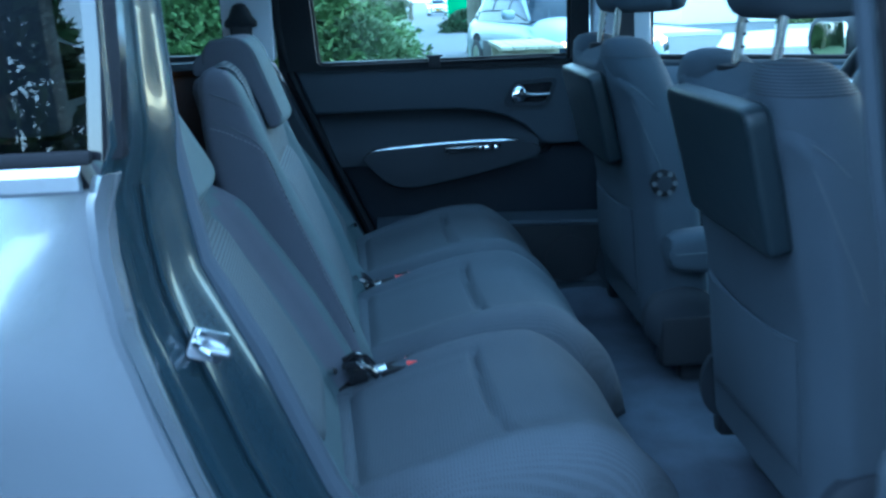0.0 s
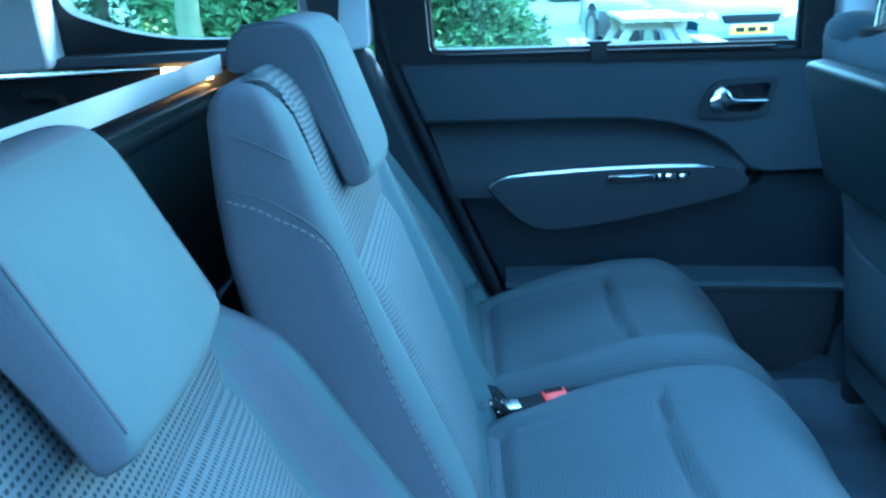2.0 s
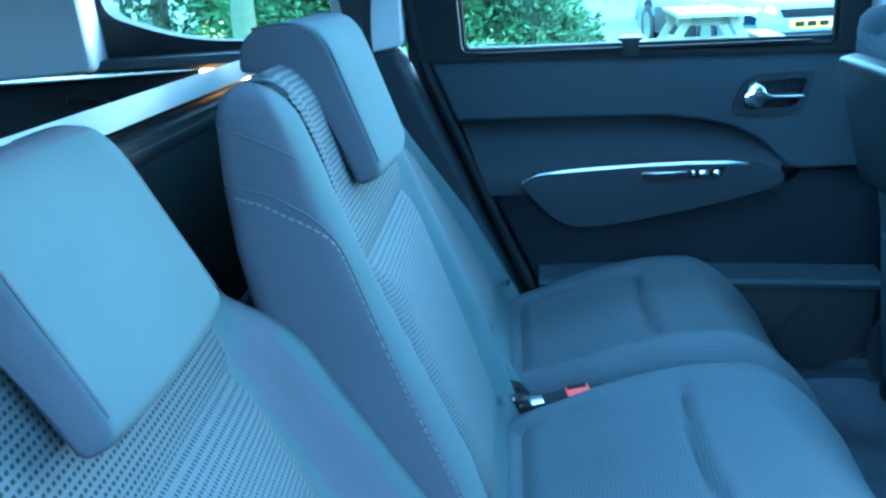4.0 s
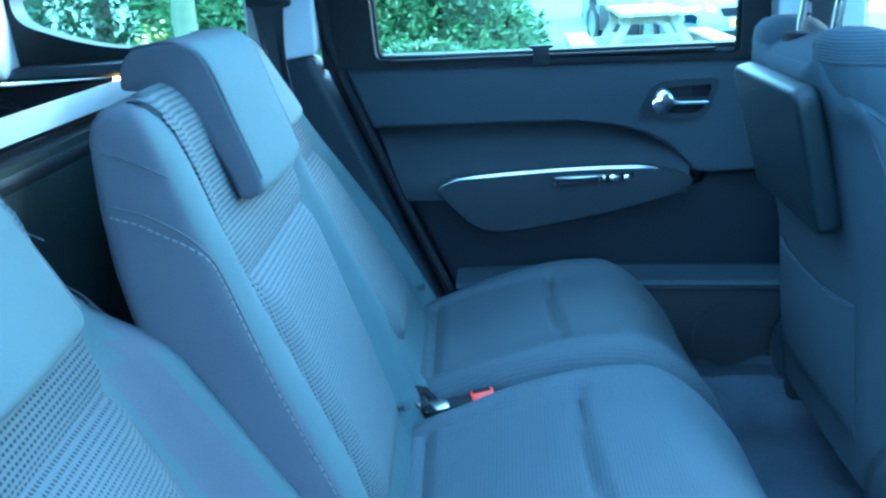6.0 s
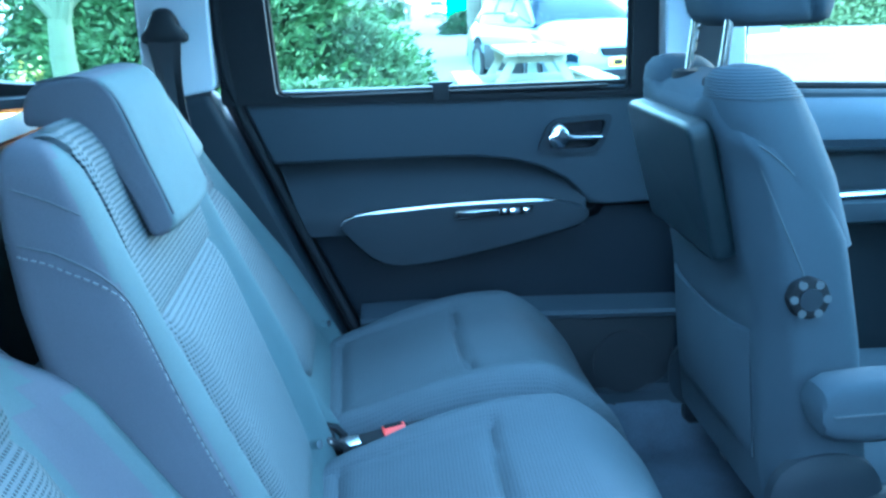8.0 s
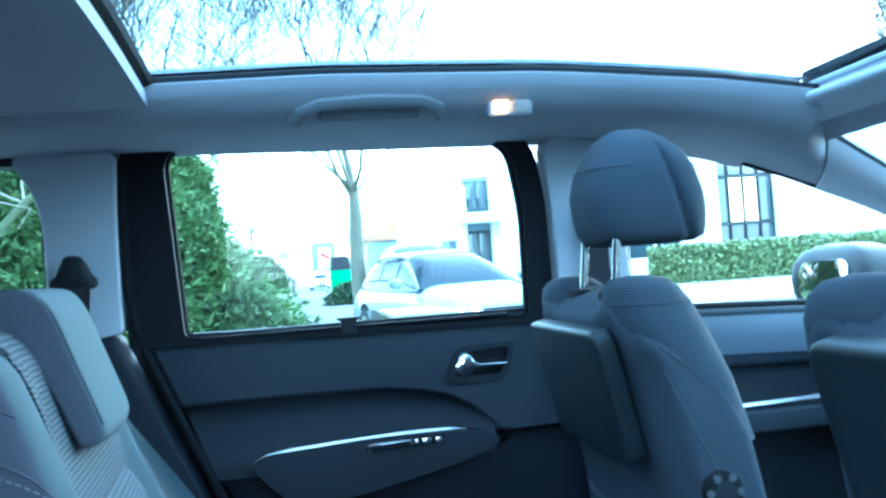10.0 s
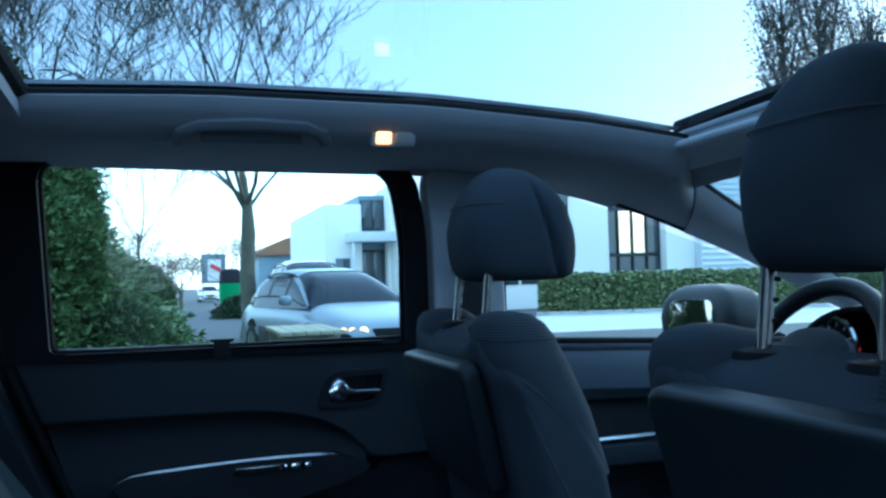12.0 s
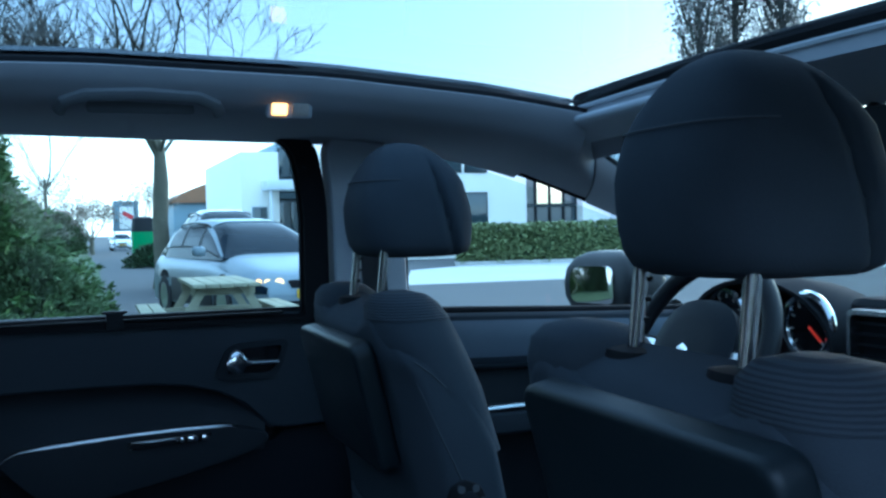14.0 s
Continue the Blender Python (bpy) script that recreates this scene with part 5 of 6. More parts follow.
part("striker_loop", turned(tube([(-0.011, -0.002, 0.0), (-0.011, -0.020, 0.0), (-0.007, -0.025, 0), (0.007, -0.025, 0.0), (0.011, -0.020, 0.0), (0.011, -0.002, 0.0)], 0.0040, 8), pose(-0.083, -0.797, 0.964, 0, 25, 30)), STEEL, st_)
for dx, dz in ((-0.009, 0.008), (0.009, -0.008)):
    part("striker_screw", turned(disc((dx, -0.004, dz), (0, -1, 0), 0.0042, 0.003, 12, 0.001), pose(-0.083, -0.797, 0.964, 0, 25, 30)), CHROME, st_)
part("inner_trim", prism([(-1.36, 0.55), (0.04, 0.55), (-0.10, 0.90), (-0.20, 1.13), (-1.36, 1.10)], "y", -0.725, -0.69, 0.012), PLASTIC_DK, qp)
part("inner_pillar", prism(rounded([(-0.33, 1.13, 0.01), (-0.20, 1.13, 0.01), (-0.21, 1.44, 0.03), (-0.36, 1.44, 0.03)]), "y", -0.725, -0.69, 0.012), PILLAR, qp)
part("tail_pillar", prism(rounded([(-0.640, 1.128, 0.015), (-0.655, 1.30, 0.05), (-0.60, 1.44, 0.03), (-1.36, 1.44, 0.02), (-1.36, 1.112, 0.02)]), "y", -0.72, -0.615, 0.014, 3, 50), PILLAR, qp)
part("right_sill", box(0.2, 1.6, -0.86, -0.78, 0.30, 0.44, 0.03, 3), PAINT, qp)

qp.location += Vector((0.055, 0, 0.035))
bp = thing("right_centre_pillar", "pale grey centre pillar with painted outer face", "car pillar", (0.66, -0.72, 0.4), kind="structure")
part("inner_trim", loft([[(x0, -0.665, z), (x0 + 0.01, -0.65, z), (x1 - 0.01, -0.65, z), (x1, -0.665, z), (x1, -0.74, z), (x0, -0.74, z)] for z, x0, x1 in ((0.42, 0.62, 0.84), (0.7, 0.63, 0.76), (1.1, 0.625, 0.73), (1.44, 0.59, 0.70))]), PILLAR, bp)
part("outer_face", loft([[(x0, -0.742, z), (x0, -0.82 + 0.12 * max(0, z - 1.1), z), (x1, -0.83 + 0.12 * max(0, z - 1.1), z), (x1, -0.742, z)] for z, x0, x1 in ((0.42, 0.62, 0.84), (0.7, 0.63, 0.76), (1.1, 0.625, 0.73), (1.46, 0.59, 0.70))]), PAINT, bp)
part("seal_flange", tube([(lerp([(0.42, 0.60), (0.8, 0.60), (1.0, 0.578), (1.10, 0.556), (1.24, 0.534), (1.44, 0.51)], z), -0.728, z) for z in (0.42, 0.6, 0.8, 1.0, 1.05, 1.1, 1.17, 1.24, 1.34, 1.44)], 0.009, 8), PLASTIC_UP, bp)
part("door_seal", tube([(lerp([(0.42, 0.618), (0.8, 0.618), (1.0, 0.596), (1.10, 0.574), (1.24, 0.552), (1.44, 0.528)], z), -0.734, z) for z in (0.42, 0.6, 0.8, 1.0, 1.05, 1.1, 1.17, 1.24, 1.34, 1.44)], 0.010, 8), BLACK, bp)
rd = thing("right_front_door", "closed right front car door", "car door", (1.1, -0.75, 0.4))
part("inner_panel", prism([(0.72, 1.10), (1.60, 1.075), (1.60, 0.42), (0.72, 0.42)], "y", -0.76, -0.70, 0.012), PLASTIC, rd)
part("outer_skin", prism([(0.72, 1.10), (1.70, 1.06), (1.70, 0.36), (0.72, 0.36)], "y", -0.86, -0.82, 0.02), PAINT, rd)
part("window_frame", tube([(x, -0.74, z) for x, z in ((0.72, 1.10), (0.715, 1.425), (0.88, 1.39), (1.05, 1.335), (1.23, 1.268), (1.42, 1.18), (1.64, 1.075))], 0.016, 8), BLACK, rd)
rfp = part("pane", prism(FW, "y", -0.752, -0.748, 0), PANE, rd)
rfp.visible_shadow = False

# the right rear door, swung wide open
ro = thing("right_rear_door", "grey car rear door swung wide open", "car door", (0.63, -0.82, 0.36))
om = pose(0.63, -0.82, 0, 0, 0, 66)
RW_OUT = rounded([(-0.70, 1.11, 0.02), (-0.02, 1.11, 0.02), (-0.02, 1.40, 0.08), (-0.72, 1.44, 0.06)])
RW_IN = rounded([(-0.62, 1.13, 0.02), (-0.06, 1.12, 0.02), (-0.07, 1.37, 0.08), (-0.64, 1.41, 0.06)])
part("outer_skin", turned(prism([(-0.72, 1.11), (0.0, 1.11), (0.0, 0.38), (-0.45, 0.40), (-0.62, 0.85)], "y", -0.05, -0.02, 0.012), om), PAINT, ro)
part("inner_panel", turned(prism([(-0.70, 1.11), (-0.01, 1.11), (-0.01, 0.40), (-0.44, 0.42), (-0.60, 0.85)], "y", -0.015, 0.06, 0.012), om), PLASTIC, ro)
part("armrest", turned(box(-0.50, -0.12, 0.055, 0.10, 0.83, 0.93, 0.02, 3), om), PLASTIC_UP, ro)
part("window_frame", turned(ring_prism(RW_OUT, RW_IN, "y", -0.02, 0.02), om), BLACK, ro)
rop = part("pane", turned(prism(RW_OUT, "y", -0.002, 0.002, 0), om), PANE, ro)
rop.visible_shadow = False
# ---- outside ----
ASPHALT = mat("worn_asphalt", (0.060, 0.062, 0.066), 0.9, 0, 0.5, 60, 0.25, 0.25)
PALE_ROAD = mat("pale_concrete_paving", (0.46, 0.46, 0.44), 0.9, 0, 0.4, 40, 0.2, 0.3)
GRASS = mat("short_grass", (0.045, 0.075, 0.025), 0.95, 0, 0.6, 25, 0.35, 0.5)
LEAF_Y = mat("yellow_green_conifer", (0.060, 0.105, 0.026), 0.8, 0, 0, 22, 0.6, 1.2)
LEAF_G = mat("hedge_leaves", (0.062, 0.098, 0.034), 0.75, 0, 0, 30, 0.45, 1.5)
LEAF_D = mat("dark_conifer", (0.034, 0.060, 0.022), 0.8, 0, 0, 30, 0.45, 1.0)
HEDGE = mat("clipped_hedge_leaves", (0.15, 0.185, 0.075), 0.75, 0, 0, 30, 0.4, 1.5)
TWIG = mat("pale_brown_twigs", (0.19, 0.17, 0.135), 0.9, 0, 0.4, 60, 0.3, 3)
LEAF_B = mat("brown_dry_leaves", (0.19, 0.145, 0.11), 0.85, 0, 0, 30, 0.4, 1.0)
FLOWER = mat("pale_yellow_flowers", (0.75, 0.66, 0.22), 0.8)
PALEBARK = mat("pale_mossy_bark", (0.070, 0.082, 0.042), 0.95, 0, 0.9, 40, 0.35, 4)
BARK = mat("grey_bark", (0.105, 0.100, 0.072), 0.95, 0, 0.9, 40, 0.35, 4)
TIMBER = mat("weathered_timber", (0.27, 0.27, 0.19), 0.85, 0, 0.5, 60, 0.25, 3)
WHITE = mat("white_render_wall", (0.78, 0.76, 0.71), 0.85, 0, 0.2, 20, 0.06, 0.5)
CLAD = mat("pale_metal_cladding", (0.60, 0.63, 0.66), 0.45, 0.3, 0, 20, 0.06, 0.5)
SLATE = mat("blue_grey_panel", (0.16, 0.22, 0.26), 0.5, 0, 0, 20, 0.1, 1)
BRICKRED = mat("brown_roof_sheet", (0.22, 0.11, 0.055), 0.8, 0, 0.3, 15, 0.2, 0.5)
OFFICE = mat("dark_office_glass", (0.03, 0.045, 0.055), 0.06, 0, 0, 10, 0.1, 0.4, 0.8)
LITROOM = glow("lit_office_room", (1.0, 0.80, 0.50), 0.22)
SILVERPAINT = mat("silver_car_paint", (0.19, 0.23, 0.26), 0.30, 0.25, 0, 500, 0.05, 2, 0.4, 0.15)
DARKPAINT = mat("dark_blue_car_paint", (0.05, 0.07, 0.10), 0.26, 0.3, 0, 500, 0.05, 2, 0.5, 0.8)
WHITEPAINT = mat("white_car_paint", (0.70, 0.72, 0.74), 0.3, 0, 0, 500, 0.04, 2, 0.5, 0.8)
GREENBIN = mat("bright_green_plastic", (0.03, 0.24, 0.07), 0.5)
CARGLASS = mat("car_window_glass", (0.010, 0.016, 0.024), 0.08, 0, 0, 10, 0.1, 1, 0.06)
YELLOWPLATE = mat("yellow_number_plate", (0.72, 0.46, 0.03), 0.5)
TYRE = mat("tyre_rubber", (0.018, 0.018, 0.019), 0.85, 0, 0.3, 80, 0.2)
SIGNRED = mat("red_sign_face", (0.55, 0.05, 0.06), 0.5)


gr_bm = bmesh.new()
bmesh.ops.create_grid(gr_bm, x_segments=60, y_segments=60, size=1)
for v in gr_bm.verts:
    v.co = Vector((math.copysign(abs(v.co.x) ** 3, v.co.x) * 1500, math.copysign(abs(v.co.y) ** 3, v.co.y) * 1500, 0))
piece("ground", gr_bm, ASPHALT, "grey asphalt yard and road", "ground", "structure")


def slab(name, pts, z, material, label, category):
    return piece(name, prism(pts, "z", -0.05, z, 0), material, label, category, "structure")


slab("lawn", [(-30, 4.2), (0.25, 4.2), (0.45, 9.0), (0.7, 16.0), (1.0, 40.0), (1.0, 90), (-60, 90), (-60, 4.2)], 0.03, GRASS, "strip of short grass beside the lane", "lawn")
slab("pavement", [(4.2, 26.0), (4.6, 90), (9.0, 90), (9.5, 45), (9.5, 26.0)], 0.10, PALE_ROAD, "pale paved strip along the lane", "pavement")
slab("road", [(7.0, 19.0), (60.0, 12.0), (60.0, 17.0), (12.5, 28.0), (9.6, 26.0)], 0.008, PALE_ROAD, "pale road past the hedge", "road")
slab("kerb", [(12.0, 28.0), (60.0, 17.0), (60.0, 17.4), (12.0, 28.4)], 0.12, PALE_ROAD, "low pale kerb below the hedge", "kerb")


# leaves: many small quads in one mesh
def leaves(points, size, rng, flat=0.3):
    verts, faces = [], []
    for p, s in points:
        p = Vector(p)
        a, b, c = rng.uniform(0, 6.28), rng.uniform(-0.9, 0.9), rng.uniform(0, 6.28)
        e = Euler((b, flat * rng.uniform(-1, 1), c)).to_matrix()
        k = size * s
        i = len(verts)
        for q in ((-0.5, -0.18, 0), (0.0, -0.5, 0.05), (0.6, 0.0, 0), (0.0, 0.5, 0.05)):
            verts.append(p + e @ (Vector(q) * k))
        faces.append((i, i + 1, i + 2, i + 3))
    me = bpy.data.meshes.new("leaves")
    me.from_pydata(verts, [], faces)
    return me


def mesh_part(name, me, material, parent, label=""):
    me.transform(Matrix.Translation(-ORIGIN[parent]))
    me.materials.append(material)
    ob = new(name, me)
    ob.parent = parent
    return tagged(ob, label)


def sprays(rows, rng):
    """Feathery shoots: three slender leaflets that fan out from each point, along its way outward."""
    verts, faces = [], []
    for p, d, k in rows:
        p, d = Vector(p), Vector(d).normalized()
        side = d.cross(Vector((rng.uniform(-1, 1), rng.uniform(-1, 1), rng.uniform(-1, 1)))).normalized()
        for w in (-0.55, 0.0, 0.55):
            e = (d + side * w).normalized()
            q = e.cross(Vector((rng.uniform(-1, 1), rng.uniform(-1, 1), rng.uniform(-1, 1)))).normalized() * k * 0.13
            i, m = len(verts), p + e * k * 0.45
            verts += [p, m - q, p + e * k * (1 - 0.3 * abs(w)), m + q]
            faces.append((i, i + 1, i + 2, i + 3))
    me = bpy.data.meshes.new("sprays")
    me.from_pydata(verts, [], faces)
    return me


def conifer(name, loc, h, r, n, size, material, label, rng, trunk=True, lean=0.0, dome=False, taper=0.62):
    """A dense evergreen: short fans of foliage thick on an uneven cone, on a hidden stem with limbs."""
    t = thing(name, label, "tree", loc, "")
    if trunk:
        part("trunk", tube([(loc[0], loc[1], loc[2]), (loc[0], loc[1], loc[2] + h * 0.5), (loc[0] + lean * h, loc[1], loc[2] + h * 0.97)], [0.05 * r + 0.05, 0.04 * r + 0.03, 0.01], 6), BARK, t)
    rows = []
    for i in range(n):
        z = rng.random() ** 1.25
        rr = r * ((1 - z * z) ** 0.5 if dome else (1 - z) ** taper) * (0.60 + 0.40 * math.sqrt(rng.random()))
        a = rng.uniform(0, 6.283)
        c, q = math.cos(a), math.sin(a)
        rr *= 0.80 + 0.26 * noise.noise((c * 2.1 + loc[0], q * 2.1, z * 6.0 + loc[1])) + 0.16 * noise.noise((c * 7 + loc[0], q * 7, z * 19.0 + loc[1]))
        p = (loc[0] + rr * c + lean * h * z, loc[1] + rr * q, loc[2] + 0.02 + z * h + 0.10 * r * rng.uniform(-1, 1))
        rows.append((p, (c + rng.gauss(0, 0.5), q + rng.gauss(0, 0.5), 0.35 + rng.gauss(0, 0.5)), size * rng.uniform(0.6, 1.3)))
    mesh_part("crown", sprays(rows, rng), material, t)
    return t


def bare_tree(loc, h, trunk_r, depth, rng, label, spread=0.55, first=0.32, leaf=None, name="bare_tree", upright=0.0):
    """Trunk and limbs that fork down to fine twigs; a few dry leaves where they are seen."""
    t = thing(name, label, "tree", loc)
    limbs, twigs, tips = [], [], []

    def grow(p, d, length, r, k):
        pts, rs = [p], [r]
        for i in range(3):
            d = (d + Vector((rng.uniform(-1, 1), rng.uniform(-1, 1), rng.uniform(-0.35, 0.55))) * 0.20).normalized()
            pts.append(pts[-1] + d * length / 3)
            rs.append(r * (1 - 0.15 * (i + 1)))
        (limbs if k > depth - 4 else twigs).append((pts, rs))
        if k == 0:
            tips.append(pts[-1])
            return
        nb = 3 if k > 1 else 4
        for i in range(nb):
            a = rng.uniform(0, 6.283)
            side = Vector((math.cos(a), math.sin(a), upright + 0.15))
            nd = (d * (1 - spread * 0.4) + side * spread * rng.uniform(0.5, 1.1) * (0.6 if i == 0 else 1)).normalized()
            q = pts[-1] if i == 0 else pts[1 + i % 3]
            grow(q, nd, length * rng.uniform(0.62, 0.82), rs[-1] * (0.74 if i == 0 else 0.56), k - 1)

    base = Vector(loc)
    top = base + Vector((0, 0, h * first))
    for i in range(7):
        a = 6.283 * i / 7 + rng.uniform(-0.4, 0.4)
        w = rng.uniform(0.6, 1.6) * (1 - 0.6 * upright) if i else 0.08
        grow(top + Vector((0, 0, 0.10 * (i % 4) - 0.15)), Vector((math.cos(a) * w, math.sin(a) * w, 1)).normalized(), h * 0.22, trunk_r * (0.55 if i == 0 else 0.32), depth - 1)
    part("trunk", tube([base, base + Vector((0.02, 0, h * first * 0.12)), base + Vector((-0.03, 0, h * first * 0.5)), base + Vector((0.015, 0, h * first * 0.8)), top + Vector((0, 0, 0.3))], [trunk_r * 1.4, trunk_r * 1.1, trunk_r * 0.98, trunk_r * 0.95, trunk_r * 0.62], 12), BARK, t)

    def sticks(rows, n):
        verts, faces = [], []
        for pts, rs in rows:
            i0 = len(verts)
            for p, r in zip(pts, rs):
                for k in range(n):
                    a = 6.2832 * k / n
                    verts.append(p + Vector((math.cos(a), math.sin(a) * 0.8, math.sin(a) * 0.6)) * max(r, 0.010))
            for s in range(len(pts) - 1):
                for k in range(n):
                    a, b = i0 + s * n + k, i0 + s * n + (k + 1) % n
                    faces.append((a, b, b + n, a + n))
        me = bpy.data.meshes.new("sticks")
        me.from_pydata(verts, [], faces)
        me.shade_smooth()
        return me
    mesh_part("limbs", sticks(limbs, 6), BARK, t)
    mesh_part("twigs", sticks(twigs, 3), TWIG, t)
    if leaf:
        pts = [((p.x + rng.uniform(-0.5, 0.5), p.y + rng.uniform(-0.5, 0.5), p.z + rng.uniform(-0.6, 0.4)), rng.uniform(0.6, 1.2)) for p in tips for _ in range(leaf[1])]
        mesh_part("leaves", leaves(pts, leaf[2], rng, 0.9), leaf[0], t)
    return t


rng = random.Random(7)
# evergreens on the lawn beside the car
conifer("conifer", (-1.72, 9.3, 0), 3.9, 2.8, 70000, 0.11, LEAF_Y, "dense yellow-green conifer shrub on the lawn", rng, taper=0.9)
conifer("conifer", (-3.2, 12.5, 0), 5.5, 1.6, 16000, 0.15, LEAF_Y, "dense yellow-green conifer shrub on the lawn", rng)
conifer("low_shrub", (-0.30, 8.4, 0), 1.05, 0.85, 9000, 0.10, LEAF_G, "low ragged green shrub at the conifer's foot", rng, False, 0.0, True)
conifer("low_shrub", (-0.5, 6.8, 0), 0.6, 0.8, 6000, 0.09, LEAF_G, "low ragged green shrub at the conifer's foot", rng, False, 0.0, True)
conifer("conifer", (-5.2, 7.6, 0), 3.0, 1.5, 14000, 0.12, LEAF_D, "dark evergreen bush behind the car", rng)
conifer("conifer", (-7.4, 9.0, 0), 5.0, 1.7, 12000, 0.15, LEAF_D, "dark evergreen bush behind the car", rng)
conifer("conifer", (-3.6, 14.5, 0), 6.0, 1.8, 12000, 0.15, LEAF_G, "tall green conifer behind the lawn", rng)
conifer("conifer", (-5.6, 12.6, 0), 7.0, 1.9, 12000, 0.15, LEAF_G, "tall green conifer behind the lawn", rng)
conifer("conifer", (-9.5, 13.0, 0), 7.5, 2.2, 10000, 0.18, LEAF_D, "tall dark conifer behind the lawn", rng)
for k, (x, y) in enumerate(((-3.15, 8.0), (-2.75, 8.1), (-3.5, 8.3))):
    fl = thing("flower_clump", "clump of pale yellow flowers on the lawn", "flowers", (x, y, 0.03))
    mesh_part("blossoms", leaves([((x + rng.gauss(0, 0.09), y + rng.gauss(0, 0.09), 0.72 + rng.gauss(0, 0.07) - 0.1 * k), rng.uniform(0.6, 1.2)) for _ in range(150)], 0.06, rng, 0.9), FLOWER, fl)
    mesh_part("foliage", leaves([((x + rng.gauss(0, 0.12), y + rng.gauss(0, 0.12), rng.uniform(0.03, 0.68)), rng.uniform(0.6, 1.2)) for _ in range(300)], 0.12, rng, 0.9), LEAF_G, fl)
for x, y, h, r in ((-0.75, 11.5, 0.95, 0.8), (-0.9, 14.0, 1.3, 0.9), (-1.6, 19.0, 2.0, 1.2), (-1.2, 26.0, 1.9, 1.3), (-2.6, 33.0, 3.2, 1.8), (-2.4, 42.0, 2.2, 1.7), (-3.0, 55.0, 3.6, 2.4), (-1.0, 72.0, 2.8, 2.4)):
    conifer("roadside_bush", (x, y, 0), h, r, int(2200 + 1800 * r), 0.10 + 0.002 * y, LEAF_G, "ragged green bush beside the lane", rng, False, 0.0, True)
# trees
bare_tree((2.07, 22.0, 0), 11.5, 0.185, 6, random.Random(4), "big bare broad-crowned tree beside the lane", 0.66, 0.270)
bare_tree((-2.6, 17.5, 0), 12.0, 0.15, 6, random.Random(5), "bare many-branched tree on the lawn", 0.62, 0.20)
bare_tree((-5.4, 19.0, 0), 12.0, 0.15, 6, random.Random(9), "bare many-branched tree on the lawn", 0.62, 0.20)
bare_tree((-4.4, 12.0, 0), 8.0, 0.20, 5, random.Random(11), "grey bare trunk among the evergreens", 0.6, 0.4)


def forked_tree(x, y, rng):
    """A pale mossy trunk that parts low down into long slanting limbs with hanging twigs."""
    t = thing("forked_tree", "pale mossy tree that forks low among the evergreens", "tree", (x, y, 0))
    part("trunk", tube([(x, y, 0), (x + 0.02, y, 0.5), (x - 0.01, y, 0.95), (x, y, 1.25)], [0.13, 0.11, 0.10, 0.09], 12), PALEBARK, t)
    lean = ((0.30, 0.42, 0.062), (-0.16, 0.50, 0.058), (0.06, 0.55, 0.05), (-0.42, 0.40, 0.05), (0.55, 0.36, 0.04))
    for k, (dx, dz, r) in enumerate(lean):
        pts = [Vector((x, y, 1.10 + 0.04 * k))]
        for i in range(5):
            pts.append(pts[-1] + Vector((dx * (0.60 + 0.08 * i) + rng.uniform(-0.06, 0.06), 0.10 * math.sin(k * 2.3) + rng.uniform(-0.05, 0.05), dz * (1 - 0.05 * i))))
        limb = part("limb", tube(pts, [r * (1 - 0.09 * i) for i in range(6)], 8), PALEBARK, t)
        for i in range(2, 6):
            for q in range(3):
                e = pts[i] + Vector((rng.uniform(-0.5, 0.5), rng.uniform(-0.3, 0.3), rng.uniform(-0.1, 0.35)))
                part("twig", tube([pts[i], pts[i].lerp(e, 0.5) + Vector((0, 0, 0.06)), e, e + Vector((rng.uniform(-0.3, 0.3), 0, -0.15))], [0.014, 0.010, 0.007, 0.004], 4), TWIG, limb)
    return t


forked_tree(-2.50, 7.0, random.Random(31))
bare_tree((-0.62, 30.0, 0), 9.0, 0.06, 6, random.Random(8), "thin bare tree beside the lane", 0.5, 0.30)


def poplar(loc, h, r, rng, label):
    """A tall column of steep limbs with a thin haze of dry leaves."""
    t = thing("poplar_tree", label, "tree", loc)
    base = Vector(loc)
    part("trunk", tube([base, base + Vector((0.1, 0, h * 0.5)), base + Vector((0, 0, h))], [0.30, 0.2, 0.03], 8), BARK, t)
    verts, faces, pts = [], [], []
    for i in range(170):
        z0 = h * rng.uniform(0.08, 0.88)
        a, out = rng.uniform(0, 6.283), r * rng.uniform(0.5, 1.0)
        p0 = base + Vector((0, 0, z0))
        p1 = p0 + Vector((math.cos(a) * out * 0.6, math.sin(a) * out * 0.6, 1.0))
        p2 = p1 + Vector((math.cos(a) * out * 0.4, math.sin(a) * out * 0.4, rng.uniform(1.2, 2.6)))
        i0 = len(verts)
        for p, q in ((p0, 0.06), (p1, 0.04), (p2, 0.015)):
            for k in range(4):
                verts.append(p + Vector((math.cos(k * 1.571) * q, math.sin(k * 1.571) * q, 0)))
        for k in range(2):
            for j in range(4):
                a0, b0 = i0 + 4 * k + j, i0 + 4 * k + (j + 1) % 4
                faces.append((a0, b0, b0 + 4, a0 + 4))
        for k in range(52):
            q = p1.lerp(p2, rng.random() * 1.15) if rng.random() < 0.7 else p0.lerp(p1, rng.random())
            pts.append(((q.x + rng.gauss(0, 0.28), q.y + rng.gauss(0, 0.28), q.z + rng.gauss(0, 0.3)), rng.uniform(0.5, 1.2)))
    me = bpy.data.meshes.new("limbs")
    me.from_pydata(verts, [], faces)
    mesh_part("limbs", me, BARK, t)
    mesh_part("leaves", leaves(pts, 0.15, rng, 0.9), LEAF_B, t)


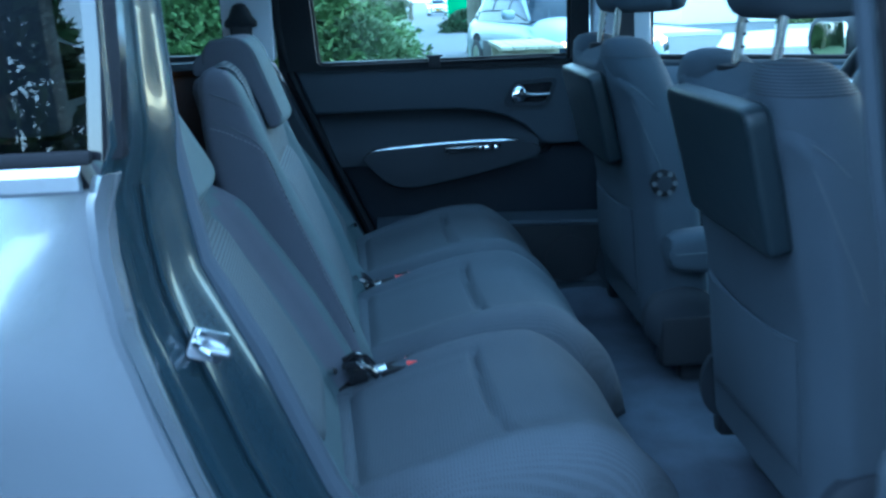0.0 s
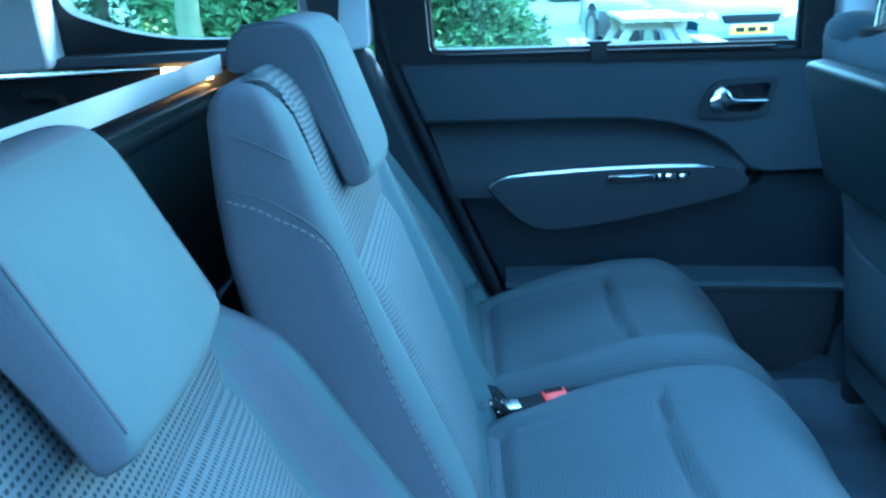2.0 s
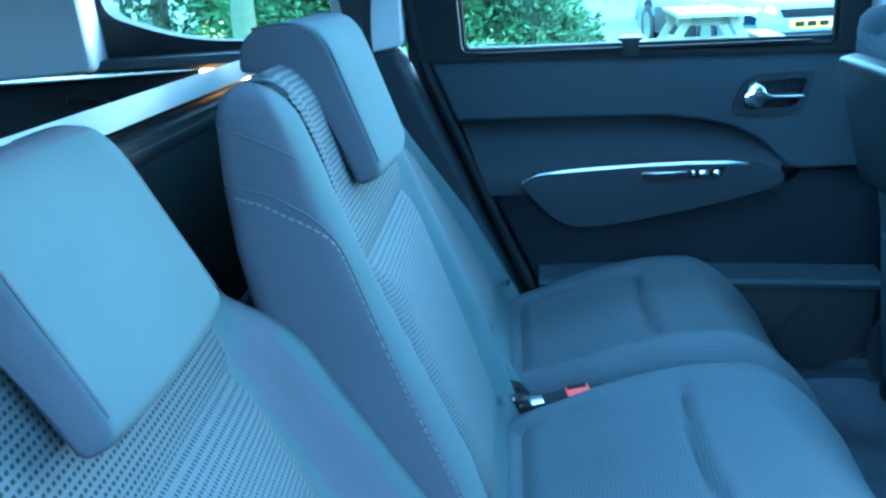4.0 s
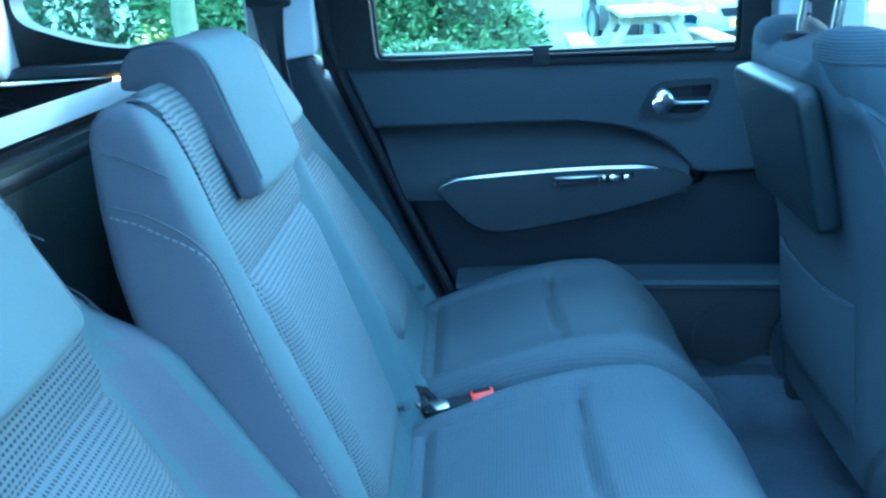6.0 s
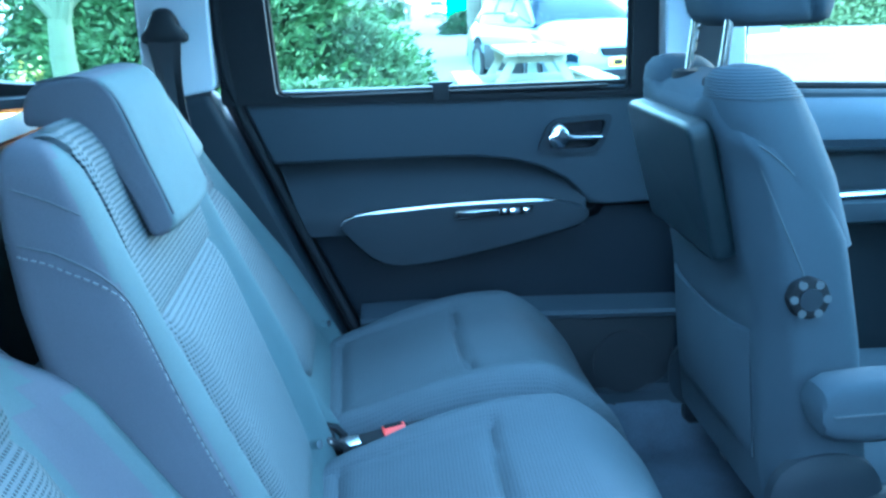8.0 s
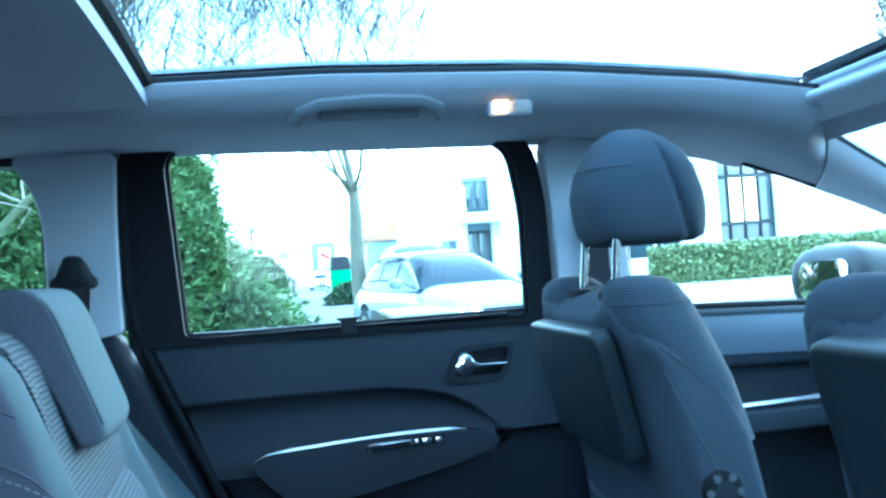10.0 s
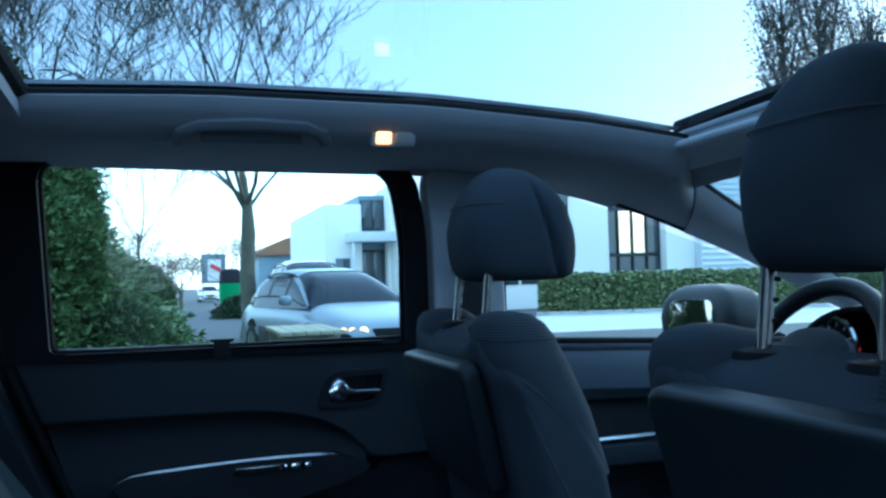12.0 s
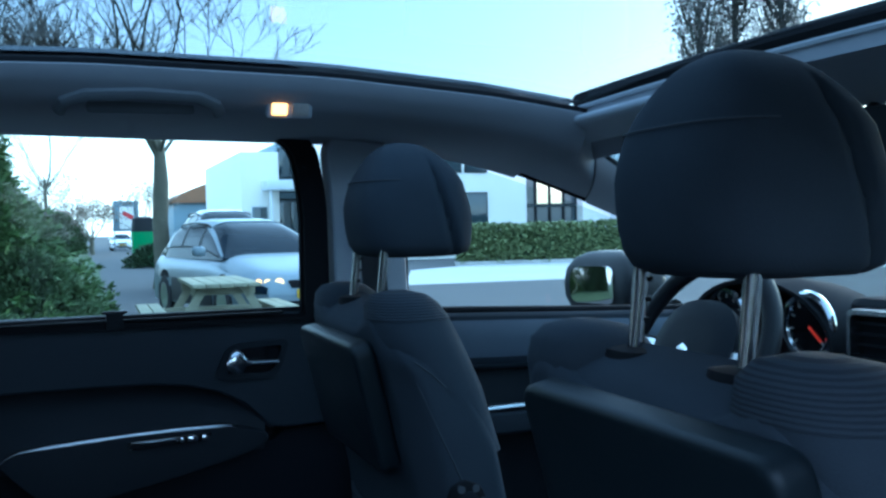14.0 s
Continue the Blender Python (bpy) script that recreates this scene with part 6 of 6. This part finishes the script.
for x, y, h in ((30.6, 40.0, 16), (33.6, 41.0, 17), (36.4, 40.5, 15.5)):
    poplar((x, y, 0), h, 1.7, rng, "tall narrow poplar with dry brown leaves")
# dark trees behind the open door's side, which the near pane mirrors
for x, y, h, r in ((-5.2, -14.0, 5.6, 2.6), (-8.8, -14.5, 6.6, 3.2), (-2.6, -17.0, 4.2, 2.2), (-13, -15, 8.0, 3.6), (2.5, -19, 6.0, 3.0), (7.5, -17, 7.0, 3.4), (13, -17, 7.5, 3.6), (-18, -14, 8.0, 3.6)):
    conifer("broad_tree", (x, y, 0), h, r, 3200 if y < -13 else 7000, 0.40, LEAF_D, "dark broad tree across the yard", rng)
# far low trees
for k in range(10):
    x, y = -14 + 2.2 * k, 70 + 6 * math.sin(k * 2.3)
    if 3.0 < x < 4.8:
        continue
    bare_tree((x * 0.9, y, 0), 7 + 2 * math.sin(k * 1.7), 0.16, 4, random.Random(20 + k), "far bare tree beyond the lane", 0.6, 0.15, (LEAF_B, 3, 0.16))
# clipped hedge along the road
hg = thing("hedge", "long clipped green hedge along the road", "hedge", (20, 26, 0), kind="stuff")
pts = []
for i in range(42000):
    u = rng.random()
    x, y = 12.2 + 40 * u ** 1.5, 28.6 - 9.4 * u ** 1.5
    s = rng.choice((0, 1, 2))
    w, z = (rng.uniform(-0.45, 0.45), 1.25 + 0.10 * noise.noise((x * 1.3, y, 0))) if s == 0 else ((-0.5 if s == 1 else rng.uniform(-0.5, 0.5)) + rng.gauss(0, 0.06), rng.uniform(0.1, 1.27))
    pts.append(((x + w * 0.25, y + w, z + rng.gauss(0, 0.05)), rng.uniform(0.6, 1.3)))
mesh_part("hedge_leaves", leaves(pts, 0.11, rng, 0.9), HEDGE, hg)
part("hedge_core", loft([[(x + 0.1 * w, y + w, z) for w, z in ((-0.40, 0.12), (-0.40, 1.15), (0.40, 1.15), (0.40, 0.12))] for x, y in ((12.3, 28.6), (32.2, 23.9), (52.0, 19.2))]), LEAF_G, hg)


# ---- picnic table ----
def picnic_table(loc, turn):
    t = thing("picnic_table", "weathered wooden picnic table with two benches", "picnic table", loc)
    m = pose(*loc, 0, 0, turn)
    for k in range(5):
        part("plank", turned(box(-0.345 + 0.14 * k, -0.215 + 0.14 * k, -0.90, 0.90, 0.71, 0.75, 0.006), m), TIMBER, t)
    for s in (1, -1):
        for k in range(2):
            x0 = s * 0.70 - 0.13 + 0.135 * k
            part("bench_plank", turned(box(x0, x0 + 0.125, -0.90, 0.90, 0.42, 0.455, 0.006), m), TIMBER, t)
        for y in (-0.62, 0.62):
            part("leg", turned(loft([[(x - 0.05, y - 0.022, z), (x + 0.05, y - 0.022, z), (x + 0.05, y + 0.022, z), (x - 0.05, y + 0.022, z)] for x, z in ((s * 0.62, 0), (s * 0.20, 0.71))]), m), TIMBER, t)
    for y in (-0.575, 0.575):
        part("cross_beam", turned(box(-0.80, 0.80, y - 0.022, y + 0.022, 0.33, 0.42, 0.005), m), TIMBER, t)
        part("top_batten", turned(box(-0.33, 0.33, y - 0.022, y + 0.022, 0.62, 0.71, 0.005), m), TIMBER, t)
    return t


picnic_table((1.62, 9.75, 0), -1)


# ---- cars ----
BELT = [(-2.40, 0.58), (-2.36, 0.66), (-2.28, 0.725), (-2.05, 0.79), (-1.6, 0.875), (-1.2, 0.935), (-0.9, 0.975), (0.5, 0.985), (2.1, 1.0), (2.28, 0.93), (2.36, 0.70), (2.38, 0.55)]
ESTATE = [(-1.10, 0.93), (-0.85, 1.07), (-0.55, 1.22), (-0.25, 1.34), (0.05, 1.415), (0.4, 1.452), (0.9, 1.460), (1.5, 1.435), (1.85, 1.385), (2.05, 1.25), (2.22, 0.97)]
SALOON = [(-1.05, 0.93), (-0.8, 1.08), (-0.45, 1.25), (-0.1, 1.36), (0.3, 1.41), (0.7, 1.39), (1.1, 1.29), (1.5, 1.12), (1.75, 0.97)]


def car(loc, turn, paint, label, estate=True, lights=False, name="parked_car"):
    """Nose towards -y of its own frame; wheels on z = 0."""
    c = thing(name, label, "car", loc)
    m = pose(*loc, 0, 0, turn)
    top = ESTATE if estate else SALOON

    def half_width(y):
        return 0.895 - 0.30 * soft((-y - 1.75) / 0.75) ** 2 - 0.14 * soft((y - 1.9) / 0.5) ** 2

    def hull(y, a):
        """The painted body: a from one sill over the top to the other."""
        zt, zb = lerp(BELT, y), 0.24 + 0.10 * soft((-y - 2.1) / 0.3)
        q = math.sin(a)
        z = zb + (zt - zb) * abs(q) ** 0.42
        x = half_width(y) * math.copysign(abs(math.cos(a)) ** 0.34, math.cos(a))
        return (x * (1 + 0.02 * math.sin(math.pi * (z - zb) / max(0.1, zt - zb))), y, z + 0.018 * abs(q) ** 8)

    def house(y, a, out=0.0):
        """The glazed upper part."""
        zt = lerp(top, y)
        q = math.sin(a)
        z = 0.90 + (zt - 0.90) * abs(q) ** 0.50
        wide = 0.80 - 0.20 * (z - 0.90) / 0.55 - 0.05 * soft((y - 1.6) / 0.6)
        return Vector((wide * math.copysign(abs(math.cos(a)) ** 0.30, math.cos(a)), y, z + 0.02 * abs(q) ** 10)) + Vector((math.cos(a) * 0.8, 0, q)) * out

    ring = [math.pi * k / 28 for k in range(29)]
    ys = [-2.40, -2.385, -2.36, -2.31, -2.22, -2.08, -1.9, -1.6, -1.3, -1.0, -0.5, 0.2, 1.0, 1.7, 2.1, 2.22, 2.30, 2.36, 2.38]
    part("body", turned(loft([[hull(y, a) for a in ring] for y in ys]), m), paint, c, smooth=50)
    gs = [top[0][0] + (top[-1][0] - top[0][0]) * k / 26 for k in range(27)]
    cb = part("cabin", turned(loft([[house(y, a) for a in ring] for y in gs]), m), CARGLASS, c, "dark glazed cabin", 60)
    y0, y1 = 0.02, top[-4][0] + 0.12
    part("roof", turned(thick(loft([[house(y0 + (y1 - y0) * k / 12, 0.90 + 1.342 * i / 14, 0.010) for i in range(15)] for k in range(13)], closed=False), 0.012), m), paint, c, smooth=60)
    for s in (1, -1):
        ang = lambda a: a if s > 0 else math.pi - a
        rows = [[house(y, ang(w), 0.008) for w in (a0 - 0.10, a0 + 0.02, a0 + 0.12)] for y, a0 in [(top[0][0] + 0.06 + (0.10 - top[0][0]) * k / 8, 0.42 + 0.42 * k / 8) for k in range(9)]]
        part("windscreen_pillar", turned(thick(loft(rows, closed=False), 0.012), m), paint, c, smooth=60)
        for y, w, pm in ((0.10, 0.05, PLASTIC_DK), (0.98, 0.05, PLASTIC_DK), (top[-3][0] - 0.10, 0.10, paint)):
            rows = [[house(y + d + 0.10 * t, ang(0.10 + 0.80 * t), 0.006) for d in (-w, 0, w)] for t in (k / 6 for k in range(7))]
            part("side_pillar", turned(thick(loft(rows, closed=False), 0.010), m), pm, c)
        part("waist_strip", turned(tube([house(y, ang(0.10), 0.008) for y in (-0.9, -0.3, 0.5, 1.3, 1.9 if estate else 1.5)], 0.012, 6), m), PLASTIC_DK, c)
        if estate:
            part("roof_rail", turned(tube([house(y, ang(0.86), o_) for y, o_ in ((0.05, 0.012), (0.15, 0.045), (0.8, 0.055), (1.45, 0.045), (1.58, 0.012))], 0.014, 6), m), PLASTIC_DK, c)
        part("wing_mirror", turned(loft([superring(s * 0.99, -0.72, a, b, z, 14, 2.4) for z, a, b in ((0.955, 0.04, 0.03), (0.97, 0.085, 0.055), (1.02, 0.105, 0.065), (1.07, 0.09, 0.055), (1.09, 0.05, 0.03))]), m), paint, c)
        # a swept lamp unit let into the corner of the nose
        rows = [[Vector(hull(y, ang(a))) + Vector((s * 0.004, -0.012, 0.004)) for a in (0.16, 0.24, 0.34, 0.46)] for y in (-2.365, -2.33, -2.27, -2.19, -2.10)]
        hl = part("headlight", turned(thick(loft(rows, closed=False), 0.01), m), CARGLASS, c, "headlight")
        if lights:
            for k, (x, z, r) in enumerate(((0.47, 0.625, 0.058), (0.60, 0.63, 0.046))):
                part("bulb", turned(disc((s * x, -2.345 + 0.06 * k, z), (s * 0.25, -1, 0.1), r, 0.03, 18), m), HEADLIGHT, hl, "lit round headlight")
            part("indicator", turned(disc((s * 0.70, -2.235, 0.64), (s * 0.5, -1, 0), 0.036, 0.03, 14), m), LAMP, hl, "orange indicator")
        for y in (-1.42, 1.40):
            w = part("wheel", turned(disc((s * 0.70, y, 0.315), (s, 0, 0), 0.315, 0.215, 28, 0.03), m), TYRE, c)
            part("rim", turned(disc((s * 0.910, y, 0.315), (s, 0, 0), 0.21, 0.012, 20, 0.004), m), STEEL, w)
            part("wheel_arch", turned(disc((s * 0.885, y, 0.34), (s, 0, 0), 0.385, 0.022, 28, 0.004), m), BLACK, c)
        # dark strip added in place of the dark reflections low on the doors
        part("side_dark_strip", turned(prism([(-0.98, 0.26), (0.98, 0.26), (0.98, 0.62), (-0.98, 0.60)], "x", s * 0.890, s * 0.918, 0.006), m), PLASTIC_DK, c)
    part("grille", turned(prism(rounded([(-0.33, 0.555, 0.02), (0.33, 0.555, 0.02), (0.37, 0.655, 0.03), (-0.37, 0.655, 0.03)]), "y", -2.425, -2.36, 0.008), m), BLACK, c, "dark grille")
    part("air_intake", turned(prism(rounded([(-0.50, 0.30, 0.03), (0.50, 0.30, 0.03), (0.46, 0.39, 0.03), (-0.46, 0.39, 0.03)]), "y", -2.42, -2.34, 0.01), m), BLACK, c)
    part("number_plate", turned(box(-0.26, 0.26, -2.432, -2.39, 0.425, 0.535, 0.004), m), YELLOWPLATE, c, "yellow number plate with dark bars")
    for k in range(3):
        part("plate_bar", turned(box(-0.20 + 0.145 * k, -0.09 + 0.145 * k, -2.436, -2.430, 0.45, 0.51, 0.001), m), BLACK, c)
    return c


car((2.60, 13.25, 0), 10.0, SILVERPAINT, "silver estate car with its headlights lit, parked nose-on", True, True)
tall_car = car((3.35, 20.6, 0), 3, DARKPAINT, "tall dark estate car parked behind another", True)
tall_car.scale = (1.0, 1.0, 1.22)
car((3.9, 85.0, 0), 0, WHITEPAINT, "white car parked far along the lane", False)
car((5.8, 92.0, 0), 0, SILVERPAINT, "silver car parked far along the lane", False)
car((19.5, 33.0, 0), 78, SILVERPAINT, "silver car parked behind the hedge", False)

conifer("low_shrub", (3.1, 37.6, 0), 0.75, 1.3, 2600, 0.16, LEAF_D, "low dark shrub at the foot of the green container", rng, False, 0.0, True)

# ---- bin, sign ----
bn = thing("wheelie_bin", "tall bright green container with dark lid beside the lane", "bin", (2.8, 40.0, 0))
part("tub", loft([superring(2.8, 40, a, a, z, 20, 6) for z, a in ((0.0, 0.36), (0.05, 0.40), (1.40, 0.46))]), GREENBIN, bn)
part("lid", loft([superring(2.8, 40, a, a, z, 20, 5) for z, a in ((1.40, 0.45), (1.50, 0.45), (1.95, 0.40), (2.02, 0.3))]), PLASTIC_DK, bn, "dark lid")
sg = thing("advert_sign", "tall dark sign board with red mark by the lane", "sign", (4.1, 80, 0))
part("board", box(3.1, 5.1, 79.9, 80.1, 1.6, 4.05, 0.02), SLATE, sg)
part("sign_face", box(3.6, 4.7, 79.86, 79.9, 1.8, 3.6, 0.01), WHITE, sg, "white panel")
part("sign_mark", turned(box(-0.45, 0.45, -0.01, 0.01, -0.18, 0.18, 0.01), pose(4.25, 79.84, 2.9, 0, 30, 0)), SIGNRED, sg, "red slanting bar")
for x in (3.2, 5.0):
    part("sign_post", box(x - 0.05, x + 0.05, 79.95, 80.05, 0, 1.7, 0.01), STEEL, sg)


# ---- buildings ----
barn = thing("barn", "far hall with a brown curved roof", "building", (14, 92, 0))
part("wall", box(8.8, 19.5, 90, 110, 0, 4.2, 0.02), SLATE, barn)
part("roof", prism([(8.4 + 11.5 * i / 20, 4.15 + 2.1 * math.sin(math.pi * i / 20) ** 0.8) for i in range(21)], "y", 89.5, 110, 0.02), BRICKRED, barn, "curved brown roof")

ho = thing("office_building", "white rendered office with blue-grey glazed entrance and canopy", "building", (10, 46, 0))
part("wall", box(7.7, 9.55, 45, 58, 0, 5.15, 0.03), WHITE, ho)
part("wall", box(9.55, 10.85, 45.6, 58, 0, 5.65, 0.03), SLATE, ho, "blue-grey panelled bay")
part("wall", box(10.85, 28.0, 45.0, 58, 0, 5.9, 0.03), WHITE, ho)
for z0, z1 in ((0.2, 2.9), (3.9, 5.4)):
    w = part("window", box(9.62, 10.78, 45.52, 45.62, z0, z1, 0.01), PLASTIC_DK, ho)
    for k in range(2):
        part("window_pane", box(9.67 + 0.56 * k, 10.18 + 0.56 * k, 45.49, 45.53, z0 + 0.06, z1 - 0.06, 0.003), OFFICE, w)
part("canopy", box(8.7, 12.2, 43.6, 45.5, 3.25, 3.72, 0.03), CLAD, ho, "flat pale canopy")
for x in (8.9, 11.9):
    part("canopy_post", box(x - 0.06, x + 0.06, 43.75, 43.87, 0, 3.25, 0.01), CLAD, ho)
for x in (8.2, 11.4, 13.2):
    w = part("window", box(x, x + 0.75, 44.97, 45.02, 0.9, 2.5, 0.01), SLATE, ho)
    part("window_pane", box(x + 0.05, x + 0.70, 44.95, 44.98, 0.95, 2.45, 0.003), OFFICE, w)

h2 = thing("office_building", "white two-storey office with tall dark glazing and lit rooms", "building", (19, 37, 0))
part("wall", box(11.0, 18.0, 35.0, 48, 0, 6.1, 0.03), WHITE, h2)
part("wall", box(18.0, 20.7, 35.6, 48, 0, 6.1, 0.03), SLATE, h2)
part("wall", box(20.7, 22.1, 35.0, 48, 0, 6.1, 0.03), WHITE, h2)
for iz in range(3):
    for ix in range(4):
        x0, z0 = 18.02 + 0.67 * ix, 0.2 + 1.95 * iz
        w = part("window", ring_prism([(x0, z0), (x0 + 0.64, z0), (x0 + 0.64, z0 + 1.9), (x0, z0 + 1.9)], [(x0 + 0.05, z0 + 0.05), (x0 + 0.59, z0 + 0.05), (x0 + 0.59, z0 + 1.85), (x0 + 0.05, z0 + 1.85)], "y", 35.5, 35.6, 0), PLASTIC_DK, h2)
        part("window_pane", box(x0 + 0.05, x0 + 0.59, 35.54, 35.56, z0 + 0.05, z0 + 1.85, 0), LITROOM if (ix * 3 + iz * 5) % 7 in (1, 4) else OFFICE, w)
for iz in range(2):
    for ix in range(3):
        x0, z0 = 12.9 + 1.14 * ix, 1.0 + 2.5 * iz
        w = part("window", box(x0, x0 + 1.0, 34.95, 35.02, z0, z0 + 1.7, 0.01), PLASTIC_DK, h2)
        part("window_pane", box(x0 + 0.06, x0 + 0.94, 34.93, 34.96, z0 + 0.06, z0 + 1.64, 0.003), OFFICE, w)
hall = thing("clad_hall", "pale hall clad in ribbed metal sheets", "building", (28, 36, 0))
part("wall", box(22.1, 44, 34.5, 60, 0, 5.9, 0.03), CLAD, hall)
for k in range(22):
    part("cladding_rib", box(22.05, 44.0, 34.44, 34.5, 0.3 + 0.25 * k, 0.42 + 0.25 * k, 0.01), CLAD, hall)
